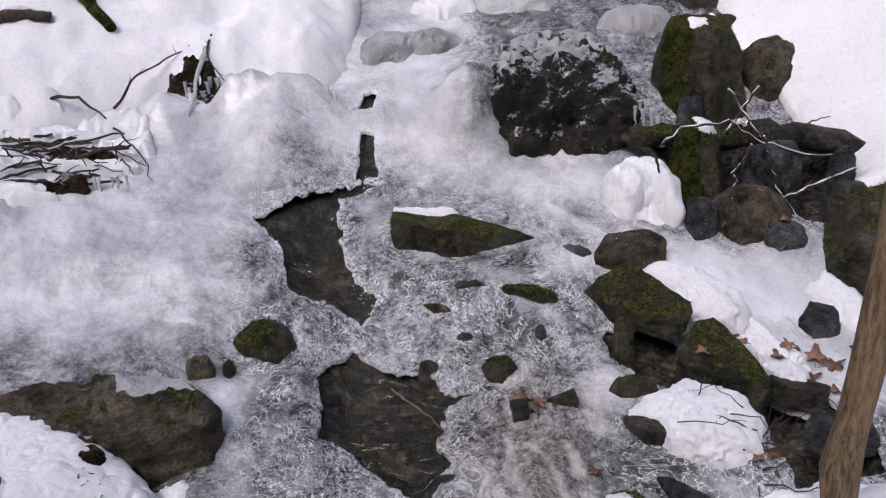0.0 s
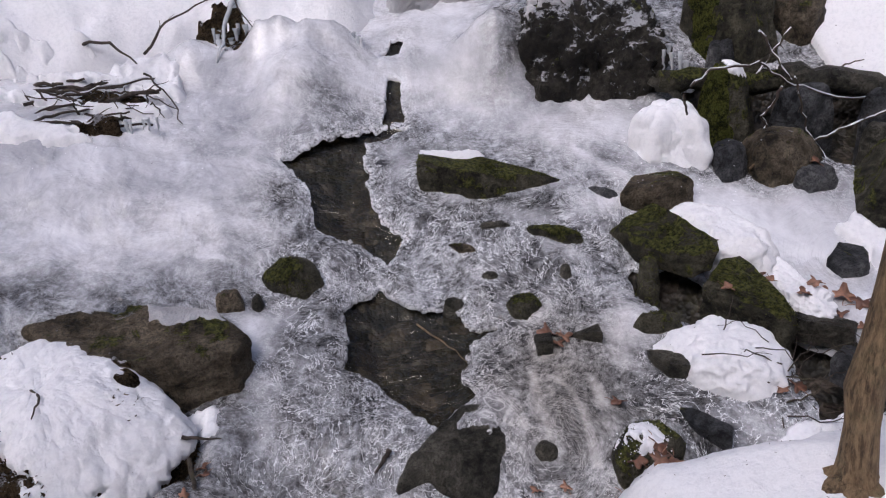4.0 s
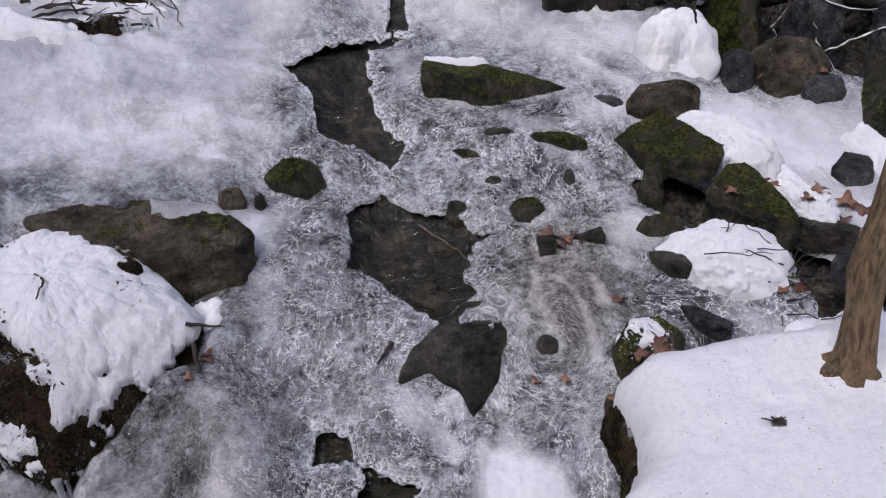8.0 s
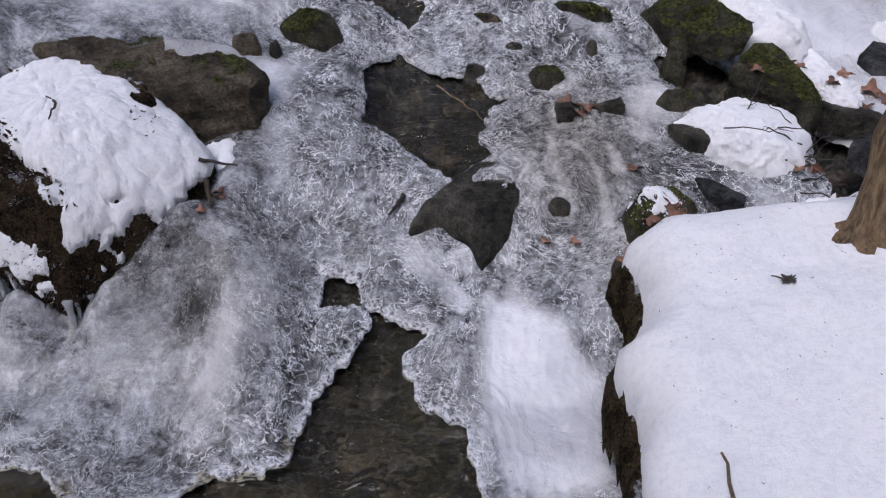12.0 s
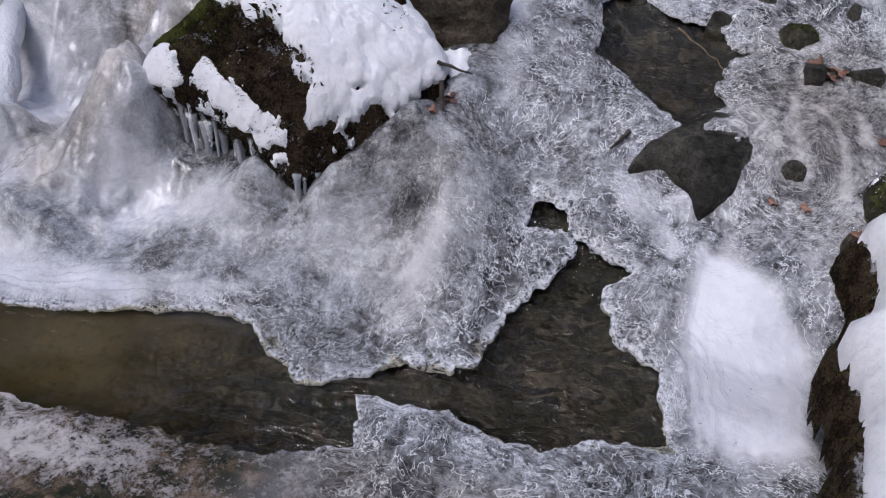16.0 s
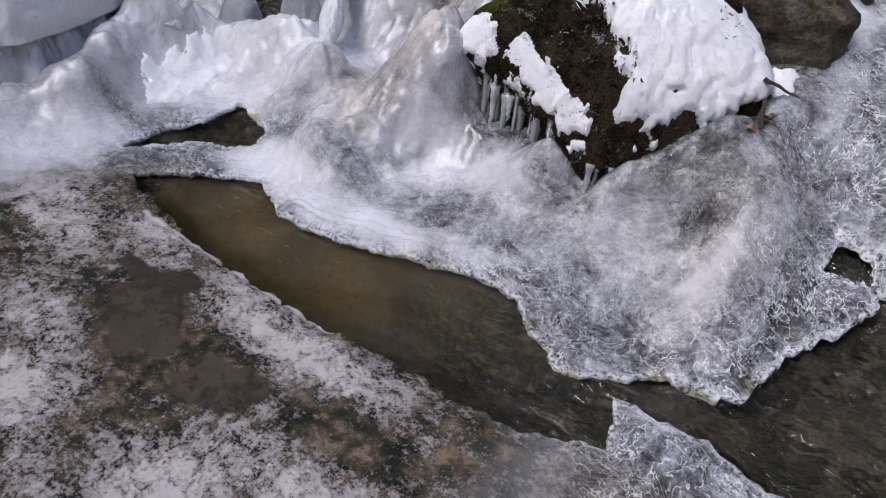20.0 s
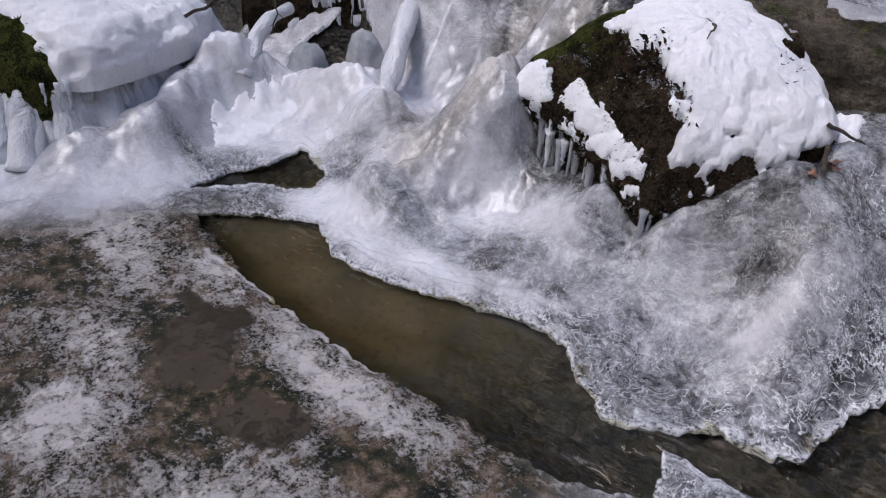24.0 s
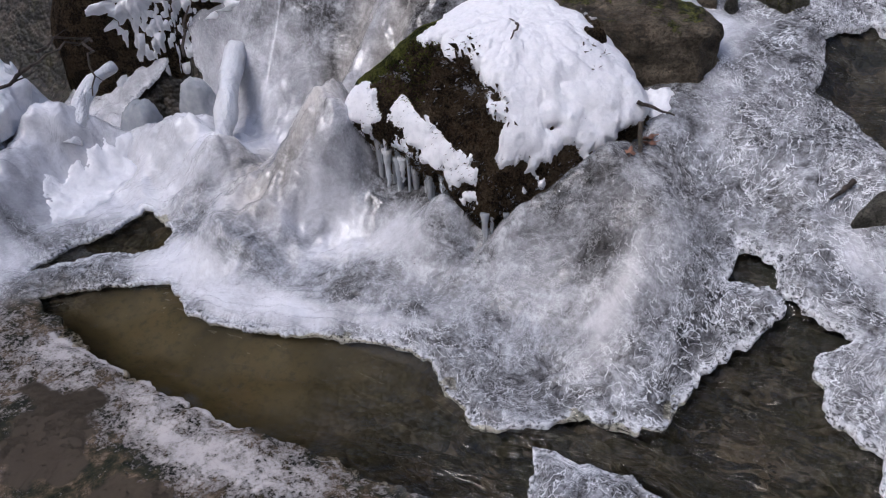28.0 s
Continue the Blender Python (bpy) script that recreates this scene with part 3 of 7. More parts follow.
def slab(name, label, outline, top, mat, lean=(0.0, 0.0), depth=0.10, rough=0.006, seed=0, bevel=0.008, shrink=0.0, group="", layers=0.006):
    """A broken block with a flat top, crisp edges and layered sides. top: height above the ice at its middle; lean: slope of the top; shrink: how far its foot is drawn in."""
    o = np.array(outline, float)
    c = o.mean(0)
    rim = []
    for a, b in zip(o, np.roll(o, -1, 0)):
        n = max(2, int(np.linalg.norm(b - a) / 0.010))
        rim += [a + (b - a) * k / n for k in range(n)]
    rim = np.array(rim)
    turns = len(rim)
    flat = float(stream(*c)) + top
    rings = [(q, 0.0) for q in np.linspace(0.12, 0.86, 12)] + [(0.93, 0.0)]
    size = np.linalg.norm(rim - c, axis=1).mean()
    inset = 1 - bevel / size
    rings += [(inset, 0.0), (1 - 0.3 * bevel / size, 0.3 * bevel), (1.0, bevel)] + [(1.0 - shrink * q, bevel + (depth - bevel) * q) for q in np.linspace(0.08, 1.0, 12)]
    verts = []
    for q, down in rings:
        p = c + (rim - c) * q
        z = flat + (p - c) @ np.array(lean) - down
        if down > 0.3 * bevel:  # ledges along the layers of the stone
            out = (rim - c) / np.linalg.norm(rim - c, axis=1)[:, None]
            p = p + out * (layers * vnoise(p[:, 0] * 3 + seed, p[:, 1] * 3, z * 90 + seed))[:, None]
        verts.append(np.column_stack([p, z]))
    verts = np.concatenate(verts + [np.array([[c[0], c[1], flat]])])
    x, y, z = verts.T
    side = np.repeat([min(1.0, d / bevel) for _, d in rings], turns).tolist() + [0.0]
    verts[:, 2] += rough * fbm(x * 9 + seed, y * 9, z * 9, 4) + 0.35 * rough * fbm(x * 45, y * 45 + seed, z * 45, 3)
    jag = 0.9 * rough * np.array(side)
    verts[:, 0] += jag * fbm(x * 22, y * 22 + seed, z * 22, 4)
    verts[:, 1] += jag * fbm(x * 22 + 7, y * 22, z * 22 + seed, 4)
    faces = []
    for k in range(len(rings) - 1):
        for j in range(turns):
            n = (j + 1) % turns
            faces.append((k * turns + j, (k + 1) * turns + j, (k + 1) * turns + n, k * turns + n))
    faces += [(len(rings) * turns, j, (j + 1) % turns) for j in range(turns)]
    faces.append(tuple((len(rings) - 1) * turns + j for j in reversed(range(turns))))
    area = sum(a[0] * b[1] - a[1] * b[0] for a, b in zip(o, np.roll(o, -1, 0)))
    if area < 0:
        faces = [f[::-1] for f in faces]
    solid(verts, faces)
    LAID[label] = (verts, faces)
    return thing(name, mesh_of(name, verts, faces, mat, 32), label, "rock", group)


def oval(cx, cy, rx, ry, turn=0.0, sides=9, uneven=0.15, seed=1):
    rnd = random.Random(seed)
    out = []
    for k in range(sides):
        a = 2 * math.pi * k / sides
        s = 1 + rnd.uniform(-uneven, uneven)
        x, y = rx * s * math.cos(a), ry * s * math.sin(a)
        out.append((cx + x * math.cos(turn) - y * math.sin(turn), cy + x * math.sin(turn) + y * math.cos(turn)))
    return out


def drape(bvh, outline, thick, cell=0.0055, ragged=0.02, lumps=0.3, soft=0.05, seed=0, freq=22.0, holes=0.0, smooth_by=3, steep=1.2, nibble=0.014):
    """A layer (snow, moss, rime) lying on whatever is below the outline."""
    o = np.array(outline)
    box = (o[:, 0].min() - ragged, o[:, 0].max() + ragged, o[:, 1].min() - ragged, o[:, 1].max() + ragged)

    def rest(x, y):
        z = np.array([top_of(bvh, px, py) for px, py in zip(x.ravel(), y.ravel())]).reshape(x.shape)
        for _ in range(smooth_by):
            q = np.pad(z, 1, mode="edge")
            z = (q[:-2, 1:-1] + q[2:, 1:-1] + q[1:-1, :-2] + q[1:-1, 2:] + 2 * z) / 6
        return z

    def field(x, y):
        f = inside(outline, x, y) + ragged * fbm(x * freq + seed, y * freq, 0.5 * seed, 5)
        f = np.minimum(f, 0.9 * f + 0.012 + nibble * fbm(x * 58 + seed, y * 58, 3.3, 4))
        z = top = rest(x, y)
        for _ in range(3):  # how far a spot lies below the ground close by: snow does not cling to a drop
            q = np.pad(top, 1, mode="edge")
            top = np.maximum.reduce([q[1:-1, 1:-1], q[:-2, 1:-1], q[2:, 1:-1], q[1:-1, :-2], q[1:-1, 2:]])
        fall = (top - z) / (3 * cell)
        f = np.minimum(f, 0.022 * (steep - fall) + 0.3 * ragged * fbm(x * 44 + seed, y * 44, 1.0, 4))
        f = np.where(fall > steep + 0.5, -1.0, f)
        if holes:
            f = np.minimum(f, 0.05 * (fbm(x * 34 + seed, y * 34, 2.2, 4) + 1.0 - holes))
        return f

    def height(x, y, f):
        z = rest(x, y)
        even = z
        for _ in range(20):
            q = np.pad(even, 1, mode="edge")
            even = (q[:-2, 1:-1] + q[2:, 1:-1] + q[1:-1, :-2] + q[1:-1, 2:]) / 4
        crest = z
        for _ in range(4):
            q = np.pad(crest, 1, mode="edge")
            crest = np.maximum.reduce([q[1:-1, 1:-1], q[:-2, 1:-1], q[2:, 1:-1], q[1:-1, :-2], q[1:-1, 2:]])
        lifted = np.maximum(np.maximum(z, even - 0.004), crest - 0.022)
        z = z + (lifted - z) * smooth(0.0, 0.02, f)
        s = np.clip(f / soft, 0, 1)
        rise = np.sqrt(1 - (1 - s) ** 2)
        return z + thick * rise * (1 + lumps * fbm(x * 14 + seed, y * 14, 1.7, 4)) + 0.009 * rise * fbm(x * 38 + seed, y * 38, 4.4, 4) + 0.002 * np.sign(f) + np.minimum(f, 0) * 0.9

    return sheet(lambda x, y: field(x, y) + 0.02, box, cell, lambda x, y, f: height(x, y, f - 0.02), lip=0.0)


LAID = {}


def shell(rock, outline, thick, seed=0, up=0.25, ragged=0.03, soft=0.04, freq=24.0, holes=0.0, cuts=1, calming=12):
    """A layer that lies on one stone and follows its shape: raised along the stone's normals inside the outline, drawn in under its surface outside."""
    v, f = LAID[rock]
    bm = bmesh.new()
    o = np.array(outline)
    lo, hi = o.min(0) - 0.08, o.max(0) + 0.08
    v = np.asarray(v)
    near = (v[:, 0] > lo[0]) & (v[:, 0] < hi[0]) & (v[:, 1] > lo[1]) & (v[:, 1] < hi[1])
    spots = [bm.verts.new(q) for q in v.tolist()]
    for q in f:
        if len(q) < 5 and near[list(q)].any():
            bm.faces.new([spots[i] for i in q])
    bmesh.ops.delete(bm, geom=[q for q in bm.verts if not q.link_faces], context="VERTS")
    if cuts:
        bmesh.ops.subdivide_edges(bm, edges=bm.edges[:], cuts=cuts, use_grid_fill=True, smooth=0.5)
    bmesh.ops.recalc_face_normals(bm, faces=bm.faces[:])
    bm.normal_update()
    bm.verts.index_update()
    p, n = np.array([q.co for q in bm.verts]), np.array([q.normal for q in bm.verts])
    if np.sum(n[:, 2] * (p[:, 2] > np.median(p[:, 2]))) < 0:
        n = -n
    pairs = np.array([[q.index for q in e.verts] for e in bm.edges])
    calm, even = p.copy(), n.copy()
    for _ in range(calming):
        for field in (calm, even):
            total, count = field * 0, np.zeros(len(p))
            for a, b in (pairs.T, pairs.T[::-1]):
                np.add.at(total, a, field[b])
                np.add.at(count, a, 1)
            field[:] = 0.3 * field + 0.7 * total / np.maximum(count, 1)[:, None]
    n = even / (np.linalg.norm(even, axis=1)[:, None] + 1e-9)
    x, y, z = p.T
    m = inside(outline, x, y) + ragged * fbm(x * freq + seed, y * freq, z * freq, 5)
    m = np.minimum(m, 0.10 * (n[:, 2] - up) + 0.6 * ragged * fbm(x * 60 + seed, y * 60, z * 60, 4))
    if holes:
        m = np.minimum(m, 0.05 * (fbm(x * 40 + seed, y * 40, z * 40, 4) + 1.0 - holes))
    s = np.clip(m / soft, 0, 1)
    rise = np.sqrt(1 - (1 - s) ** 2)
    crumbly = 1 + 0.30 * fbm(x * 10 + seed, y * 10, z * 10, 3) + 0.24 * fbm(x * 48 + seed, y * 48, z * 48, 3)
    push = np.where(m > 0, thick * rise * crumbly + 0.0015, np.maximum(0.3 * m, -0.006) - 0.001)
    way = n * 0.6 + np.array([0, 0, 0.4]) * (m > 0)[:, None] + n * 0.4 * (m <= 0)[:, None]
    p = p + (calm - p) * smooth(0.0, 0.02, m)[:, None] + way * push[:, None]
    keep = [[q.index for q in face.verts] for face in bm.faces if max(m[q.index] for q in face.verts) > -0.012]
    bm.free()
    used = np.unique([i for q in keep for i in q])
    back = {int(i): k for k, i in enumerate(used)}
    return p[used], [[back[i] for i in q] for q in keep]


def tube(points, radii, sides=8, knots=0.0, seed=0):
    pts = [Vector(p) for p in points]
    rnd = random.Random(seed)
    verts, faces = [], []
    for k, p in enumerate(pts):
        ahead = (pts[min(k + 1, len(pts) - 1)] - pts[max(k - 1, 0)]).normalized()
        side = ahead.orthogonal().normalized() if k == 0 else (side - ahead * side.dot(ahead)).normalized()
        other = ahead.cross(side)
        for j in range(sides):
            a = 2 * math.pi * j / sides
            r = radii[k] * (1 + rnd.uniform(-knots, knots))
            verts.append(p + side * (r * math.cos(a)) + other * (r * math.sin(a)))
    for k in range(len(pts) - 1):
        for j in range(sides):
            n = (j + 1) % sides
            faces.append((k * sides + j, k * sides + n, (k + 1) * sides + n, (k + 1) * sides + j))
    faces.append(tuple(range(sides - 1, -1, -1)))
    faces.append(tuple(range((len(pts) - 1) * sides, len(pts) * sides)))
    return [tuple(v) for v in verts], faces


def wander(a, b, steps, sway, seed):
    rnd = random.Random(seed)
    a, b = Vector(a), Vector(b)
    out = []
    for k in range(steps + 1):
        s = k / steps
        w = Vector((rnd.uniform(-1, 1), rnd.uniform(-1, 1), rnd.uniform(-1, 1))) * sway * math.sin(math.pi * s)
        out.append(a.lerp(b, s) + w)
    return out


def tufts(v, f, count, length, mat, parent, seed, where=lambda p, n: True, name="ragged_moss"):
    """Small curved moss blades standing on a mesh."""
    r = random.Random(seed)
    verts, faces = [], []
    pts = [Vector(q) for q in np.asarray(v).tolist()]
    tries = 0
    while len(faces) < 2 * count and tries < 12 * count:
        tries += 1
        q = f[r.randrange(len(f))]
        a, b, c = pts[q[0]], pts[q[1]], pts[q[2]]
        n = (b - a).cross(c - a)
        if n.length < 1e-9:
            continue
        n.normalize()
        s, u = r.random(), r.random()
        p = a.lerp(b, s).lerp(c, u)
        if not where(p, n):
            continue
        way = (n + Vector((r.uniform(-0.7, 0.7), r.uniform(-0.7, 0.7), r.uniform(-0.3, 0.6)))).normalized() * length * r.uniform(0.5, 1.3)
        side = way.orthogonal().normalized() * length * 0.12
        k = len(verts)
        verts += [tuple(p - side), tuple(p + side), tuple(p + way * 0.6 + side * 0.6), tuple(p + way + Vector((0, 0, -0.25 * length)))]
        faces += [(k, k + 1, k + 2), (k, k + 2, k + 3)]
    ob = part(name, mesh_of(name, verts, faces, mat), parent, "short ragged moss blades")
    ob["kind"] = "stuff"
    return ob


def pieces(v, f, least=40):
    """Splits a mesh into its connected pieces; crumbs below the least number of faces are left out."""
    v, owner = np.asarray(v), list(range(len(v)))

    def find(i):
        while owner[i] != i:
            owner[i] = owner[owner[i]]
            i = owner[i]
        return i

    for q in f:
        a = find(q[0])
        for i in q[1:]:
            owner[find(i)] = a
    groups = {}
    for q in f:
        groups.setdefault(find(q[0]), []).append(q)
    out = []
    for some in sorted(groups.values(), key=len, reverse=True):
        if len(some) >= least or not out:
            used = sorted({i for q in some for i in q})
            seat = {i: k for k, i in enumerate(used)}
            out.append((v[used], [[seat[i] for i in q] for q in some]))
    return out

# ---- the stream: bed, water and ice ----
CHANNEL = [(-0.65, 2.54), (-0.50, 2.65), (-0.37, 2.73), (-0.24, 2.73), (-0.39, 2.66), (-0.37, 2.54), (-0.37, 2.44), (-0.34, 2.37), (-0.24, 2.32),
           (-0.31, 2.25), (-0.39, 2.30), (-0.52, 2.31), (-0.55, 2.43)]
GAP = [(-0.42, 2.06), (-0.39, 2.12), (-0.33, 2.16), (-0.27, 2.11), (-0.21, 2.07), (-0.13, 2.08), (-0.09, 2.02), (-0.01, 1.99), (-0.08, 1.94), (-0.10, 1.84),
       (-0.05, 1.79), (-0.17, 1.70), (-0.25, 1.77), (-0.34, 1.85), (-0.41, 1.87)]
POOL = [(-0.47, 1.49), (-0.38, 1.49), (-0.36, 1.41), (-0.21, 1.35), (-0.27, 1.29), (-0.22, 1.21), (-0.13, 1.16), (-0.10, 1.01), (-0.32, 0.91),
        (-0.50, 0.94), (-0.68, 0.93), (-0.64, 0.81), (-0.81, 0.74), (-1.06, 0.74), (-1.24, 0.71), (-1.47, 0.72), (-1.72, 0.74), (-1.96, 0.81),
        (-1.85, 0.92), (-1.70, 1.00), (-1.57, 0.93), (-1.33, 0.97), (-1.10, 1.06), (-0.99, 1.05), (-0.81, 0.94), (-0.72, 0.96), (-0.64, 1.03),
        (-0.48, 1.07), (-0.45, 1.21), (-0.38, 1.31), (-0.33, 1.37), (-0.36, 1.40), (-0.46, 1.41)]
NOOK = [(-2.08, 0.87), (-2.07, 1.00), (-2.03, 1.10), (-2.00, 1.20), (-1.93, 1.19), (-1.85, 1.17), (-1.82, 1.08), (-1.97, 1.00)]
SPOUT = [(-0.35, 3.00), (-0.30, 3.06), (-0.26, 3.07), (-0.27, 2.99)]
RILL = [(-0.31, 2.90), (-0.27, 2.90), (-0.26, 2.76), (-0.33, 2.75)]
OPENINGS = (CHANNEL, GAP, POOL, NOOK, SPOUT, RILL)
# where no ice covers the dark ground: below the tilted block, and under the bank with the fallen wood
HOLLOW = [(0.385, 2.17), (0.50, 2.16), (0.62, 2.08), (0.60, 1.98), (0.53, 1.945), (0.44, 2.0), (0.39, 2.08)]
THICKET = [(0.70, 2.80), (1.0, 2.86), (1.30, 2.76), (1.34, 2.5), (1.16, 2.40), (1.06, 2.44), (0.90, 2.52), (0.72, 2.52)]
LITTER = [(0.70, 1.93), (0.80, 1.95), (0.95, 1.86), (0.95, 1.68), (0.74, 1.66), (0.72, 1.78)]
CLEFT = [(-2.45, 1.55), (-2.2, 1.42), (-2.05, 1.55), (-2.3, 1.75)]


def open_water(x, y):
    return np.max([inside(o, x, y) for o in OPENINGS], axis=0)


def no_ice(x, y):
    return np.max([inside(o, x, y) for o in (HOLLOW, THICKET, LITTER, CLEFT)], axis=0)


def ice_field(x, y):
    f = -np.maximum(open_water(x, y), no_ice(x, y))
    return f + 0.016 * fbm(x * 12, y * 12, 0.3, 4) + 0.010 * fbm(x * 42, y * 42, 4.1, 3)


def frozen_ripples(seed=11, grain=0.0025):
    """Fine ridges that follow the old current and the rims of the ice, as a map with its origin."""
    ox, oy = -2.5, 0.45
    gx, gy = np.arange(ox, 0.75, 0.02), np.arange(oy, 2.75, 0.02)
    X, Y = np.meshgrid(gx, gy)
    slope = stream(X, Y) + 0.25 * Y + bump(X, Y, -0.38, 1.73, 0.10, 0.10, 0.05)
    edge = ice_field(X, Y)
    hy, hx = np.gradient(slope, 0.02)
    ey, ex = np.gradient(edge, 0.02)
    hug = np.exp(-np.maximum(edge, 0) / 0.05)
    vx, vy = -hx * (1 - hug) + 0.5 * hug * ey, -hy * (1 - hug) - 0.5 * hug * ex
    size = np.hypot(vx, vy) + 1e-6
    vx, vy = vx / size, vy / size
    r = np.random.RandomState(seed)
    n = 30000
    p = np.column_stack([r.uniform(-2.3, 0.6, n), r.uniform(0.6, 2.55, n)])
    p[: n // 2] = np.column_stack([r.uniform(-0.75, 0.4, n // 2), r.uniform(1.25, 2.4, n // 2)])
    life, strength = r.uniform(8, 34, n), r.uniform(0.25, 1.0, n) ** 1.5
    out = np.zeros((int(2.3 / grain) + 8, int(3.25 / grain) + 8), np.float32)
    for k in range(34):
        p, life, strength = p[life > k], life[life > k], strength[life > k]
        i, j = np.clip(((p[:, 0] - ox) / 0.02).astype(int), 0, len(gx) - 1), np.clip(((p[:, 1] - oy) / 0.02).astype(int), 0, len(gy) - 1)
        a = np.arctan2(vy[j, i], vx[j, i]) + 1.3 * fbm(p[:, 0] * 13, p[:, 1] * 13, 2.2, 2)
        p = p + 0.0024 * np.column_stack([np.cos(a), np.sin(a)])
        c, w = ((p[:, 0] - ox) / grain).astype(int), ((p[:, 1] - oy) / grain).astype(int)
        ok = (c > 1) & (w > 1) & (c < out.shape[1] - 2) & (w < out.shape[0] - 2)
        np.maximum.at(out, (w[ok], c[ok]), (strength * np.sin(math.pi * np.minimum((k + 1) / life, 1.0)))[ok])
    soft = out * 0.36
    for dx, dy, share in ((1, 0, 0.13), (-1, 0, 0.13), (0, 1, 0.13), (0, -1, 0.13), (1, 1, 0.06), (-1, 1, 0.06), (1, -1, 0.06), (-1, -1, 0.06)):
        soft += share * np.roll(np.roll(out, dx, 1), dy, 0)
    return soft, ox, oy, grain


RIPPLES = frozen_ripples()


def rippled(x, y):
    """The height of the frozen ripples, about 0 to 1."""
    out, ox, oy, grain = RIPPLES
    u, v = np.clip((x - ox) / grain, 0, out.shape[1] - 2.01), np.clip((y - oy) / grain, 0, out.shape[0] - 2.01)
    i, j = u.astype(int), v.astype(int)
    a, b = u - i, v - j
    return ((out[j, i] * (1 - a) + out[j, i + 1] * a) * (1 - b) + (out[j + 1, i] * (1 - a) + out[j + 1, i + 1] * a) * b)


# ice that has built up: x, y, height, spread
SWELLS = ((-1.54, 1.47, 0.12, 0.12), (-1.43, 1.40, 0.08, 0.08), (-1.09, 1.33, 0.09, 0.065), (0.10, 2.87, 0.10, 0.10), (0.16, 3.02, 0.08, 0.10), (-0.86, 1.39, 0.10, 0.07), (-0.77, 1.46, 0.12, 0.07), (-0.93, 1.345, 0.06, 0.05), (-2.02, 1.46, 0.10, 0.10), (-2.16, 1.42, 0.08, 0.09), (-2.36, 1.06, 0.10, 0.09), (-2.42, 1.24, 0.12, 0.10), (-2.30, 0.90, 0.05, 0.08),
          (-1.84, 1.37, 0.14, 0.10), (-2.33, 1.30, 0.11, 0.10), (-2.33, 0.95, 0.09, 0.13), (-2.38, 0.75, 0.06, 0.10), (-2.44, 1.15, 0.08, 0.10), (-2.42, 0.72, 0.03, 0.08),
          (-0.60, 2.81, 0.07, 0.16), (-0.76, 2.97, 0.09, 0.06), (-0.68, 2.98, 0.08, 0.05), (-0.58, 2.98, 0.09, 0.06), (-0.48, 3.0, 0.08, 0.06), (-1.0, 2.92, 0.06, 0.08))


def ice_height(x, y, f):
    z = stream(x, y) + 0.012 * fbm(x * 5, y * 5, 0.7, 3) + 0.006 * fbm(x * 22, y * 16, 2.1, 4)
    ridges = 1 - np.abs(fbm(x * 15, y * 9, 6.1, 3))
    z = z + 0.005 * (ridges - 0.7) * smooth(2.5, 2.1, y) * smooth(-1.0, -0.5, x)
    steps = np.sin(np.clip(f, 0, 0.2) * 230 + 3 * fbm(x * 9, y * 9, 1.4, 3))
    z = z + 0.0022 * steps * smooth(0.2, 0.03, f) * smooth(1.5, 1.2, y) * smooth(0.86, 0.95, y + 0.25 * smooth(-0.7, -0.3, x))
    for cx, cy, tall, spread in SWELLS:
        z = z + tall * np.exp(-((x - cx) ** 2 + (y - cy) ** 2) / spread ** 2) * (1 + 0.22 * fbm(x * 14, y * 14, 3.7, 4))
    knobs = smooth(-1.2, -1.35, x) * smooth(1.1, 1.25, y) * smooth(2.0, 1.85, y)
    z = z + knobs * (0.016 * fbm(x * 20, y * 20, 5.2, 4) - 0.02 * np.abs(fbm(x * 11, y * 11, 8.2, 3))) + 0.0022 * rippled(x, y)
    return z + 0.003 - 0.012 * smooth(0.045, 0.0, f)


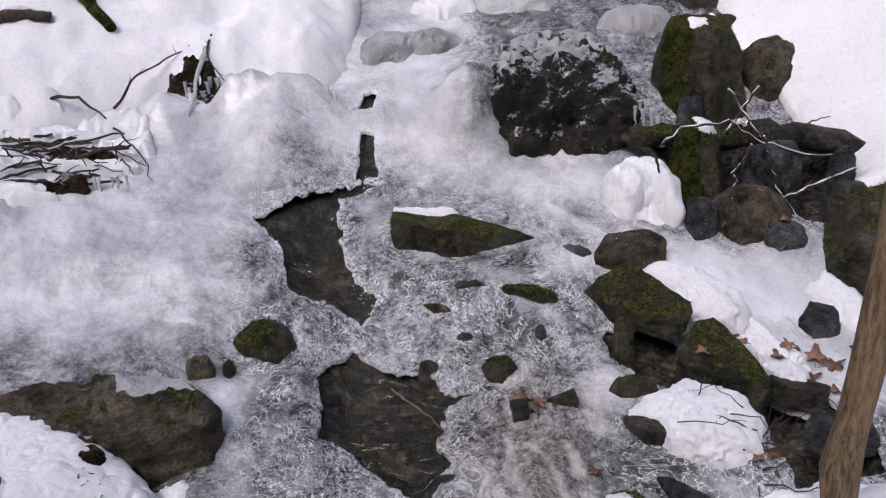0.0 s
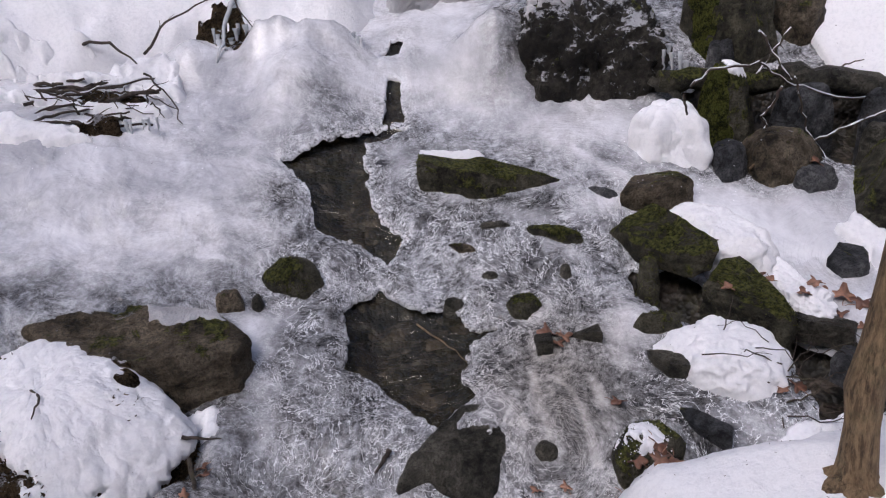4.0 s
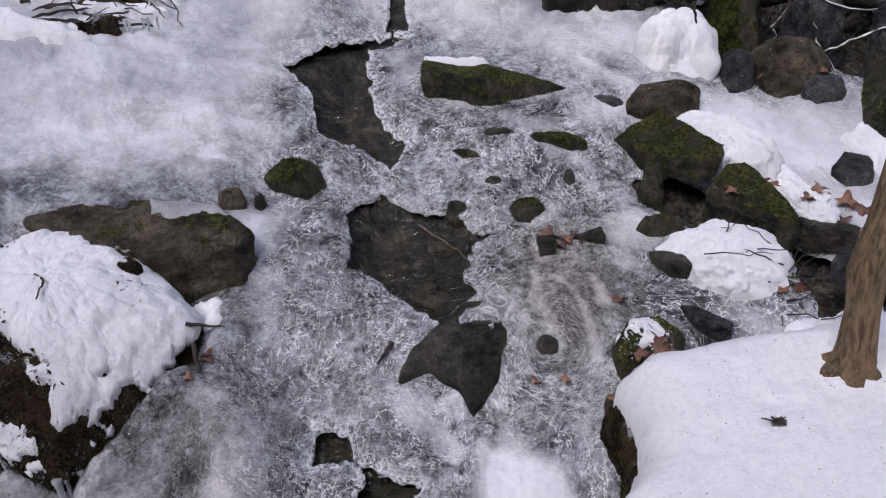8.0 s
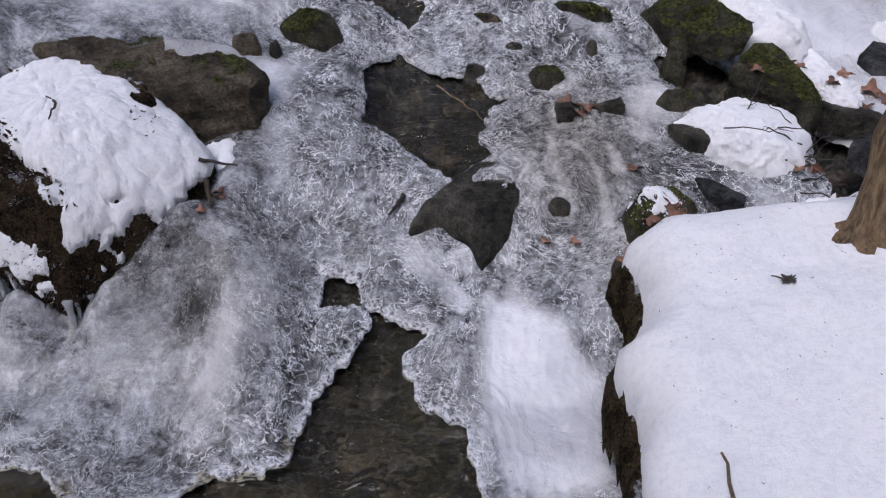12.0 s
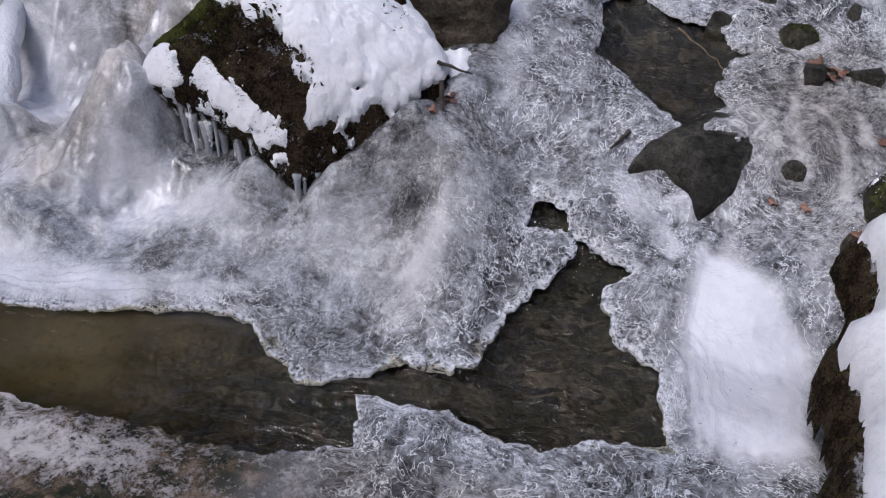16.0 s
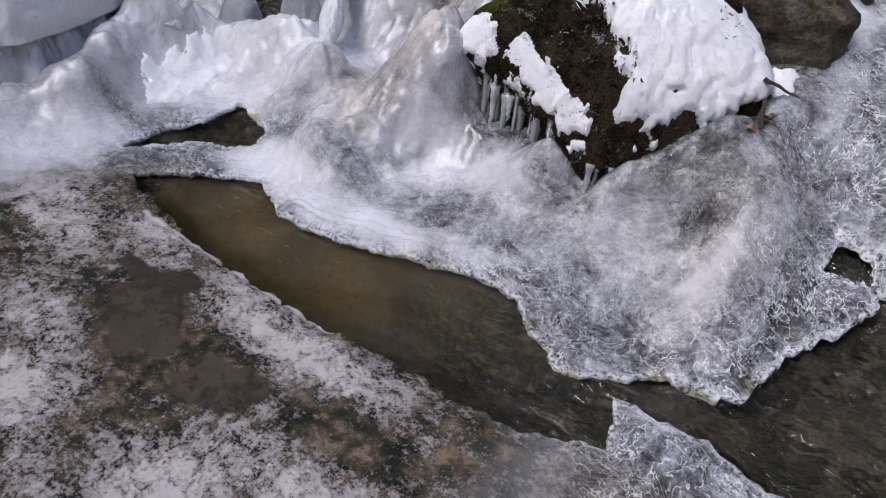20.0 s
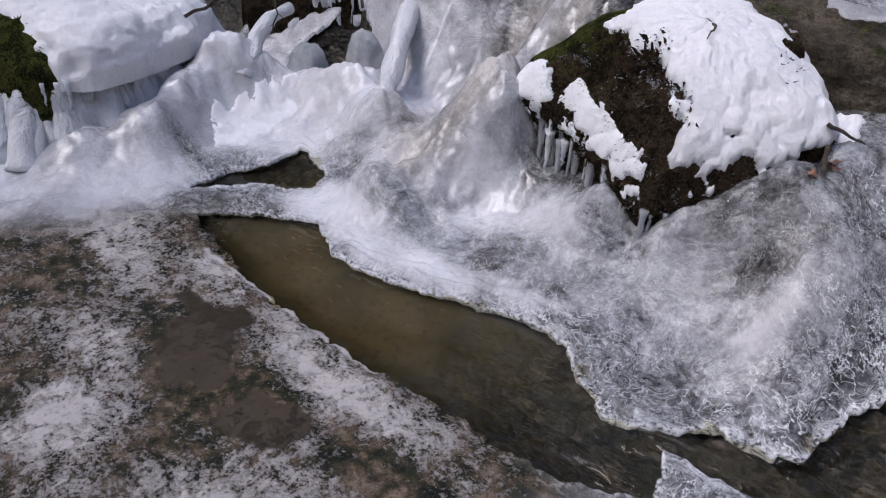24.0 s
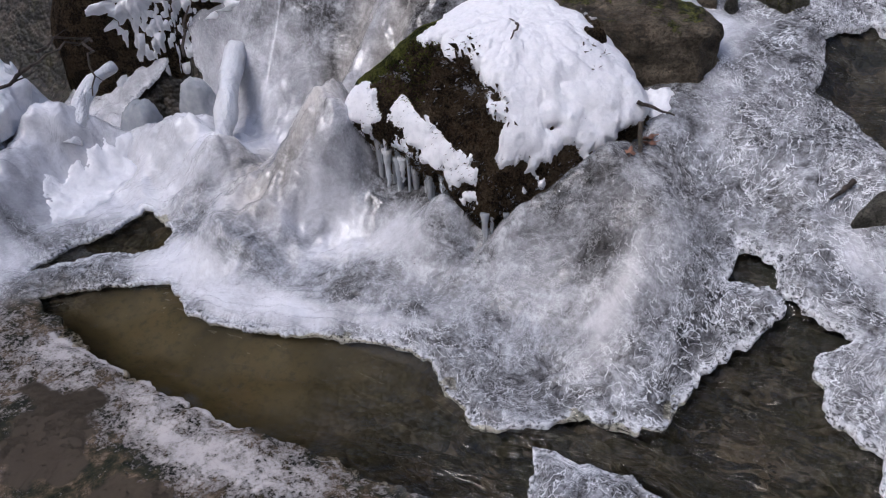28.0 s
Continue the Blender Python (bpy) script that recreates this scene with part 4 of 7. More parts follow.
WHITE_ICE = (
    ([(-2.6, 4.2), (-2.6, 1.95), (-1.3, 1.95), (-0.9, 2.06), (-0.66, 2.26), (-0.62, 2.5), (-0.5, 2.72), (-0.3, 2.78), (-0.15, 2.66), (0.25, 2.52), (0.6, 2.42), (0.6, 2.8), (0.1, 2.85), (0.1, 4.2)], 0.70, 0.18),
    ([(-0.35, 2.68), (-0.22, 2.68), (-0.22, 2.46), (-0.34, 2.42)], 0.62, 0.08),
    ([(-0.72, 2.0), (-0.55, 2.05), (-0.60, 1.90), (-0.66, 1.84)], 0.95, 0.08),
    ([(-0.66, 1.84), (-0.58, 1.85), (-0.52, 1.70), (-0.62, 1.62)], 0.62, 0.10),
    ([(-0.10, 1.43), (-0.02, 1.45), (0.10, 1.36), (0.16, 1.24), (0.15, 1.05), (-0.04, 1.0), (-0.09, 1.22)], 1.15, 0.07),
    ([(0.75, 1.85), (1.4, 1.8), (1.4, 2.5), (0.8, 2.3)], 0.72, 0.12),
    ([(-0.76, 1.2), (-0.66, 1.38), (-0.58, 1.15), (-0.68, 1.06)], 0.55, 0.07),
    ([(-1.9, 0.98), (-1.5, 0.96), (-1.1, 1.05), (-1.0, 1.12), (-1.5, 1.10), (-1.85, 1.16)], 0.72, 0.05),
    ([(-1.6, 1.15), (-1.2, 1.2), (-1.05, 1.30), (-0.9, 1.36), (-0.85, 1.28), (-1.1, 1.2)], 0.50, 0.08),
    ([(-0.66, 1.40), (-0.60, 1.30), (-0.60, 1.15), (-0.68, 1.10), (-0.72, 1.2)], 0.72, 0.06),
    ([(-0.98, 1.36), (-0.85, 1.42), (-0.75, 1.35), (-0.8, 1.2), (-0.95, 1.2)], 0.44, 0.08),
    ([(-1.75, 1.3), (-0.55, 1.5), (-0.45, 1.2), (-0.6, 1.05), (-1.1, 1.08), (-1.75, 1.0)], 0.33, 0.06),
    ([(-1.75, 1.2), (-1.5, 1.15), (-1.3, 1.3), (-1.35, 1.5), (-1.45, 1.85), (-1.6, 1.9), (-1.8, 1.5)], 0.52, 0.10),
    ([(-1.45, 1.42), (-1.1, 1.36), (-1.08, 1.26), (-1.45, 1.2)], 0.64, 0.06),
    ([(-0.27, 1.60), (-0.2, 1.5), (-0.13, 1.42), (-0.16, 1.38), (-0.3, 1.52)], 0.62, 0.03),
    ([(-0.2, 1.5), (-0.1, 1.46), (-0.1, 1.53), (-0.16, 1.56)], 0.5, 0.03),
    ([(-2.2, 1.30), (-1.75, 1.30), (-1.70, 1.7), (-2.6, 1.9), (-2.6, 0.7), (-2.3, 0.8)], 0.72, 0.12),
    ([(-2.1, 1.28), (-1.86, 1.28), (-1.86, 1.14), (-2.05, 1.06)], 0.5, 0.05),
    ([(-2.6, 0.9), (-2.2, 0.95), (-1.85, 1.3), (-1.8, 1.6), (-2.3, 1.7), (-2.7, 1.5)], 0.78, 0.08),
    ([(-2.7, 0.2), (-2.25, 0.3), (-2.02, 0.75), (-2.1, 0.95), (-2.7, 1.0)], 0.66, 0.08),
    ([(-2.22, 1.37), (-2.34, 1.15), (-2.16, 1.0), (-2.10, 1.13), (-2.13, 1.33)], 1.2, 0.05),
    ([(0.22, 1.92), (0.35, 2.10), (0.45, 1.98), (0.36, 1.80)], 0.75, 0.10),
    ([(0.30, 2.42), (0.45, 2.38), (0.42, 2.30), (0.28, 2.32)], 0.65, 0.08),
    ([(0.02, 2.36), (0.14, 2.36), (0.20, 2.31), (0.06, 2.31)], 0.8, 0.05),
    ([(0.15, 2.25), (0.28, 2.22), (0.28, 2.20), (0.16, 2.22)], 0.8, 0.04),
    ([(0.45, 1.72), (0.75, 1.72), (0.6, 1.56), (0.40, 1.60)], 0.38, 0.08),
    ([(0.22, 2.70), (0.45, 2.44), (0.75, 2.42), (1.0, 2.33), (1.05, 2.15), (0.85, 2.08), (0.62, 2.28), (0.42, 2.40), (0.25, 2.55)], 0.85, 0.07),
    ([(-0.8, 0.62), (0.1, 0.80), (0.1, 0.4), (-0.8, 0.4)], 0.5, 0.2),
    ([(-0.14, 1.25), (-0.06, 1.2), (-0.03, 1.0), (-0.10, 1.02)], 0.5, 0.06),
    ([(-1.35, 1.9), (-1.62, 1.24), (-1.75, 1.4), (-1.5, 1.95)], 0.58, 0.14),
    ([(0.05, 1.84), (0.09, 1.84), (0.10, 1.66), (0.06, 1.66)], 0.7, 0.025),
    ([(0.14, 1.82), (0.17, 1.82), (0.19, 1.60), (0.15, 1.60)], 0.7, 0.03),
    ([(0.22, 1.86), (0.27, 1.84), (0.26, 1.72), (0.21, 1.74)], 0.7, 0.03),
    ([(-1.75, 1.30), (-0.75, 1.32), (-0.5, 1.2), (-0.5, 1.08), (-1.1, 1.08), (-1.75, 1.0)], 0.12, 0.10),
    ([(-0.60, 2.0), (-0.42, 1.95), (-0.3, 1.72), (-0.4, 1.5), (-0.62, 1.6)], 0.26, 0.10),
    ([(0.02, 1.52), (0.24, 1.5), (0.22, 1.2), (0.12, 1.1), (0.0, 1.3)], 0.28, 0.08),
    ([(-1.25, 1.30), (-0.85, 1.35), (-0.85, 1.20), (-1.25, 1.15)], 0.18, 0.15),
)
bed_x = np.concatenate([-2.6 - np.geomspace(60, 0.02, 36), np.arange(-2.6, 1.7, 0.02), 1.7 + np.geomspace(0.02, 60, 36)])
bed_y = np.concatenate([-0.5 - np.geomspace(60, 0.02, 36), np.arange(-0.5, 4.3, 0.02), 4.3 + np.geomspace(0.02, 60, 36)])


def ground_height(x, y):
    z = stream(np.clip(x, -3.2, 2.4), y)
    near = (x > -2.9) & (x < 2.1) & (y > -0.8) & (y < 4.6)
    deep = 0.05 + 0.05 * smooth(-0.02, 0.10, open_water(np.clip(x, -3, 2), np.clip(y, -1, 5)))
    deep = deep + 0.10 * smooth(-0.02, 0.03, no_ice(np.clip(x, -3, 2), np.clip(y, -1, 5)))
    rocky = 0.02 * fbm(x * 9, y * 9, 5.0, 4)
    bank = 0.5 * np.maximum(x - 1.7, 0) ** 0.9 + 0.45 * np.maximum(-2.9 - x, 0) ** 0.9 + 0.25 * np.maximum(-1.0 - y, 0) ** 0.8
    return z - np.where(near, deep, 0.06) + np.where(near, rocky, 0.1 * fbm(x, y, 1.0, 3)) + 0.35 * bank


def grid_mesh(xs, ys, height):
    X, Y = np.meshgrid(xs, ys)
    Z = height(X, Y)
    idx = np.arange(X.size).reshape(X.shape)
    quads = np.stack([idx[:-1, :-1], idx[:-1, 1:], idx[1:, 1:], idx[1:, :-1]], -1).reshape(-1, 4)
    return np.stack([X.ravel(), Y.ravel(), Z.ravel()], 1), quads


v, f = grid_mesh(bed_x, bed_y, ground_height)
gx, gy = v[:, 0], v[:, 1]
beyond = np.maximum.reduce([-3.3 - gx, gx - 1.6, -0.42 - gy, gy - 4.15])
snowed = smooth(-0.02, 0.05, beyond + 0.03 * fbm(gx * 6, gy * 6, 0.2, 3))
silt = smooth(-0.85, -1.3, gx) * smooth(-1.95, -1.8, gx) * smooth(0.45, 0.6, gy) * smooth(1.3, 1.15, gy)
thing("ground", mesh_of("ground", v, f.tolist(), BED, attrs={"snowed": snowed, "silt": silt}), "dark stony stream bed in snowy winter ground", "ground", kind="structure")
solid(v, f)


# added unseen ring, patterned as leafless woodland, crest uneven: dims low sky and reflections
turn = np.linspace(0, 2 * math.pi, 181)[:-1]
shade_v, shade_f = [], []
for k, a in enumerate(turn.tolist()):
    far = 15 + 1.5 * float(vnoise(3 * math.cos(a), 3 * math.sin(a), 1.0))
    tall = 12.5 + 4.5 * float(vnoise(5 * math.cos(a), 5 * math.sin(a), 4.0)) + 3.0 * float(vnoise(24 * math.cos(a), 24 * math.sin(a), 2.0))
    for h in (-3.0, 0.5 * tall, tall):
        shade_v.append((far * math.cos(a), 1.5 + far * math.sin(a), h))
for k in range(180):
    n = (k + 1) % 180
    shade_f += [(3 * k + j, 3 * n + j, 3 * n + j + 1, 3 * k + j + 1) for j in range(2)]
thing("backdrop", mesh_of("backdrop", shade_v, shade_f, SHADE_RING), "unseen dark ring added to dim the low sky, patterned as leafless woodland", "woodland", kind="structure")


def water_field(x, y):
    return open_water(x, y) + 0.05


def water_height(x, y, d):
    """Small standing waves, long across the current, where the water runs."""
    run = smooth(-1.05, -0.6, x) * smooth(0.0, 0.04, d) * (1 - 0.45 * smooth(1.55, 1.7, y))
    u, w = 0.94 * x + 0.34 * y, 0.94 * y - 0.34 * x
    waves = fbm(u * 9 + 0.8 * fbm(x * 6, y * 6, 1.0, 2), w * 30, 0.6, 3)
    return stream(x, y) - 0.014 - 0.012 * smooth(1.1, 1.5, y) + 0.016 * run * waves


v, f = sheet(water_field, (-2.25, 0.05, 0.6, 3.2), 0.007, water_height, lip=0.0)
running = 0.08 + 0.92 * smooth(-1.0, -0.5, v[:, 0]) * (1 - 0.65 * smooth(1.55, 1.7, v[:, 1]))
water = thing("water", mesh_of("water", v, f, WATER, attrs={"run": running}), "clear brown running water between ice edges", "water", kind="structure")
water.visible_shadow = False

ICE_AXES = (np.concatenate([np.arange(-2.7, -1.9, 0.008), np.arange(-1.9, 0.5, 0.005), np.arange(0.5, 1.655, 0.009)]),
            np.concatenate([np.arange(-0.4, 0.3, 0.010), np.arange(0.3, 2.45, 0.005), np.arange(2.45, 4.255, 0.010)]))
v, f = sheet(ice_field, None, None, ice_height, lip=0.014, axes=ICE_AXES)
px, py = v[:, 0], v[:, 1]
wx, wy = px + 0.045 * fbm(px * 6, py * 6, 5.5, 4), py + 0.045 * fbm(px * 6, py * 6, 7.5, 4)
frost = np.full(len(v), 0.12)
for outline, strength, soft in WHITE_ICE:
    frost = np.maximum(frost, strength * smooth(-soft, soft, inside(outline, wx, wy)))
soil = smooth(0.90, 0.74, py + 0.10 * (px + 1.2)) * smooth(-0.50, -0.85, px + 0.12 * fbm(px * 5, py * 5, 0.4, 3))
soil = soil * smooth(-0.07, 0.07, (px + 2.20) * 0.877 - (py - 0.40) * 0.482 + 0.05 * fbm(px * 8, py * 8, 2.6, 3))
frost = np.maximum(frost, (0.70 + 0.25 * fbm(px * 3, py * 3, 9.4, 3)) * soil)
water_edge = np.maximum(0, ice_field(px, py))
frost = frost - 0.25 * smooth(-0.06, 0.06, inside([(-0.06, 1.98), (0.32, 2.02), (0.36, 1.75), (0.22, 1.48), (0.03, 1.46), (0.0, 1.8)], wx, wy))
frost = frost - 0.06 * smooth(-0.05, 0.08, inside([(-1.2, 1.32), (-0.7, 1.55), (-0.45, 1.5), (-0.45, 1.1), (-0.9, 1.1)], wx, wy))
# ice rings round the stones that stand in it: x, y, half width, half depth
RINGED = ((-0.58, 2.145, 0.11, 0.085), (-0.73, 2.02, 0.05, 0.05), (0.0, 2.47, 0.23, 0.075), (0.075, 2.055, 0.068, 0.055), (-0.10, 1.64, 0.14, 0.15), (0.18, 2.285, 0.11, 0.04), (0.20, 2.155, 0.02, 0.024),
          (-0.01, 2.155, 0.03, 0.02), (0.11, 1.905, 0.026, 0.026), (0.085, 1.63, 0.035, 0.028), (0.98, 2.125, 0.055, 0.055), (0.345, 2.39, 0.07, 0.035))
around = np.min([(np.hypot((px - x) / a, (py - y) / b) - 1) * min(a, b) for x, y, a, b in RINGED], axis=0)
around = np.maximum(around, 0)
frost = np.maximum(frost, 0.45 * np.exp(-(around / 0.022) ** 2) * (0.6 + 0.6 * fbm(px * 9, py * 9, 1.1, 3)))
rim = np.exp(-water_edge / 0.008) * (1 - 0.7 * smooth(1.6, 1.75, py) * smooth(2.25, 2.1, py)) * (1 - 0.5 * soil)
tea = np.maximum.reduce([0.3 * np.exp(-((px + 0.66) / 0.10) ** 2) * smooth(1.02, 1.15, py) * smooth(1.66, 1.5, py),
                         0.8 * smooth(0.12, 0.0, np.abs(inside([(-1.35, 1.9), (-1.62, 1.24), (-1.75, 1.4), (-1.5, 1.95)], px, py))),
                         0.75 * smooth(0.86, 0.74, py) * smooth(-0.8, -0.6, px), 0.75 * soil,
                         np.exp(-((px - 0.14) / 0.20) ** 2 - ((py - 1.80) / 0.26) ** 2)])
# rime on the drowned stone: x, y, half width, half depth, share
RIME = ((-1.63, 0.39, 0.10, 0.075, 0.55), (-1.87, 0.55, 0.17, 0.07, 0.40), (-2.05, 0.64, 0.15, 0.10, 0.5), (-1.53, 0.22, 0.10, 0.07, 0.5), (-1.40, 0.655, 0.10, 0.04, 0.25), (-1.24, 0.63, 0.13, 0.06, 0.34),
        (-1.06, 0.64, 0.13, 0.07, 0.36), (-1.15, 0.25, 0.13, 0.08, 0.45), (-1.75, 0.68, 0.08, 0.04, 0.4), (-0.95, 0.42, 0.12, 0.08, 0.5), (-1.48, 0.44, 0.12, 0.07, -0.5), (-1.30, 0.52, 0.14, 0.06, -0.25), (-1.02, 0.54, 0.16, 0.05, -0.3), (-1.86, 0.38, 0.10, 0.08, -0.15))
crust = 0.43 + 0.26 * fbm(px * 6, py * 6, 3.9, 4) + sum(a * np.exp(-((wx - x) / w) ** 2 - ((wy - y) / d) ** 2) for x, y, w, d, a in RIME)
along = np.clip((px + 1.72) / 0.47, 0, 1)
crust = np.maximum(crust, 1.1 * np.exp(-((py - 0.728 + 0.018 * along) / 0.009) ** 2) * (px < -1.2) * (px > -1.8))
bare = np.maximum.reduce([smooth(-0.006, 0.010, inside(o, px, py) + 0.045 * fbm(px * 22, py * 22, 2.0, 5)) for o in
                          ([(-1.66, 0.58), (-1.52, 0.64), (-1.38, 0.46), (-1.50, 0.40)], [(-1.32, 0.50), (-1.20, 0.52), (-1.20, 0.42), (-1.32, 0.40)])])
wavy = (1 - 0.75 * np.exp(-((px - 0.16) / 0.17) ** 4 - ((py - 1.78) / 0.24) ** 4)) * np.clip(0.22 - 0.17 * smooth(-1.15, -1.35, px) + smooth(2.45, 2.2, py) * smooth(-0.75, -0.45, px) + 0.8 * np.exp(-water_edge / 0.10), 0, 1)
thing("ice_sheet", mesh_of("ice_sheet", v, f, ICE, attrs={"frost": frost, "soil": soil, "tea": tea, "rim": rim, "bare": bare, "crust": crust, "thread": rippled(px, py), "shore": np.minimum(water_edge, around + 0.01), "wavy": wavy}),
      "grey frozen stream ice, milky in places, with white veins and painted glints", "ice", kind="structure")
solid(v, f)

# ---- stones ----
def grown(seed, rock):
    """Moss in patches on a stone that has just been laid."""
    v, f = SOLID[-1]
    span = np.ptp(np.asarray(v), axis=0)
    tufts(v, f, int(min(900, 9000 * span[0] * span[1] + 80)), 0.007, MOSS, rock, seed,
          lambda p, n: n.z > 0.15 and float(fbm(np.array([p.x * 14]), np.array([p.y * 14]), 0.1 * seed, 3)[0]) > 0.0, "moss")
    return rock


slab("boulder", "flat brown slab of rock frozen into the stream edge", [(-1.20, 1.84), (-1.15, 1.93), (-0.99, 1.965), (-0.90, 1.935), (-0.79, 1.92), (-0.71, 1.91), (-0.63, 1.84), (-0.66, 1.76), (-0.79, 1.725), (-0.92, 1.72), (-1.06, 1.76)], 0.055, ROCK_BROWN, (-0.10, 0.16), 0.16, 0.016, 1, 0.014)
grown(901, stone("boulder", "round mossy stone ringed with ice", [(-0.69, 2.12), (-0.66, 2.20), (-0.58, 2.23), (-0.49, 2.20), (-0.47, 2.13), (-0.53, 2.06), (-0.63, 2.06)], 0.055, ROCK_MOSS, (0, 0), 0.6, 0.012, seed=2))
stone("stone", "small grey brown stone in the ice", [(-0.78, 2.02), (-0.75, 2.07), (-0.69, 2.05), (-0.68, 2.00), (-0.75, 1.97)], 0.035, ROCK_BROWN, (0, 0), 0.5, 0.008, seed=3, facets=0.05)
stone("stone", "small dark wet stone in the ice", oval(-0.655, 2.035, 0.025, 0.03, seed=4), 0.03, ROCK_WET, (0, 0), 0.6, 0.006, seed=4)
grown(902, slab("boulder", "long mossy wedge of rock in the ice", [(-0.205, 2.53), (-0.205, 2.445), (-0.05, 2.405), (0.02, 2.40), (0.24, 2.44), (0.10, 2.50), (-0.08, 2.55)], 0.045, ROCK_MOSS, (-0.20, 0.10), 0.10, 0.010, 5, 0.010))
grown(903, stone("stone", "smooth dark stone ringed with ice", [(0.01, 2.06), (0.04, 2.10), (0.12, 2.11), (0.14, 2.05), (0.08, 2.00), (0.04, 2.01)], 0.03, ROCK_MOSS, (0, 0), 0.5, 0.006, seed=6))
stone("boulder", "dark wet slate between open water and ice", [(-0.20, 1.69), (-0.11, 1.77), (-0.01, 1.78), (0.01, 1.67), (-0.03, 1.56), (-0.10, 1.48), (-0.13, 1.54), (-0.20, 1.58), (-0.28, 1.55), (-0.25, 1.63)],
      0.022, ROCK_WET, (0, 0.38), 0.2, 0.012, seed=7, turns=140)
grown(904, slab("boulder", "square mossy block tilted against the snow", [(0.358, 2.265), (0.41, 2.30), (0.485, 2.315), (0.55, 2.18), (0.605, 2.07), (0.592, 2.045), (0.535, 2.045), (0.44, 2.14)], 0.594 - float(stream(0.497, 2.17)), ROCK_MOSS, (0.36, 0.30), 0.075, 0.010, 8, 0.010, 0.10))
slab("boulder", "smaller mossy block behind the tilted one", [(0.40, 2.34), (0.45, 2.41), (0.56, 2.40), (0.61, 2.34), (0.50, 2.31)], 0.062, ROCK_BROWN, (0.1, 0.2), 0.14, 0.010, 9, 0.012)
grown(905, slab("boulder", "mossy stone leaning out of the snow", [(0.55, 1.985), (0.605, 2.06), (0.67, 2.09), (0.72, 2.00), (0.745, 1.885), (0.71, 1.865), (0.62, 1.94)], 0.085, ROCK_MOSS, (-0.05, 0.35), 0.14, 0.016, 10, 0.016))
stone("boulder", "large dark boulder under frozen cascades", [(0.12, 2.83), (0.16, 3.02), (0.34, 3.12), (0.60, 3.10), (0.68, 2.95), (0.62, 2.80), (0.40, 2.78), (0.22, 2.77)], 0.20, ROCK_RIME, (-0.15, 0.25), 0.42, 0.08, seed=11, facets=0.05, foot=(0.76, 0.0), rings=34, turns=140, tuft=0.012)
grown(906, stone("boulder", "tall mossy boulder capped with a little snow", [(0.72, 3.00), (0.80, 3.10), (0.95, 3.12), (1.06, 3.00), (1.04, 2.86), (0.90, 2.83), (0.80, 2.88)], 0.24, ROCK_MOSS, (-0.1, 0.2), 0.45, 0.02, seed=12, facets=0.05))
stone("boulder", "stone buried in fresh snow", [(0.43, 2.56), (0.52, 2.66), (0.66, 2.68), (0.74, 2.55), (0.70, 2.44), (0.50, 2.46)], 0.12, ROCK_SNOWY, (0.25, 0.35), 0.75, 0.035, seed=13, facets=0.08, rings=26, turns=110)
grown(907, stone("boulder", "upright mossy stone with a snow patch", [(0.71, 2.68), (0.74, 2.76), (0.84, 2.78), (0.92, 2.68), (0.86, 2.58), (0.75, 2.58)], 0.16, ROCK_MOSS, (-0.15, 0), 0.8, 0.012, seed=14))
stone("boulder", "rounded brown stone under the bank", [(0.74, 2.44), (0.82, 2.54), (1.00, 2.54), (1.07, 2.45), (1.0, 2.37), (0.85, 2.36)], 0.10, ROCK_BROWN, (0, 0), 0.5, 0.012, seed=15, facets=0.07)
stone("boulder", "grey stone under bare twigs", [(0.92, 2.62), (0.98, 2.72), (1.12, 2.70), (1.14, 2.60), (1.0, 2.56)], 0.10, ROCK_GREY, (0, 0), 0.45, 0.012, seed=16, facets=0.07)
grown(908, stone("boulder", "big brown green boulder at the bank", [(1.04, 2.25), (1.08, 2.41), (1.28, 2.53), (1.6, 2.45), (1.6, 2.10), (1.19, 2.13)], 0.18, ROCK_MOSS, (0.1, 0.1), 0.5, 0.02, seed=17, facets=0.05))
slab("stone", "grey stone set in the ice", [(0.93, 2.12), (0.98, 2.18), (1.04, 2.15), (1.02, 2.08), (0.95, 2.07)], 0.035, ROCK_GREY, (0, 0.2), 0.09, 0.008, 18, 0.010)
grown(909, stone("boulder", "mossy stone with a frosted crown", [(0.21, 1.62), (0.28, 1.69), (0.38, 1.70), (0.43, 1.60), (0.36, 1.55), (0.24, 1.54)], 0.06, ROCK_MOSS, (0, 0), 0.5, 0.012, seed=19, facets=0.05))
slab("stone", "thin slate leaning on the mossy stone", [(0.40, 1.70), (0.44, 1.69), (0.51, 1.63), (0.50, 1.60), (0.44, 1.64)], 0.030, ROCK_GREY, (0.1, 0.25), 0.05, 0.005, 20, 0.005)
# the block beside the fall: its widest ring, overhanging the ice, and the rings above and below it
BROW = [(-0.715, 1.60, 0.395), (-0.80, 1.695, 0.445), (-0.93, 1.79, 0.48), (-1.10, 1.87, 0.52), (-1.28, 1.83, 0.49), (-1.42, 1.68, 0.43), (-1.465, 1.49, 0.35), (-1.31, 1.415, 0.335), (-1.14, 1.362, 0.305), (-1.00, 1.322, 0.245), (-0.90, 1.385, 0.285), (-0.80, 1.48, 0.335)]
HEART = (-1.07, 1.60)


def drawn(ring, share, drop, floor=-9.0):
    """A ring drawn towards the block's middle and let down."""
    return [(HEART[0] + (x - HEART[0]) * share, HEART[1] + (y - HEART[1]) * share, max(z - drop, floor)) for x, y, z in ring]


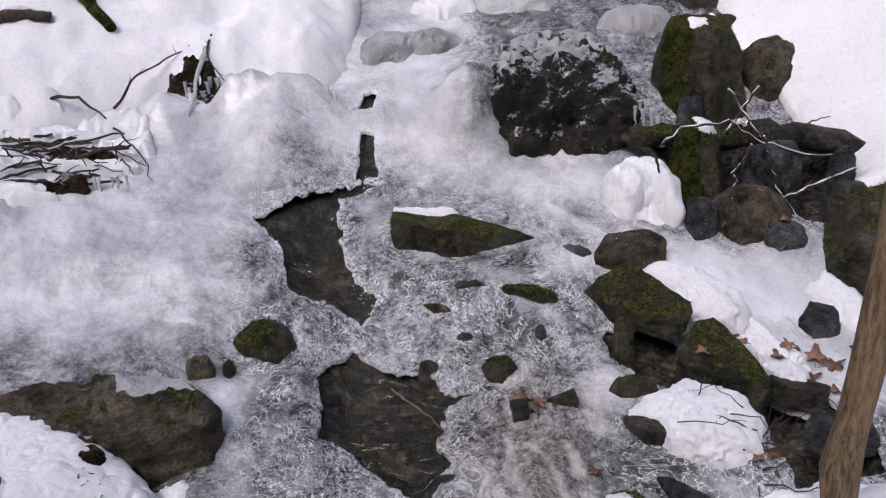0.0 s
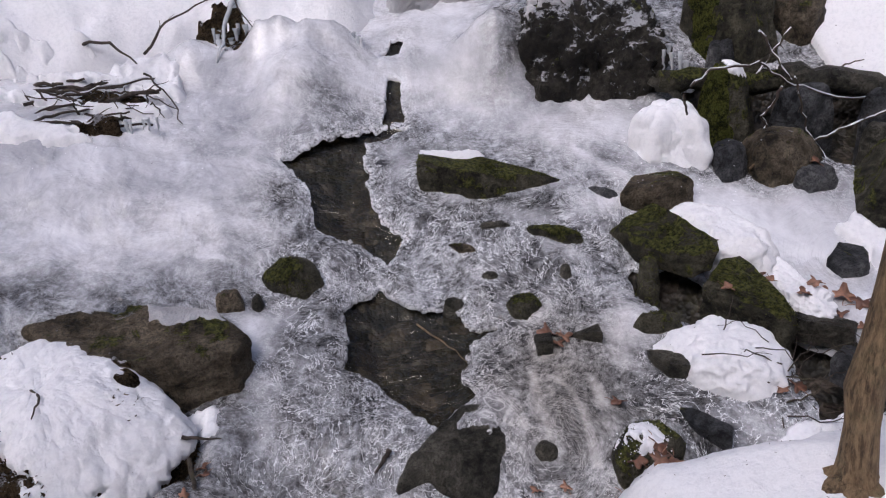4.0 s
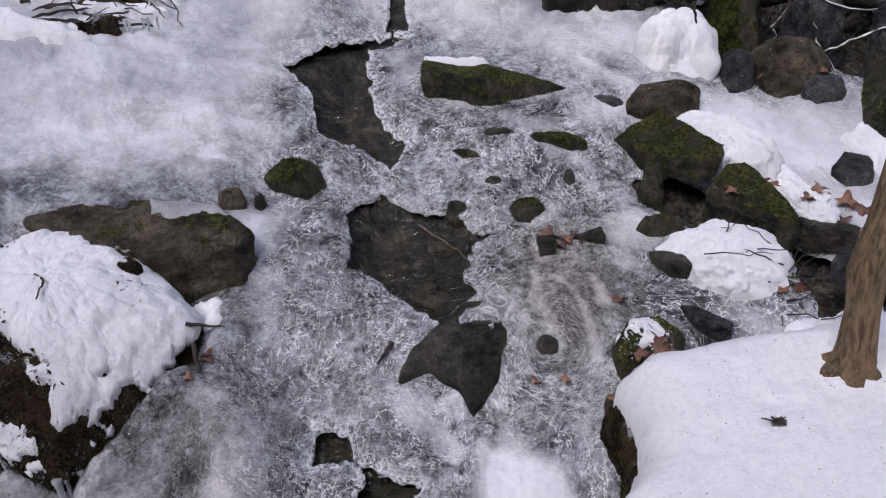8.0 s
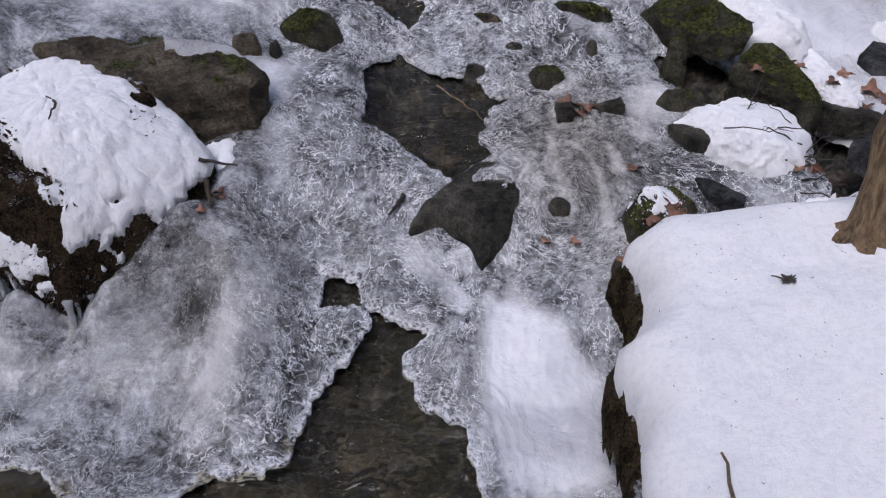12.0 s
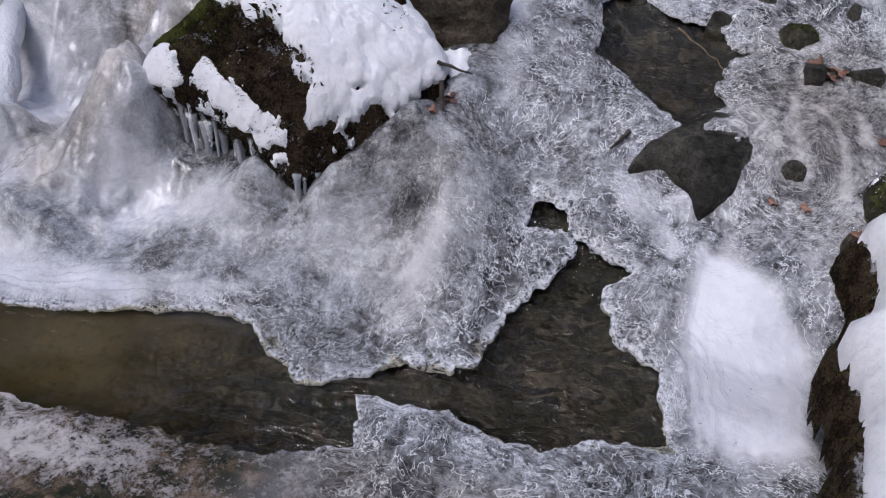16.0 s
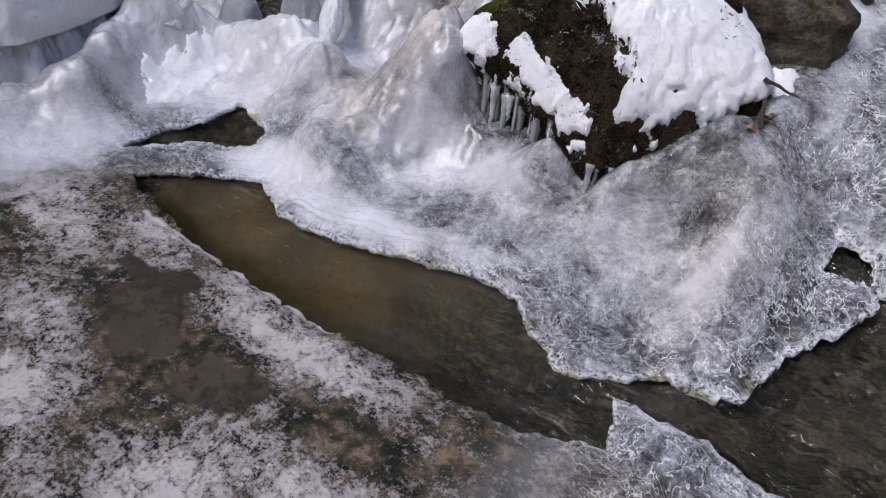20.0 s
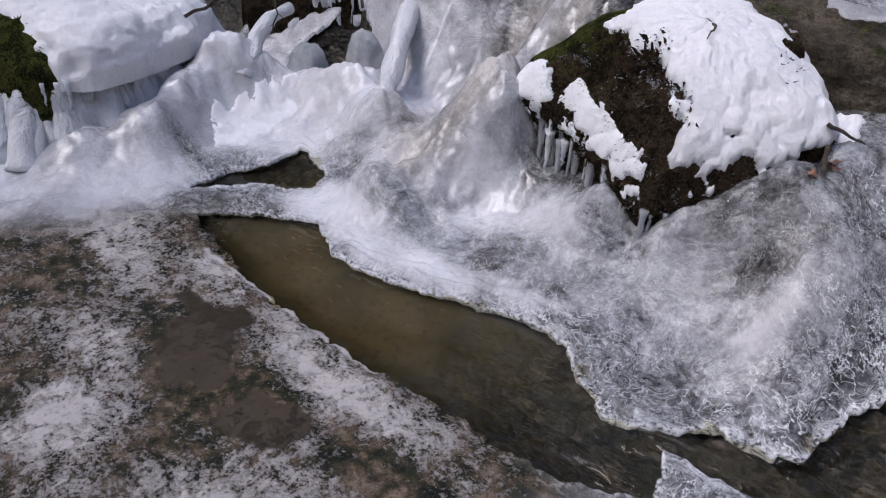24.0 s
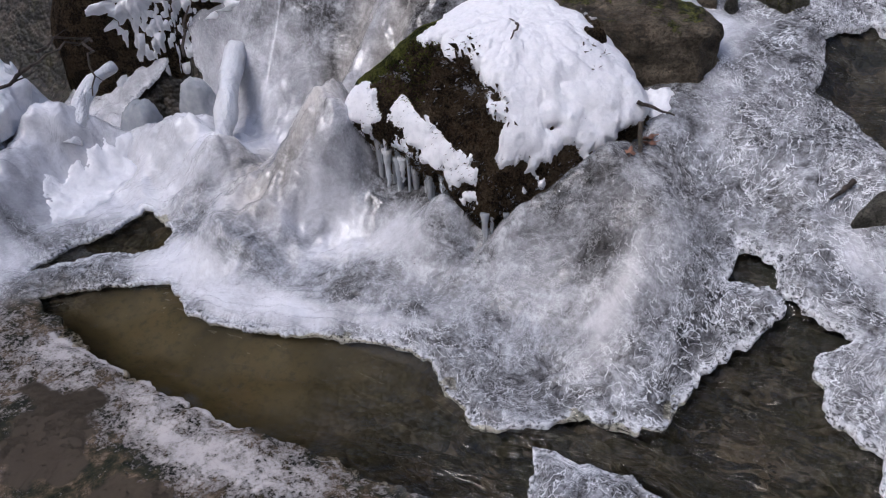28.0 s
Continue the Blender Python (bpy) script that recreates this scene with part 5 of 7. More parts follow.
CROWN = [(-0.78, 1.60, 0.450), (-0.85, 1.66, 0.495), (-0.95, 1.73, 0.535), (-1.09, 1.79, 0.565), (-1.22, 1.76, 0.545), (-1.30, 1.64, 0.505), (-1.31, 1.53, 0.475), (-1.23, 1.475, 0.445), (-1.11, 1.425, 0.425), (-0.99, 1.385, 0.395), (-0.91, 1.43, 0.400), (-0.84, 1.50, 0.420)]
mossy = shaped("boulder", "mossy boulder under thick snow beside the fall", MOSS_BROWN, [drawn(BROW, 0.70, 0.6), drawn(BROW, 0.80, 0.20), drawn(BROW, 0.92, 0.095), drawn(BROW, 1.0, 0.02), CROWN,
    [(-1.05 + 0.55 * (x + 1.05), 1.60 + 0.55 * (y - 1.60), 0.535 + 0.35 * (z - 0.50)) for x, y, z in CROWN], [(-1.05 + 0.12 * (x + 1.05), 1.60 + 0.12 * (y - 1.60), 0.54) for x, y, z in CROWN]], 300, 84, 0.020, 21, 0.009, sharp=None)
tufts(*SOLID[-1], 6500, 0.013, MOSS_BROWN, mossy, 71, lambda p, n: p.y < 1.62 and p.z > 0.16)
tufts(*SOLID[-1], 700, 0.032, MOSS_BROWN, mossy, 75, lambda p, n: p.z > 0.36 and min(math.hypot(p.x + 1.13, p.y - 1.475) / 0.055, math.hypot(p.x + 0.86, p.y - 1.60) / 0.035, math.hypot(p.x + 1.0, p.y - 1.41) / 0.035, math.hypot(p.x + 1.20, p.y - 1.76) / 0.04) < 1, "moss_tuft")
tufts(*SOLID[-1], 2600, 0.012, MOSS, mossy, 72, lambda p, n: p.x < -1.20 and p.z > 0.38, "green_moss")
# stones that break the ice in the middle of the stream
grown(910, stone("stone", "long flat mossy stone breaking the ice", [(0.07, 2.32), (0.12, 2.33), (0.28, 2.26), (0.29, 2.235), (0.20, 2.24), (0.10, 2.28)], 0.022, ROCK_MOSS, (0, 0), 0.4, 0.006, seed=22))
stone("stone", "low dark stone under thin ice", [(-0.06, 2.33), (0.06, 2.33), (0.08, 2.30), (-0.04, 2.29)], 0.010, ROCK_WET, (0, 0), 0.4, 0.005, seed=23)
stone("stone", "low brown stone under thin ice", [(-0.17, 2.29), (-0.06, 2.26), (-0.03, 2.23), (-0.10, 2.235)], 0.012, ROCK_BROWN, (0, 0), 0.4, 0.005, seed=24)
stone("stone", "dark pebble standing in the ice", oval(-0.01, 2.155, 0.03, 0.018, seed=25), 0.022, ROCK_WET, (0, 0), 0.4, 0.005, seed=25)
stone("stone", "dark pebble standing in the ice", oval(0.205, 2.155, 0.018, 0.022, seed=26), 0.03, ROCK_WET, (0, 0), 0.4, 0.005, seed=26)
stone("stone", "dark pebble beside the open water", oval(-0.12, 2.075, 0.035, 0.02, seed=27), 0.02, ROCK_WET, (0, 0), 0.4, 0.005, seed=27)
slab("stone", "small black cube shaped stone in thin ice", [(0.09, 1.925), (0.135, 1.93), (0.135, 1.885), (0.095, 1.88)], 0.030, ROCK_WET, (0, 0), 0.06, 0.004, 28, 0.004)
slab("stone", "thin black flake of slate in the snow", [(0.19, 1.93), (0.26, 1.945), (0.265, 1.90), (0.24, 1.91)], 0.028, ROCK_WET, (0.2, 0), 0.05, 0.004, 29, 0.004)
stone("stone", "smooth grey stone half drowned in ice", [(0.27, 2.42), (0.34, 2.43), (0.42, 2.36), (0.36, 2.355)], 0.016, ROCK_GREY, (0, 0), 0.5, 0.005, seed=30)
grown(911, stone("stone", "dark stone below the tilted block", oval(0.432, 2.115, 0.04, 0.04, seed=31), 0.065, ROCK_MOSS, (0, 0), 0.5, 0.01, seed=31))
grown(912, stone("stone", "small mossy stone below the tilted block", oval(0.425, 2.075, 0.035, 0.03, seed=32), 0.03, ROCK_MOSS, (0, 0), 0.5, 0.008, seed=32))
grown(913, stone("stone", "low mossy stone at the snow edge", [(0.34, 1.955), (0.40, 1.97), (0.50, 1.955), (0.47, 1.92), (0.37, 1.925)], 0.045, ROCK_MOSS, (0, 0), 0.5, 0.008, seed=33))
slab("stone", "dark wedge of slate under the snow", [(0.37, 1.85), (0.42, 1.84), (0.52, 1.80), (0.50, 1.775), (0.41, 1.79)], 0.035, ROCK_WET, (0, 0.2), 0.07, 0.007, 34, 0.006)
slab("stone", "grey slab in the leaf litter", [(0.80, 1.78), (0.84, 1.82), (0.96, 1.80), (0.95, 1.73), (0.84, 1.72)], 0.040, ROCK_GREY, (0, 0.15), 0.07, 0.008, 35, 0.008)
slab("stone", "dark slate in the leaf litter", [(0.74, 1.93), (0.80, 1.95), (0.90, 1.88), (0.88, 1.85), (0.78, 1.89)], 0.035, ROCK_WET, (0, 0.15), 0.07, 0.008, 36, 0.006)
stone("stone", "small dark stone by the frozen fall", oval(0.085, 1.63, 0.035, 0.028, seed=37), 0.025, ROCK_WET, (0, 0), 0.5, 0.006, seed=37)
stone("stone", "dark stone below the frosted one", oval(0.47, 1.555, 0.045, 0.025, seed=38), 0.03, ROCK_WET, (0, 0), 0.4, 0.006, seed=38)
stone("stone", "small brown stone by the snow bank", oval(0.44, 1.50, 0.035, 0.03, seed=39), 0.04, ROCK_BROWN, (0, 0), 0.4, 0.008, seed=39)
stone("stone", "dark stone under frozen leaves", oval(0.24, 1.50, 0.05, 0.04, seed=40), 0.03, ROCK_BROWN, (0, 0), 0.5, 0.01, seed=40)
stone("stone", "grey stone at the edge of the thicket", oval(0.985, 2.37, 0.07, 0.05, seed=41), 0.05, ROCK_GREY, (0, 0), 0.35, 0.01, seed=41)
stone("stone", "dark stone wedged beside the rounded one", oval(0.755, 2.46, 0.06, 0.07, seed=42), 0.07, ROCK_GREY, (0, 0), 0.5, 0.01, seed=42)
stone("stone", "dark stone wedged in the thicket", oval(1.22, 2.46, 0.07, 0.05, seed=43), 0.08, ROCK_WET, (0, 0), 0.4, 0.012, seed=43)
stone("stone", "small stone wedged in the thicket", oval(1.24, 2.57, 0.05, 0.04, seed=44), 0.10, ROCK_GREY, (0, 0), 0.4, 0.012, seed=44)
stone("stone", "small stone below the tall mossy boulder", oval(0.84, 2.85, 0.06, 0.04, seed=45), 0.10, ROCK_GREY, (0, 0), 0.4, 0.012, seed=45)
stone("boulder", "brown boulder beside the tall mossy one", oval(1.15, 3.0, 0.12, 0.10, seed=46), 0.12, ROCK_BROWN, (0, 0), 0.5, 0.02, seed=46)
stone("stone", "small dark stone in the far ice", oval(0.60, 3.08, 0.05, 0.04, seed=47), 0.05, ROCK_WET, (0, 0), 0.5, 0.01, seed=47)
stone("boulder", "black boulder at the head of the falls", oval(1.06, 3.45, 0.13, 0.11, seed=48), 0.10, ROCK_WET, (0, 0), 0.5, 0.02, seed=48)
stone("stone", "small black stone at the head of the falls", oval(1.25, 3.4, 0.045, 0.05, seed=49), 0.08, ROCK_WET, (0, 0), 0.5, 0.01, seed=49)
grown(914, stone("stone", "low mossy stone above the tall boulder", oval(1.08, 3.25, 0.08, 0.05, seed=50), 0.04, ROCK_MOSS, (0, 0), 0.5, 0.01, seed=50))
stone("boulder", "dark rock over a hollow at the head of the falls", [(-0.35, 3.78), (0.0, 3.70), (0.2, 3.76), (0.2, 4.0), (-0.35, 4.0)], 0.25, ROCK_WET, (0, 0), 0.4, 0.03, seed=51)
stone("boulder", "rimed ledge at the head of the falls", [(-0.36, 3.28), (-0.28, 3.42), (0.0, 3.40), (0.15, 3.32), (0.02, 3.24), (-0.3, 3.2)], 0.05, GREY_ICE, (0, 0), 0.5, 0.035, seed=52)
stone("ice_dome", "smooth milky dome of ice over the falls", [(0.12, 3.52), (0.2, 3.66), (0.42, 3.68), (0.52, 3.54), (0.45, 3.44), (0.2, 3.44)], 0.14, MILK, (0, 0), 0.6, 0.02, seed=53, category="ice")
stone("ice_dome", "low grey hump of ice by the falls", [(0.55, 3.28), (0.62, 3.42), (0.86, 3.44), (0.94, 3.30), (0.82, 3.22)], 0.06, GREY_ICE, (0, 0), 0.7, 0.02, seed=54, category="ice")
for label, outline, top, lean, seed in (
        ("snow on the sloping ground beside mossy blocks", [(0.37, 1.86), (0.40, 1.92), (0.50, 1.96), (0.57, 1.965), (0.62, 1.925), (0.70, 1.87), (0.725, 1.80), (0.67, 1.73), (0.57, 1.70), (0.47, 1.745), (0.44, 1.80)], 0.060, (0.0, 0.28), 64),
        ("snow heaped over the tilted block's back", [(0.50, 2.28), (0.54, 2.35), (0.66, 2.34), (0.77, 2.24), (0.80, 2.13), (0.76, 2.05), (0.67, 2.09), (0.60, 2.11), (0.57, 2.18)], 0.095, (-0.12, 0.25), 65),
        ("snow trailing down behind the mossy stone", [(0.72, 2.11), (0.79, 2.15), (0.85, 2.03), (0.89, 1.93), (0.85, 1.87), (0.78, 1.93), (0.745, 2.02)], 0.050, (0.0, 0.30), 66)):
    stone("snow_drift", label, outline, top, SNOW, lean, 0.55, 0.022, 0.05, seed, rings=40, turns=170, category="snow", tuft=0.0045)
# low dark mounds that stand in for the darkness beneath the sticks
for label, outline, top, seed in (("dark mound standing in for the shade among the fallen sticks", [(-1.50, 2.66), (-1.30, 2.735), (-1.10, 2.73), (-1.06, 2.67), (-1.20, 2.635), (-1.42, 2.61)], 0.012, 61),
                                  ("dark mound standing in for the shade under the fallen stick", [(-1.50, 2.50), (-1.30, 2.545), (-1.10, 2.545), (-1.08, 2.51), (-1.25, 2.48), (-1.45, 2.46)], 0.010, 62)):
    stone("earth", label, outline, top, MOSS_BROWN, (0, 0.3), 0.5, 0.03, seed=seed, tuft=0.010, category="earth", rings=24, turns=110)
# by the second fall
mound = stone("boulder", "mossy mound under snow, hung with ice columns", [(-2.45, 0.70), (-2.42, 0.92), (-2.50, 1.12), (-2.7, 1.25), (-3.1, 1.2), (-3.1, 0.6), (-2.62, 0.58)], 0.30, MOSS, (0, 0), 0.4, 0.03, seed=55, foot=(0.03, 0.0), rings=40, turns=160, tuft=0.008)
tufts(*SOLID[-1], 3000, 0.014, MOSS, mound, 73, lambda p, n: p.z > 0.12)
stone("boulder", "dark rock wall behind the second fall", [(-2.62, 1.52), (-2.45, 1.66), (-2.2, 1.75), (-1.95, 1.80), (-1.9, 2.0), (-2.7, 2.1), (-2.8, 1.6)], 0.14, MOSS_BROWN, (0, 0.3), 0.4, 0.03, seed=56)
stone("ice_lump", "round lump of milky ice", oval(-2.10, 1.42, 0.05, 0.045, seed=57), 0.08, MILK, (0, 0), 0.9, 0.006, seed=57, category="ice")
stone("ice_lump", "round lump of milky ice", oval(-2.00, 1.46, 0.035, 0.03, seed=58), 0.08, MILK, (0, 0), 0.9, 0.006, seed=58, category="ice")
stone("ice_lump", "clear knobbly lump of ice in the dark hollow", oval(-2.27, 1.47, 0.09, 0.07, seed=59), 0.10, CLEAR, (0, 0), 0.7, 0.015, seed=59, category="ice")
stone("ice_lump", "clear knobbly lump of ice in the dark hollow", oval(-2.12, 1.58, 0.08, 0.06, seed=60), 0.12, CLEAR, (0, 0), 0.7, 0.015, seed=60, category="ice")

stone("snow_drift", "thick snow on the mossy mound over ice columns", [(-2.46, 0.74), (-2.40, 0.83), (-2.40, 0.98), (-2.44, 1.14), (-2.54, 1.30), (-2.7, 1.38), (-3.1, 1.30), (-3.1, 0.78), (-2.58, 0.74)], 0.36, SNOW, (-0.10, 0.0), 0.55, 0.05, seed=82, rings=40, turns=200, foot=(0.19, -0.05), category="snow", tuft=0.003)

# ---- snow ----
def bank(name, label, outline, box, rise, drop, cell, seed, shoulder=0.14, lumps=0.012, grow=0.0):
    """A deep snow bank with a rounded shoulder; rise(x, y): its height; drop(x, y): that of its foot."""

    def field(x, y):
        return inside(outline, x, y) + grow + 0.014 * fbm(x * 11 + seed, y * 11, 0.2, 4)

    def height(x, y, f):
        s = np.clip(f / shoulder, 0, 1)
        low = drop(x, y)
        z = low + (rise(x, y) - low) * np.sqrt(1 - (1 - s) ** 2)
        return z + lumps * fbm(x * 6 + seed, y * 6, 0.9, 4) + 0.005 * fbm(x * 28, y * 28 + seed, 1.9, 3)

    v, f = sheet(field, box, cell, height, lip=0.03)
    solid(v, f)
    return thing(name, mesh_of(name, v, f, SNOW), label, "snow", kind="structure"), field, height


BANK = [(0.24, 1.43), (0.30, 1.49), (0.47, 1.50), (0.62, 1.50), (0.9, 1.56), (1.4, 1.7), (3.0, 1.9), (3.0, -0.9), (0.1, -0.9), (0.14, 0.6), (0.17, 0.83), (0.20, 0.98), (0.19, 1.03), (0.18, 1.12), (0.24, 1.20), (0.26, 1.30)]
_, bank_field, bank_height = bank("snow_bank", "deep smooth snow over the stream bank", BANK, (0.05, 3.0, -0.9, 1.95),
     lambda x, y: 0.365 - 0.10 * smooth(1.2, 0.4, y) + 0.10 * (x - 0.45) + 0.03 * smooth(1.2, 1.45, y), lambda x, y: 0.225 + 0.04 * smooth(1.15, 1.45, y), 0.012, 0.0, 0.10, 0.012, 0.028)


def soil_height(x, y, f):
    g = f - 0.018
    return 0.215 + 0.04 * smooth(1.15, 1.45, y) + 0.035 * fbm(x * 22, y * 22, 3.3, 4) - 0.25 * smooth(0.005, -0.055, g) - 0.03 * smooth(0.02, 0.06, g)


v, f = sheet(lambda x, y: bank_field(x, y) + 0.018 + 0.022 * fbm(x * 16, y * 16, 6.0, 3), (0.0, 0.6, 0.4, 1.6), 0.008, soil_height, lip=0.05)
soil_edge = thing("bank_soil", mesh_of("bank_soil", v, f, MOSS_BROWN), "dark mossy earth under the snow bank", "earth", kind="structure")
tufts(v, f, 2600, 0.012, MOSS, soil_edge, 74, lambda p, n: p.x < 0.45 and p.y > 0.5, "moss")
solid(v, f)
LEDGE = [(-0.97, 3.0), (-0.80, 3.02), (-0.62, 3.0), (-0.45, 3.03), (-0.36, 3.2), (-0.32, 3.5), (-0.35, 4.6), (-3.4, 4.6), (-3.4, 2.75), (-1.7, 2.72), (-1.35, 2.80), (-1.12, 2.92)]
bank("snow_ledge", "deep snow on the ledge above the icicles", LEDGE, (-3.4, -0.25, 2.65, 4.6), lambda x, y: stream(x, y) + 0.13 + 0.05 * smooth(-0.9, -1.6, x),
     lambda x, y: stream(x, y) - 0.01, 0.018, 3.0, 0.30, 0.07)
SLOPE = [(1.10, 3.6), (1.08, 3.08), (1.20, 2.84), (1.28, 2.70), (1.30, 2.56), (1.22, 2.45), (1.34, 2.41), (1.7, 2.2), (3.4, 2.0), (3.4, 4.6), (1.2, 4.6)]
bank("snow_slope", "snow slope with dark specks above the thicket", SLOPE, (1.0, 3.4, 1.95, 4.6), lambda x, y: stream(x, y) + 0.07 + 0.30 * np.maximum(x - 1.25, 0) ** 0.9,
     lambda x, y: stream(x, y) + 0.0, 0.018, 5.0, 0.2, 0.035)
GROUNDED = tree_of_solids()


def snow(label, outline, thick, **how):
    for v, f in pieces(*drape(GROUNDED, outline, thick, **how)):
        thing("snow_drift", mesh_of("snow_drift", v, f, SNOW), label, "snow")


snow("strip of snow between boulder and slab", [(-1.28, 1.70), (-1.14, 1.76), (-0.98, 1.735), (-0.87, 1.71), (-0.85, 1.68), (-1.0, 1.69), (-1.15, 1.69)], 0.02, ragged=0.01, seed=4)
snow("clump of fresh snow at the boulder's end", [(-0.86, 1.68), (-0.80, 1.715), (-0.70, 1.73), (-0.68, 1.68), (-0.72, 1.62), (-0.84, 1.63)], 0.014, ragged=0.045, seed=5, lumps=0.9, holes=0.5)
snow("snow against the big boulder and grey stone", [(0.98, 2.22), (1.06, 2.25), (1.12, 2.18), (1.14, 2.05), (1.08, 2.02), (1.05, 2.10), (1.02, 2.17)], 0.035, ragged=0.02, seed=13)
snow("clump of snow beside the leaning tree", [(0.58, 1.57), (0.64, 1.65), (0.78, 1.66), (0.92, 1.62), (0.9, 1.54), (0.66, 1.52)], 0.05, ragged=0.03, seed=14, lumps=0.6)
snow("snow lodged over the head of the falls", [(-0.12, 3.52), (0.0, 3.62), (0.14, 3.58), (0.14, 3.48), (0.0, 3.45)], 0.05, ragged=0.02, seed=16)
snow("snow heaped behind the fallen sticks", [(-1.75, 2.74), (-1.4, 2.75), (-1.15, 2.77), (-1.0, 2.72), (-1.0, 2.80), (-1.1, 2.92), (-1.4, 2.86), (-1.75, 2.86)], 0.05, ragged=0.03, seed=17, lumps=0.6)
snow("snow between the fallen sticks", [(-1.70, 2.57), (-1.45, 2.585), (-1.25, 2.59), (-1.08, 2.60), (-0.98, 2.66), (-1.08, 2.66), (-1.28, 2.63), (-1.5, 2.63), (-1.70, 2.64)], 0.035, ragged=0.03, seed=19, lumps=0.6)
snow("snow band along the ice edge", [(-1.6, 2.40), (-1.3, 2.42), (-1.2, 2.46), (-1.3, 2.50), (-1.6, 2.50)], 0.03, ragged=0.02, seed=18)
snow("powder snow along the broken ice", [(-2.22, 1.36), (-2.33, 1.15), (-2.17, 1.02), (-2.12, 1.13), (-2.14, 1.32)], 0.006, ragged=0.03, seed=22, lumps=0.5, nibble=0.03)


def moss(label, outline, mat, thick, **how):
    for v, f in pieces(*drape(GROUNDED, outline, thick, **how)):
        thing("moss", mesh_of("moss", v, f, mat), label, "moss")


moss("dark earth in the hollow under the ledge", [(-1.00, 3.00), (-0.94, 3.07), (-0.84, 3.06), (-0.78, 3.00), (-0.88, 2.96)], MOSS_BROWN, 0.012, ragged=0.04, seed=35, lumps=0.9, holes=0.5, steep=3.0)
moss("brown moss tuft at the slab's end", [(-0.97, 1.70), (-0.93, 1.75), (-0.86, 1.72), (-0.84, 1.66), (-0.90, 1.64)], MOSS_BROWN, 0.03, ragged=0.02, seed=33, lumps=0.9)


def laid_on(name, category, mat, label, rock, outline, thick, seed, **how):
    for v, f in pieces(*shell(rock, outline, thick, seed, **how)):
        thing(name, mesh_of(name, v, f, mat), label, category)


# layers that lie on one stone each
laid_on("snow_drift", "snow", SNOW, "thick snow on the mossy boulder, ragged at its rim", "mossy boulder under thick snow beside the fall", [(-1.27, 1.555), (-1.19, 1.51), (-1.14, 1.475), (-1.10, 1.485), (-1.04, 1.435), (-0.965, 1.385), (-0.915, 1.365), (-0.85, 1.415), (-0.775, 1.485), (-0.70, 1.55), (-0.69, 1.63), (-0.80, 1.71), (-0.93, 1.80), (-1.10, 1.875), (-1.23, 1.80), (-1.27, 1.68)], 0.019, 1, up=0.22, ragged=0.034, cuts=1, calming=18, soft=0.018)
laid_on("snow_drift", "snow", SNOW, "patch of snow on the boulder's mossy end", "mossy boulder under thick snow beside the fall", [(-1.47, 1.43), (-1.45, 1.50), (-1.36, 1.48), (-1.34, 1.43), (-1.40, 1.40)], 0.012, 3, up=0.05, ragged=0.022)
laid_on("snow_drift", "snow", SNOW, "strip of snow on the boulder's mossy side", "mossy boulder under thick snow beside the fall", [(-1.30, 1.43), (-1.27, 1.455), (-1.20, 1.42), (-1.10, 1.375), (-1.02, 1.345), (-1.00, 1.32), (-1.05, 1.325), (-1.18, 1.37)], 0.012, 2, up=0.12, ragged=0.010)
laid_on("ice_glaze", "ice", MILK, "milky frost clinging to the boulder's shaded side", "mossy boulder under thick snow beside the fall", [(-1.52, 1.36), (-1.50, 1.52), (-1.42, 1.50), (-1.34, 1.43), (-1.28, 1.405), (-1.16, 1.365), (-1.12, 1.30), (-1.4, 1.30)], 0.007, 44, up=-0.9, ragged=0.035, cuts=1, holes=0.95, calming=4)
laid_on("snow_drift", "snow", SNOW, "fresh snow heaped on a stone", "stone buried in fresh snow", [(0.41, 2.52), (0.50, 2.64), (0.64, 2.68), (0.74, 2.58), (0.74, 2.43), (0.68, 2.38), (0.60, 2.42), (0.50, 2.44)], 0.018, 8, up=-0.25, ragged=0.03, cuts=2, calming=14)
laid_on("snow_drift", "snow", SNOW, "snow patch on the upright mossy stone", "upright mossy stone with a snow patch", [(0.80, 2.58), (0.79, 2.70), (0.82, 2.78), (0.89, 2.77), (0.93, 2.68), (0.88, 2.57)], 0.014, 9, up=0.48, ragged=0.018, cuts=2)
laid_on("moss", "moss", MOSS, "bright green moss on the upright stone", "upright mossy stone with a snow patch", [(0.69, 2.56), (0.69, 2.74), (0.76, 2.77), (0.785, 2.66), (0.80, 2.56)], 0.010, 36, up=-0.5, ragged=0.02, cuts=2)
laid_on("snow_drift", "snow", SNOW, "rim of snow on the mossy wedge", "long mossy wedge of rock in the ice", [(-0.21, 2.56), (-0.06, 2.555), (0.02, 2.525), (-0.04, 2.515), (-0.2, 2.52)], 0.02, 10, up=0.2, ragged=0.008, cuts=1)
laid_on("snow_drift", "snow", SNOW, "small snow patch on the tall mossy boulder", "tall mossy boulder capped with a little snow", [(0.83, 2.90), (0.85, 2.97), (0.91, 2.96), (0.90, 2.88)], 0.01, 11, up=-0.1, ragged=0.012, cuts=2)
laid_on("snow_drift", "snow", SNOW, "thread of snow along the tall boulder's back", "tall mossy boulder capped with a little snow", [(0.80, 3.08), (0.9, 3.12), (1.04, 3.04), (1.07, 2.92), (1.02, 3.0), (0.9, 3.06)], 0.012, 12, up=0.0, ragged=0.015, cuts=2)
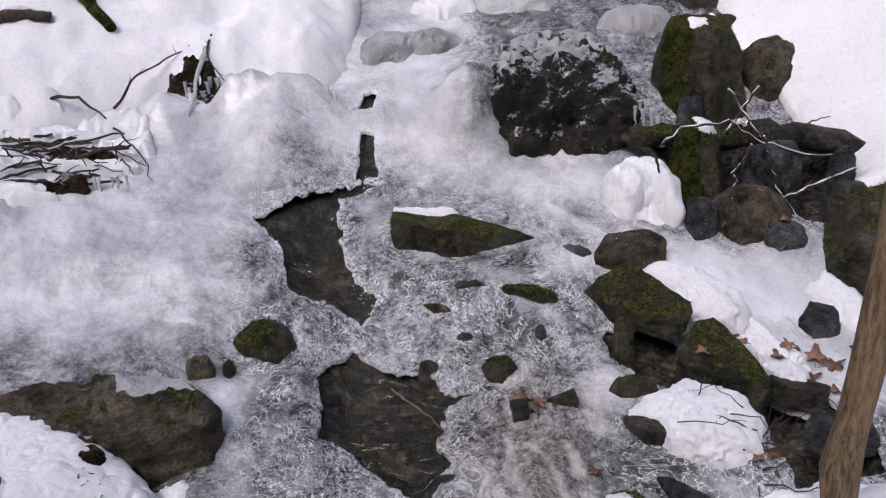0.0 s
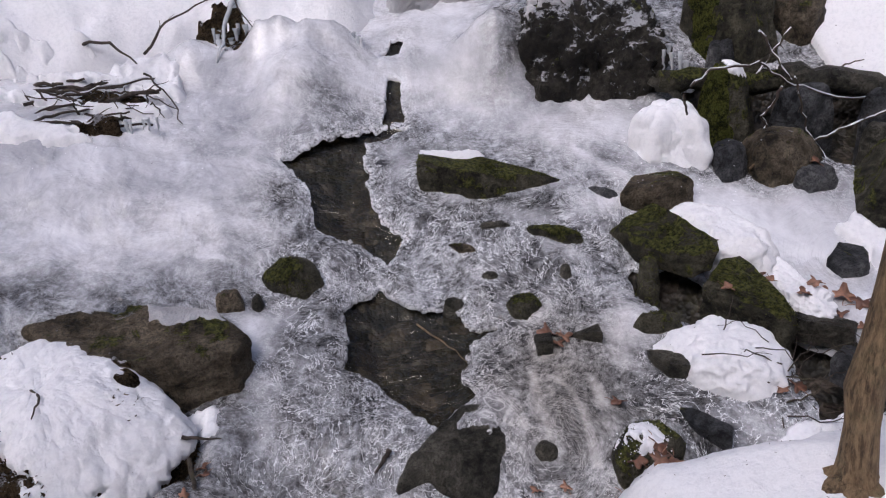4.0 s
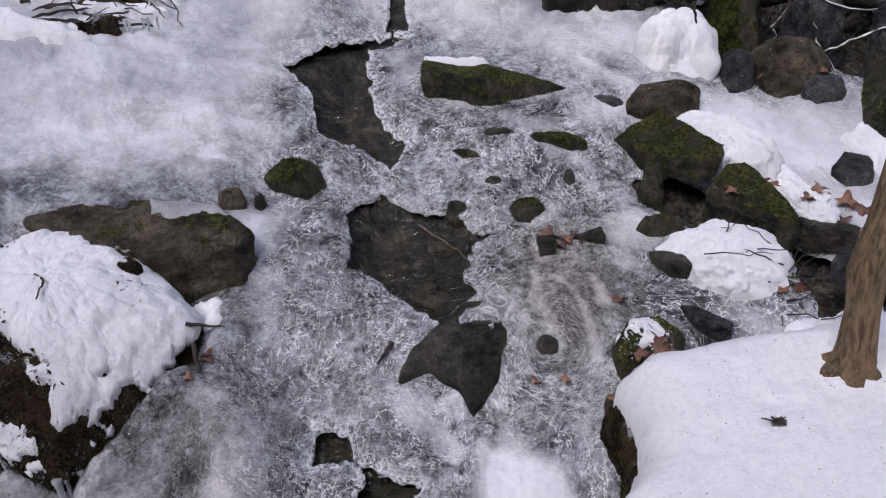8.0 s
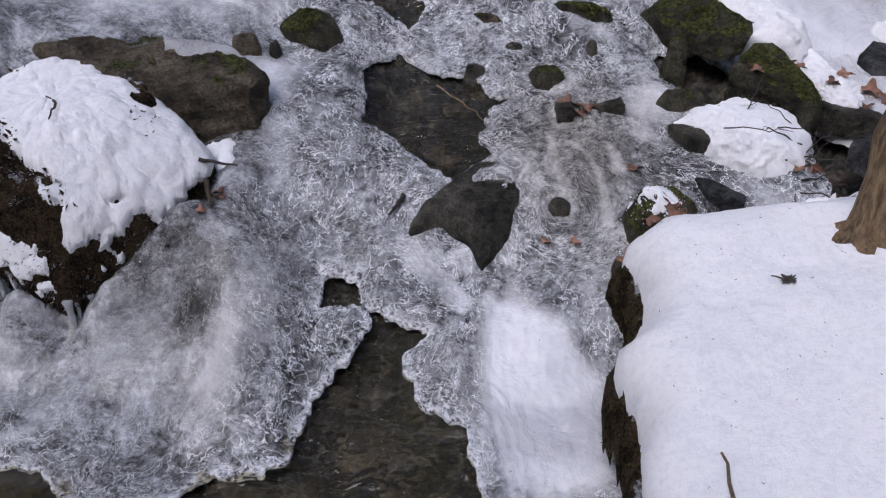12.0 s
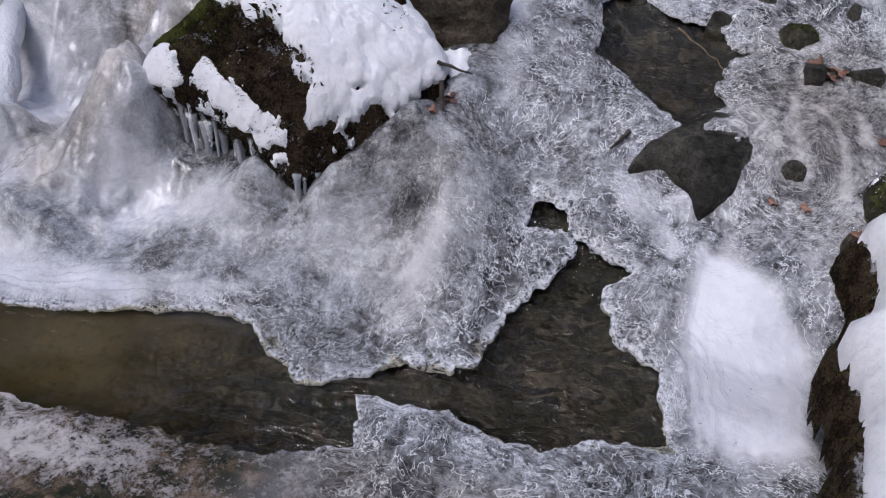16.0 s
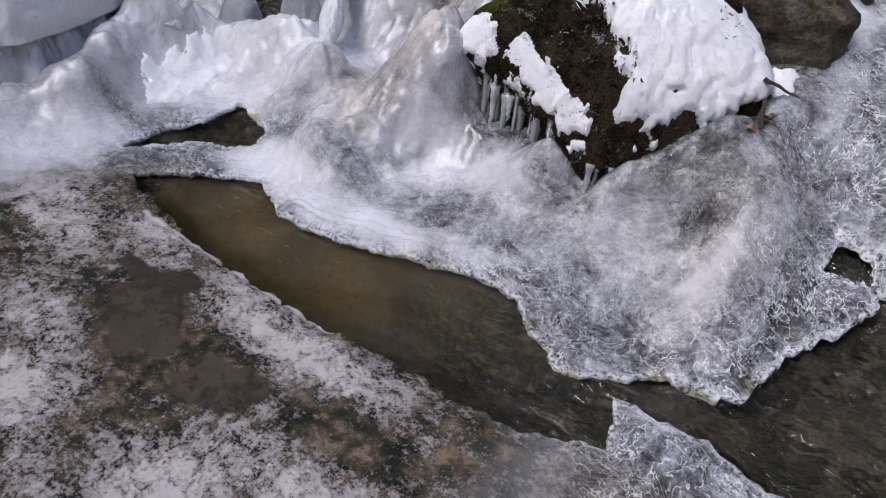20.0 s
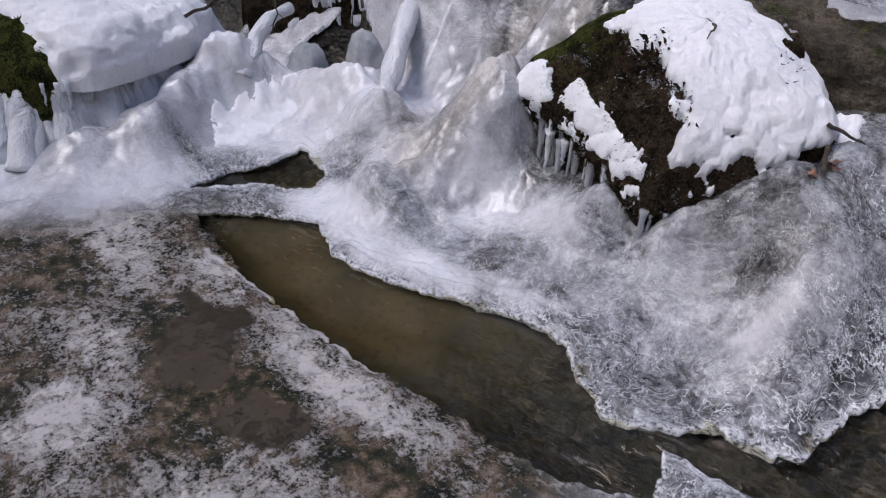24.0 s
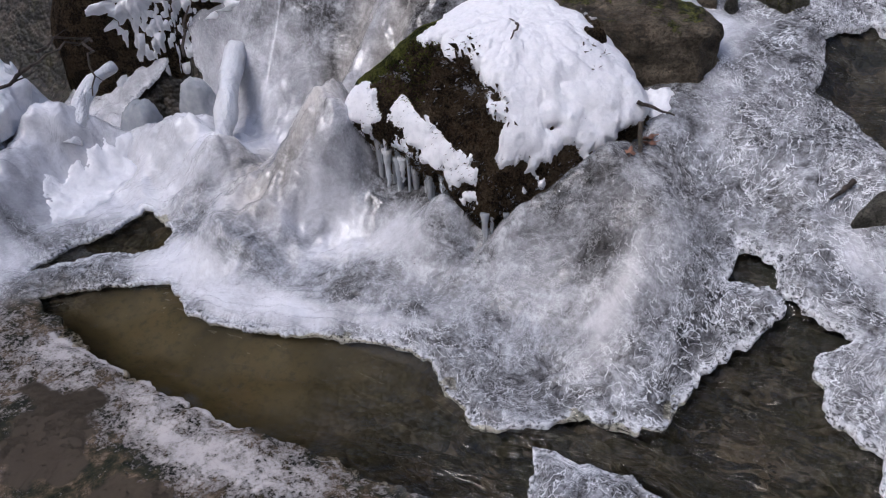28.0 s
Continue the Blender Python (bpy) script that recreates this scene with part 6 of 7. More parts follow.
laid_on("snow_drift", "snow", SNOW, "thin frost of snow on the mossy stone", "mossy stone with a frosted crown", [(0.25, 1.60), (0.27, 1.66), (0.34, 1.66), (0.36, 1.58), (0.30, 1.55)], 0.006, 15, up=0.1, ragged=0.03, cuts=2, holes=0.8)
laid_on("moss", "moss", MOSS, "green moss cushion on the boulder", "mossy boulder under thick snow beside the fall", [(-1.46, 1.50), (-1.43, 1.64), (-1.30, 1.80), (-1.22, 1.80), (-1.27, 1.66), (-1.28, 1.55), (-1.36, 1.48)], 0.014, 31, up=-0.1, ragged=0.03)
laid_on("moss", "moss", MOSS, "bright green moss on the tall boulder", "tall mossy boulder capped with a little snow", [(0.76, 2.88), (0.77, 2.96), (0.84, 2.97), (0.85, 2.88)], 0.012, 32, up=-0.3, ragged=0.02, cuts=2)
laid_on("ice_glaze", "ice", GREY_ICE, "milky ice flowing over the dark boulder", "large dark boulder under frozen cascades", [(0.02, 2.84), (0.14, 2.82), (0.24, 2.86), (0.44, 2.92), (0.66, 2.98), (0.66, 3.22), (0.05, 3.22)], 0.008, 41, up=0.25, ragged=0.06, cuts=1, holes=0.85)
laid_on("ice_glaze", "ice", GREY_ICE, "frost tongue over the brown slab", "flat brown slab of rock frozen into the stream edge", [(-0.93, 1.99), (-0.91, 1.90), (-0.88, 1.86), (-0.80, 1.855), (-0.70, 1.875), (-0.665, 1.90), (-0.72, 1.97), (-0.80, 2.02)], 0.003, 43, up=0.75, ragged=0.025, cuts=1, holes=0.3)
laid_on("snow_drift", "snow", SNOW, "thick snow on the rock behind the second fall", "dark rock wall behind the second fall", [(-2.5, 1.60), (-2.3, 1.62), (-2.1, 1.60), (-1.9, 1.55), (-1.75, 1.62), (-1.75, 1.85), (-1.9, 2.15), (-2.75, 2.2), (-2.8, 1.7)], 0.05, 20, up=0.05, ragged=0.06, cuts=2, soft=0.06)

# ---- icicles and frozen drips ----
GROUNDED = tree_of_solids()


def icicle(x, y, top, length, r, seed, mat=None, label="clear tapering icicle", group="icicles", sway=0.006):
    rnd = random.Random(seed)
    n = 8
    pts = [(x + rnd.uniform(-sway, sway) * (k / n), y + rnd.uniform(-sway, sway) * (k / n), top - length * k / n) for k in range(n + 1)]
    radii = [r * (1.15 - 1.0 * (k / n) ** 0.8) * (1 + rnd.uniform(-0.16, 0.16)) + 0.0012 for k in range(n + 1)]
    v, f = tube(pts, radii, 9, 0.08, seed)
    return thing("icicle", mesh_of("icicle", v, f, mat or CLEAR), label, "icicle", group)


rnd = random.Random(5)
for k in range(26):
    x = rnd.uniform(-1.36, -1.08)
    y = 1.447 - 0.30 * (x + 1.36) + rnd.uniform(-0.006, 0.022)
    top = 0.285 - 0.20 * (x + 1.36) + rnd.uniform(-0.025, 0.02)
    icicle(x, y, top, rnd.choice((1.0, 0.75, 0.45)) * (top - 0.10), rnd.choice((0.004, 0.006, 0.011)) * rnd.uniform(0.8, 1.2), 100 + k, rnd.choice((CLEAR, CLEAR, MILK)), "icicle hanging under the mossy boulder", "icicles under the boulder", 0.003)
for k, (x, y, top, n, r) in enumerate(((-0.985, 1.325, 0.21, 0.11, 0.008), (-0.972, 1.335, 0.20, 0.07, 0.004), (-0.945, 1.35, 0.21, 0.05, 0.005), (-0.91, 1.375, 0.23, 0.04, 0.004))):
    icicle(x, y, top, n, r, 130 + k, CLEAR, "icicle at the boulder's tip", "icicles under the boulder", 0.002)
for k in range(34):
    s = rnd.choice((rnd.uniform(0.0, 0.22), rnd.uniform(0.42, 0.75), rnd.uniform(0.75, 1.0)))
    x, y = -0.93 + 0.53 * s, 3.0 + 0.03 * math.sin(9 * s) + rnd.uniform(-0.03, 0.02)
    top = float(stream(x, 3.02)) + rnd.uniform(0.0, 0.07)
    icicle(x, y, top, rnd.uniform(0.05, 0.12), rnd.uniform(0.005, 0.013), 200 + k, rnd.choice((MILK, CLEAR)), "milky icicle hanging from the snowy ledge", "icicles along the ledge")
for k in range(7):
    icicle(-1.18 + 0.028 * k + rnd.uniform(-0.01, 0.01), 2.53, float(stream(-1.1, 2.545)) + 0.045, rnd.uniform(0.02, 0.07), rnd.uniform(0.003, 0.008), 240 + k, MILK, "short icicle under a fallen stick", "icicles under the stick")
EAVES = [(-2.66, 0.55), (-2.55, 0.60), (-2.47, 0.68), (-2.43, 0.78), (-2.41, 0.90), (-2.44, 1.02), (-2.50, 1.14), (-2.56, 1.26), (-2.60, 1.36)]
for k in range(56):
    s = (k + rnd.uniform(-0.35, 0.35)) / 55 * (len(EAVES) - 1)
    s = min(max(s, 0.0), len(EAVES) - 1.001)
    j0 = int(s)
    p, q = Vector(EAVES[j0]), Vector(EAVES[j0 + 1])
    at, way = p.lerp(q, s - j0), Vector(((q - p).y, -(q - p).x)).normalized()
    large = k % 7 == 4 or (s > 5.2 and k % 2)
    thick = 0.008 + 0.014 * rnd.random() + (0.024 if large else 0.0)
    high, lean, n = 0.225 + 0.010 * s + rnd.uniform(-0.03, 0.02), rnd.uniform(0.01, 0.05) + 1.5 * thick, 18
    inset = 0.035 + thick
    pts = [(at.x + way.x * (lean * (j / n) ** 1.5 - inset * (1 - j / n)), at.y + way.y * (lean * (j / n) ** 1.5 - inset * (1 - j / n)) + 0.012 * float(vnoise(j * 0.30, 7.7, 2.1 * k)), high - (high + 0.015) * j / n) for j in range(n + 1)]
    radii = [thick * (0.15 + 0.85 * min(1.0, 3.0 * j / n) ** 0.6 + 0.7 * max(0.0, j / n - 0.7)) * (0.75 + 0.5 * float(vnoise(j * 0.33, 5.3 * k))) for j in range(n + 1)]
    v, f = tube(pts, radii, 16, 0.0, 250 + k)
    thing("ice_column", mesh_of("ice_column", v, f, MILK), "smooth milky ice column under the mossy mound", "ice", "ice columns under the mound")
for k in range(8):
    icicle(-2.44 + rnd.uniform(-0.01, 0.02), 0.70 + 0.03 * k, 0.22, rnd.uniform(0.06, 0.13), rnd.uniform(0.004, 0.009), 260 + k, MILK, "icicle hanging from the mossy mound", "icicles under the mound")
for k in range(6):
    icicle(0.60 + 0.022 * k + rnd.uniform(-0.01, 0.01), 2.80 - 0.01 * (k % 2), 1.02 - 0.01 * k + rnd.uniform(-0.03, 0.02), rnd.uniform(0.06, 0.17), rnd.uniform(0.004, 0.010), 280 + k, CLEAR, "icicle beside the dark boulder", "icicles by the boulder")
for k, (line, r) in enumerate((([(-2.32, 1.25, 0.13), (-2.34, 1.30, 0.18), (-2.37, 1.35, 0.225), (-2.40, 1.43, 0.262), (-2.41, 1.52, 0.275)], 0.026), ([(-1.825, 1.335, 0.09), (-1.85, 1.38, 0.15), (-1.89, 1.46, 0.21), (-1.96, 1.57, 0.28), (-2.04, 1.70, 0.33)], 0.030))):
    pts = [Vector(line[min(int(s * 4), 3)]).lerp(Vector(line[min(int(s * 4), 3) + 1]), s * 4 - min(int(s * 4), 3)) for s in [q / 16 for q in range(17)]]
    radii = [r * (1.2 - 0.022 * j) * (0.7 + 0.6 * float(vnoise(j * 0.45, 3.1 * k))) for j in range(17)]
    v, f = tube(pts, radii, 18, 0.06, 290 + k)
    thing("icy_branch", mesh_of("icy_branch", v, f, MILK), "broken branch thickly coated with white ice", "branch", "ice-coated branches")

# ---- the leaning sapling ----
tree = tagged(new("tree"), "young tree with pale brown bark, trunk flaring in snow", "tree")
tree.location = (0.64, 1.34, 0.36)


def limb(name, parent, pts, radii, mat, seed, sides=14, label=""):
    v, f = tube(pts, radii, sides, 0.05, seed)
    return part(name, mesh_of(name, v, f, mat), parent, label)


trunk_line = [(0, 0, -0.08), (0, 0, 0.0), (0.004, 0.0, 0.03), (0.005, 0.003, 0.08), (0.006, 0.006, 0.16), (0.002, 0.01, 0.24), (0.015, 0.012, 0.33), (0.029, 0.012, 0.45), (0.042, 0.015, 0.62), (0.058, 0.02, 0.85), (0.075, 0.02, 1.2), (0.09, 0.04, 1.7), (0.11, 0.05, 2.3), (0.13, 0.06, 3.0)]
trunk_r = [0.060, 0.054, 0.042, 0.035, 0.030, 0.035, 0.028, 0.028, 0.027, 0.026, 0.024, 0.020, 0.015, 0.006]
limb("trunk", tree, trunk_line, trunk_r, BARK, 301, 22)
for k, (a, length) in enumerate(((3.4, 0.095), (2.5, 0.07), (4.4, 0.075), (0.2, 0.07), (5.4, 0.07))):
    c, s = math.cos(a), math.sin(a)
    limb("root", tree, [(0.02 * c, 0.02 * s, 0.035), (0.05 * c, 0.05 * s, 0.018), (length * 0.75 * c, length * 0.75 * s, 0.006), (length * c, length * s, -0.02)], [0.026, 0.022, 0.014, 0.006], BARK, 310 + k, 10)
for k in range(9):
    h = 1.5 + 0.16 * k
    a = 2.4 * k
    base = Vector((0.085 + 0.035 * k / 9, 0.03, h))
    tip = base + Vector((math.cos(a), math.sin(a), 0.9)) * (0.55 - 0.03 * k)
    limb("branch", tree, wander(base, tip, 6, 0.02, 320 + k), [0.010 - 0.0013 * j for j in range(7)], BARK, 330 + k, 8)


# ---- fallen wood and twigs ----
def twig(label, pts, r, seed, mat=TWIG, name="twig", category="twig", group="", frosted=False, taper=0.7, shoots=0):
    line = []
    for a, b in zip(pts[:-1], pts[1:]):
        line += wander(a, b, 4, 0.12 * (Vector(a) - Vector(b)).length * 0.6, seed + len(line))[:-1]
    line.append(Vector(pts[-1]))
    radii = [r * (1 - taper * k / len(line)) for k in range(len(line))]
    v, f = tube(line, radii, 9 if r > 0.01 else 7, 0.12, seed)
    root = thing(name, mesh_of(name, v, f, mat), label, category, group)
    if frosted:
        v, f = tube([p + Vector((0, 0, 0.6 * r)) for p in line], [q * (0.25 + 0.5 * abs(float(vnoise(j * 1.3, seed)))) + 0.0006 for j, q in enumerate(radii)], 8, 0.6, seed + 1)
        part("rime", mesh_of("rime", v, f, MILK), root, "white rime along the top")
    r0 = random.Random(seed + 3)
    for k in range(shoots):
        j = r0.randrange(2, len(line) - 1)
        way = (line[j] - line[j - 1]).normalized() + Vector((r0.uniform(-1, 1), r0.uniform(-1, 1), r0.uniform(-0.1, 0.9)))
        size = r0.uniform(0.35, 0.9) * 10 * r
        v, f = tube(wander(line[j], line[j] + way * size, 4, 0.1 * size, seed + 5 + k), [0.55 * radii[j] * (1 - 0.2 * q) for q in range(5)], 6, 0.1, seed + k)
        part("shoot", mesh_of("shoot", v, f, mat), root)
    return root


twig("long bare twig lying on the snow ledge", [(-1.14, 2.85, 1.12), (-1.08, 2.95, 1.21), (-1.00, 3.06, 1.25), (-0.90, 3.17, 1.30)], 0.005, 401, shoots=3)
twig("forked bare twig in the snow", [(-0.85, 3.16, 1.31), (-0.85, 3.06, 1.26), (-0.77, 2.93, 1.17)], 0.005, 402, shoots=3)
twig("ice-coated twig bent over the ledge", [(-0.86, 3.10, 1.27), (-0.88, 3.01, 1.20), (-0.91, 2.90, 1.06)], 0.012, 403, CLEAR)
twig("brown twig half under snow", [(-1.38, 2.86, 1.17), (-1.24, 2.83, 1.17), (-1.14, 2.77, 1.10)], 0.007, 404)
twig("thin twig frozen to the ice", [(-1.14, 2.81, 1.06), (-1.04, 2.69, 1.02), (-0.96, 2.60, 0.91)], 0.004, 405)
twig("fallen stick under snow", [(-1.42, 2.50, 0.99), (-1.28, 2.50, 0.975), (-1.18, 2.51, 0.955), (-1.05, 2.57, 0.93)], 0.009, 406, frosted=True)
twig("fallen stick under snow", [(-1.45, 2.57, 1.03), (-1.31, 2.67, 1.03), (-1.21, 2.76, 1.035), (-1.05, 2.83, 1.03)], 0.007, 407, frosted=True)
twig("thin fallen stick under the snow", [(-1.42, 2.55, 1.0), (-1.27, 2.62, 1.01), (-1.12, 2.70, 1.0)], 0.005, 408)
for k in range(9):
    x, y = -1.42 + 0.045 * k, 2.58 + 0.02 * (k % 3)
    z = top_of(GROUNDED, x, y)
    twig("dead stalk in the snow", [(x, y, z), (x + rnd.uniform(-0.05, 0.05), y + rnd.uniform(-0.03, 0.06), z + rnd.uniform(0.03, 0.07)), (x + rnd.uniform(0.02, 0.12), y + rnd.uniform(-0.06, 0.03), z + rnd.uniform(0.0, 0.03))], 0.004, 410 + k, group="dead stalks", shoots=2)
for k in range(16):
    x, y = rnd.uniform(-1.5, -1.12), rnd.uniform(2.55, 2.76)
    z, a, n = top_of(GROUNDED, x, y), rnd.uniform(-0.5, 0.7), rnd.uniform(0.05, 0.12)
    twig("dark broken stick lying in the snow", [(x - n * math.cos(a), y - n * math.sin(a), z + rnd.uniform(0.0, 0.015)), (x, y, z + 0.012), (x + n * math.cos(a), y + n * math.sin(a), z + rnd.uniform(0.0, 0.02))], rnd.uniform(0.004, 0.008), 640 + 3 * k, group="fallen sticks", shoots=1, taper=0.4)
twig("mossy broken stump in the snow", [(x, y, top_of(GROUNDED, x, y) + 0.02) for x, y in ((-1.40, 3.36), (-1.30, 3.24), (-1.20, 3.13))], 0.030, 420, MOSS, "stump", "wood", taper=0.4)
twig("dark fallen log end in the snow", [(x, y, top_of(GROUNDED, x, y) + 0.012) for x, y in ((-1.68, 3.10), (-1.49, 3.10), (-1.40, 3.12))], 0.024, 421, name="log", category="log", frosted=True, taper=0.2)
twig("dark wet fallen log", [(0.60, 2.74, 0.90), (0.85, 2.72, 0.88), (1.14, 2.71, 0.84)], 0.040, 422, ROCK_MOSS, "log", "log", taper=0.2)
twig("dark fallen log under the snow slope", [(1.00, 2.72, 0.88), (1.18, 2.69, 0.86), (1.36, 2.66, 0.80)], 0.046, 423, ROCK_WET, "log", "log", taper=0.15)
twig("broken dark stick by the snowy stone", [(0.58, 2.76, 0.90), (0.64, 2.72, 0.87), (0.70, 2.66, 0.80)], 0.016, 424, ROCK_WET, "stick", "stick", taper=0.3)
for k, (pts, r) in enumerate((
        ([(0.67, 2.60, 0.90), (0.73, 2.60, 0.95), (0.88, 2.60, 0.96), (0.97, 2.60, 0.89), (1.07, 2.60, 0.85), (1.30, 2.60, 0.80)], 0.006),
        ([(0.95, 2.58, 0.88), (0.92, 2.58, 0.82), (0.89, 2.58, 0.79), (0.91, 2.58, 0.76), (0.88, 2.58, 0.72)], 0.007),
        ([(0.96, 2.52, 0.92), (0.99, 2.52, 0.83), (1.01, 2.52, 0.75), (1.06, 2.50, 0.68), (1.07, 2.46, 0.63)], 0.005),
        ([(1.03, 2.50, 0.72), (1.10, 2.50, 0.75), (1.19, 2.50, 0.78), (1.25, 2.50, 0.80)], 0.007),
        ([(0.91, 2.70, 1.04), (0.97, 2.68, 0.95), (1.01, 2.66, 0.88)], 0.006), ([(1.01, 2.70, 1.04), (0.95, 2.70, 0.95), (0.91, 2.70, 0.90)], 0.006))):
    twig("bare branch coated with rime", pts, 0.75 * r, 430 + 7 * k, group="rimed branches", frosted=True, name="branch", category="branch", taper=0.5, shoots=4)
twig("thin dark twig sticking from the snow", [(1.18, 2.75, 0.88), (1.22, 2.75, 0.90), (1.28, 2.75, 0.91)], 0.004, 480)
twig("thin pale twig over a brown stone", [(0.80, 2.40, 0.68), (0.86, 2.42, 0.72), (0.94, 2.44, 0.74)], 0.004, 481, BARK)
twig("short dark twig in heaped snow", [(0.62, 2.50, 0.90), (0.63, 2.50, 0.85), (0.64, 2.49, 0.77)], 0.005, 482)
twig("thin pale twig lying in the open water", [(-0.22, 2.00, 0.445), (-0.15, 1.93, 0.425), (-0.09, 1.86, 0.40)], 0.003, 483, BARK)
for k in range(34):
    x, y = rnd.uniform(0.62, 0.94), rnd.uniform(1.64, 1.84)
    z = top_of(GROUNDED, x, y)
    a, n = rnd.uniform(0, 6.28), rnd.uniform(0.05, 0.13)
    twig("thin dead twig in the leaf litter", [(x, y, z + 0.005), (x + n * math.cos(a), y + n * math.sin(a), z + rnd.uniform(0.01, 0.05)), (x + 1.8 * n * math.cos(a + 0.3), y + 1.8 * n * math.sin(a + 0.3), z + rnd.uniform(0.0, 0.05))], rnd.uniform(0.0012, 0.0028), 500 + 3 * k, group="litter twigs", shoots=2)
for k, pts in enumerate(([(0.48, 1.77, 0.43), (0.56, 1.74, 0.44), (0.64, 1.75, 0.43)], [(0.62, 1.80, 0.42), (0.67, 1.75, 0.44), (0.69, 1.69, 0.40)], [(0.50, 1.51, 0.29), (0.57, 1.52, 0.33), (0.62, 1.52, 0.33)],
                         [(0.56, 1.51, 0.32), (0.58, 1.50, 0.34), (0.61, 1.48, 0.34)], [(0.56, 1.86, 0.44), (0.57, 1.85, 0.50), (0.575, 1.85, 0.54)])):
    twig("thin bare twig poking from the snow", pts, 0.0018, 580 + 5 * k, group="snow twigs", shoots=2)
z = top_of(GROUNDED, -1.05, 1.56)
twig("small curved dark twig on the snow", [(-1.06, 1.60, z + 0.02), (-1.02, 1.56, z + 0.025), (-1.01, 1.50, z + 0.012)], 0.004, 610)
twig("broken brown stick at the boulder's end", [(-0.74, 1.58, 0.425), (-0.70, 1.585, 0.415), (-0.66, 1.60, 0.40)], 0.005, 611, TWIG)
twig("wet brown root frozen into the fall", [(-0.715, 1.535, 0.40), (-0.70, 1.50, 0.36), (-0.69, 1.46, 0.325)], 0.006, 614, TWIG, "root", "root", taper=0.3)
twig("dark chip frozen in the ice", [(-0.285, 1.645, 0.305), (-0.30, 1.62, 0.29), (-0.32, 1.60, 0.275)], 0.007, 612)
z = top_of(GROUNDED, 0.24, 0.70)
twig("reddish brown stem standing in the snow bank", [(0.24, 0.66, z - 0.02), (0.245, 0.74, z + 0.03), (0.245, 0.83, z + 0.05)], 0.005, 613, BARK)
for k, pts in enumerate(([(-2.20, 1.00, 0.40), (-2.16, 1.11, 0.45), (-2.20, 1.22, 0.45), (-2.45, 1.46, 0.36)], [(-2.22, 1.17, 0.46), (-2.36, 1.42, 0.40)], [(-2.07, 1.52, 0.36), (-2.19, 1.66, 0.42), (-2.31, 1.82, 0.46)], [(-2.45, 1.50, 0.36), (-2.24, 1.33, 0.40), (-2.2, 1.28, 0.30)])):
    twig("bare twig arching over the hollow", pts, 0.005, 620 + 5 * k, group="arching twigs", shoots=3)


# ---- dead leaves ----
def leaf_mesh(seed, size, lobes=5):
    r = random.Random(seed)
    n = 26
    rim = []
    for k in range(n):
        a = 2 * math.pi * k / n
        s = size * (0.62 + 0.22 * math.cos(lobes * a + 0.4) + r.uniform(-0.06, 0.06)) * (1 - 0.25 * abs(math.sin(a)))
        rim.append((s * math.cos(a), s * math.sin(a), 0.22 * size * math.cos(2 * a + seed) + r.uniform(-0.05, 0.05) * size))
    verts = [(0, 0, 0.0)] + rim + [(x, y, z - 0.0012) for x, y, z in [(0, 0, 0.0)] + rim]
    faces = []
    for k in range(n):
        a, b = 1 + k, 1 + (k + 1) % n
        faces += [(0, a, b), (n + 1, n + 1 + b, n + 1 + a), (a, n + 1 + a, n + 1 + b, b)]
    return mesh_of("leaf", verts, faces, LEAF)


def leaf(x, y, size, seed, label="curled brown dead leaf", lift=0.006):
    size = 0.72 * size
    me = leaf_mesh(seed, size)
    ob = thing("leaf", me, label, "leaf", "dead leaves")
    r = random.Random(seed)
    ob.matrix_world = pose(x, y, top_of(GROUNDED, x, y) + lift + 0.1 * size, r.uniform(-22, 22), r.uniform(-22, 22), r.uniform(0, 360))
    v, f = tube([(-size * 0.5, 0, 0), (-size * 0.85, 0.1 * size, 0.1 * size), (-size * 1.15, 0.1 * size, 0.12 * size)], [0.0012, 0.0010, 0.0008], 5)
    part("stem", mesh_of("stem", v, f, LEAF), ob)
    return ob


for k, (x, y, s) in enumerate(((0.87, 2.03, 0.05), (0.84, 1.99, 0.05), (0.80, 1.96, 0.045), (0.70, 2.03, 0.045), (0.72, 1.99, 0.04), (0.985, 2.375, 0.04), (0.15, 1.91, 0.045), (0.28, 1.56, 0.05), (0.33, 1.57, 0.05),
                                (0.30, 1.52, 0.045), (0.25, 1.53, 0.04), (0.05, 1.55, 0.025), (0.89, 1.94, 0.045), (0.93, 1.90, 0.04), (0.70, 1.74, 0.05), (0.66, 1.72, 0.04), (0.90, 1.82, 0.05), (1.03, 2.02, 0.02),
                                (0.26, 1.505, 0.06), (0.31, 1.475, 0.055), (0.22, 1.47, 0.05), (0.35, 1.50, 0.05), (0.12, 1.555, 0.03), (0.92, 2.0, 0.07), (0.955, 1.97, 0.06), (0.13, 1.945, 0.06), (0.17, 1.93, 0.05), (-0.70, 1.555, 0.03), (-0.69, 1.53, 0.03), (-0.71, 1.46, 0.03), (0.27, 1.72, 0.04), (0.60, 1.96, 0.035), (0.80, 1.72, 0.05), (0.76, 1.80, 0.045))):
    leaf(x, y, s, 700 + k, "reddish brown dead leaf frozen in place" if k % 2 else "curled brown dead leaf")
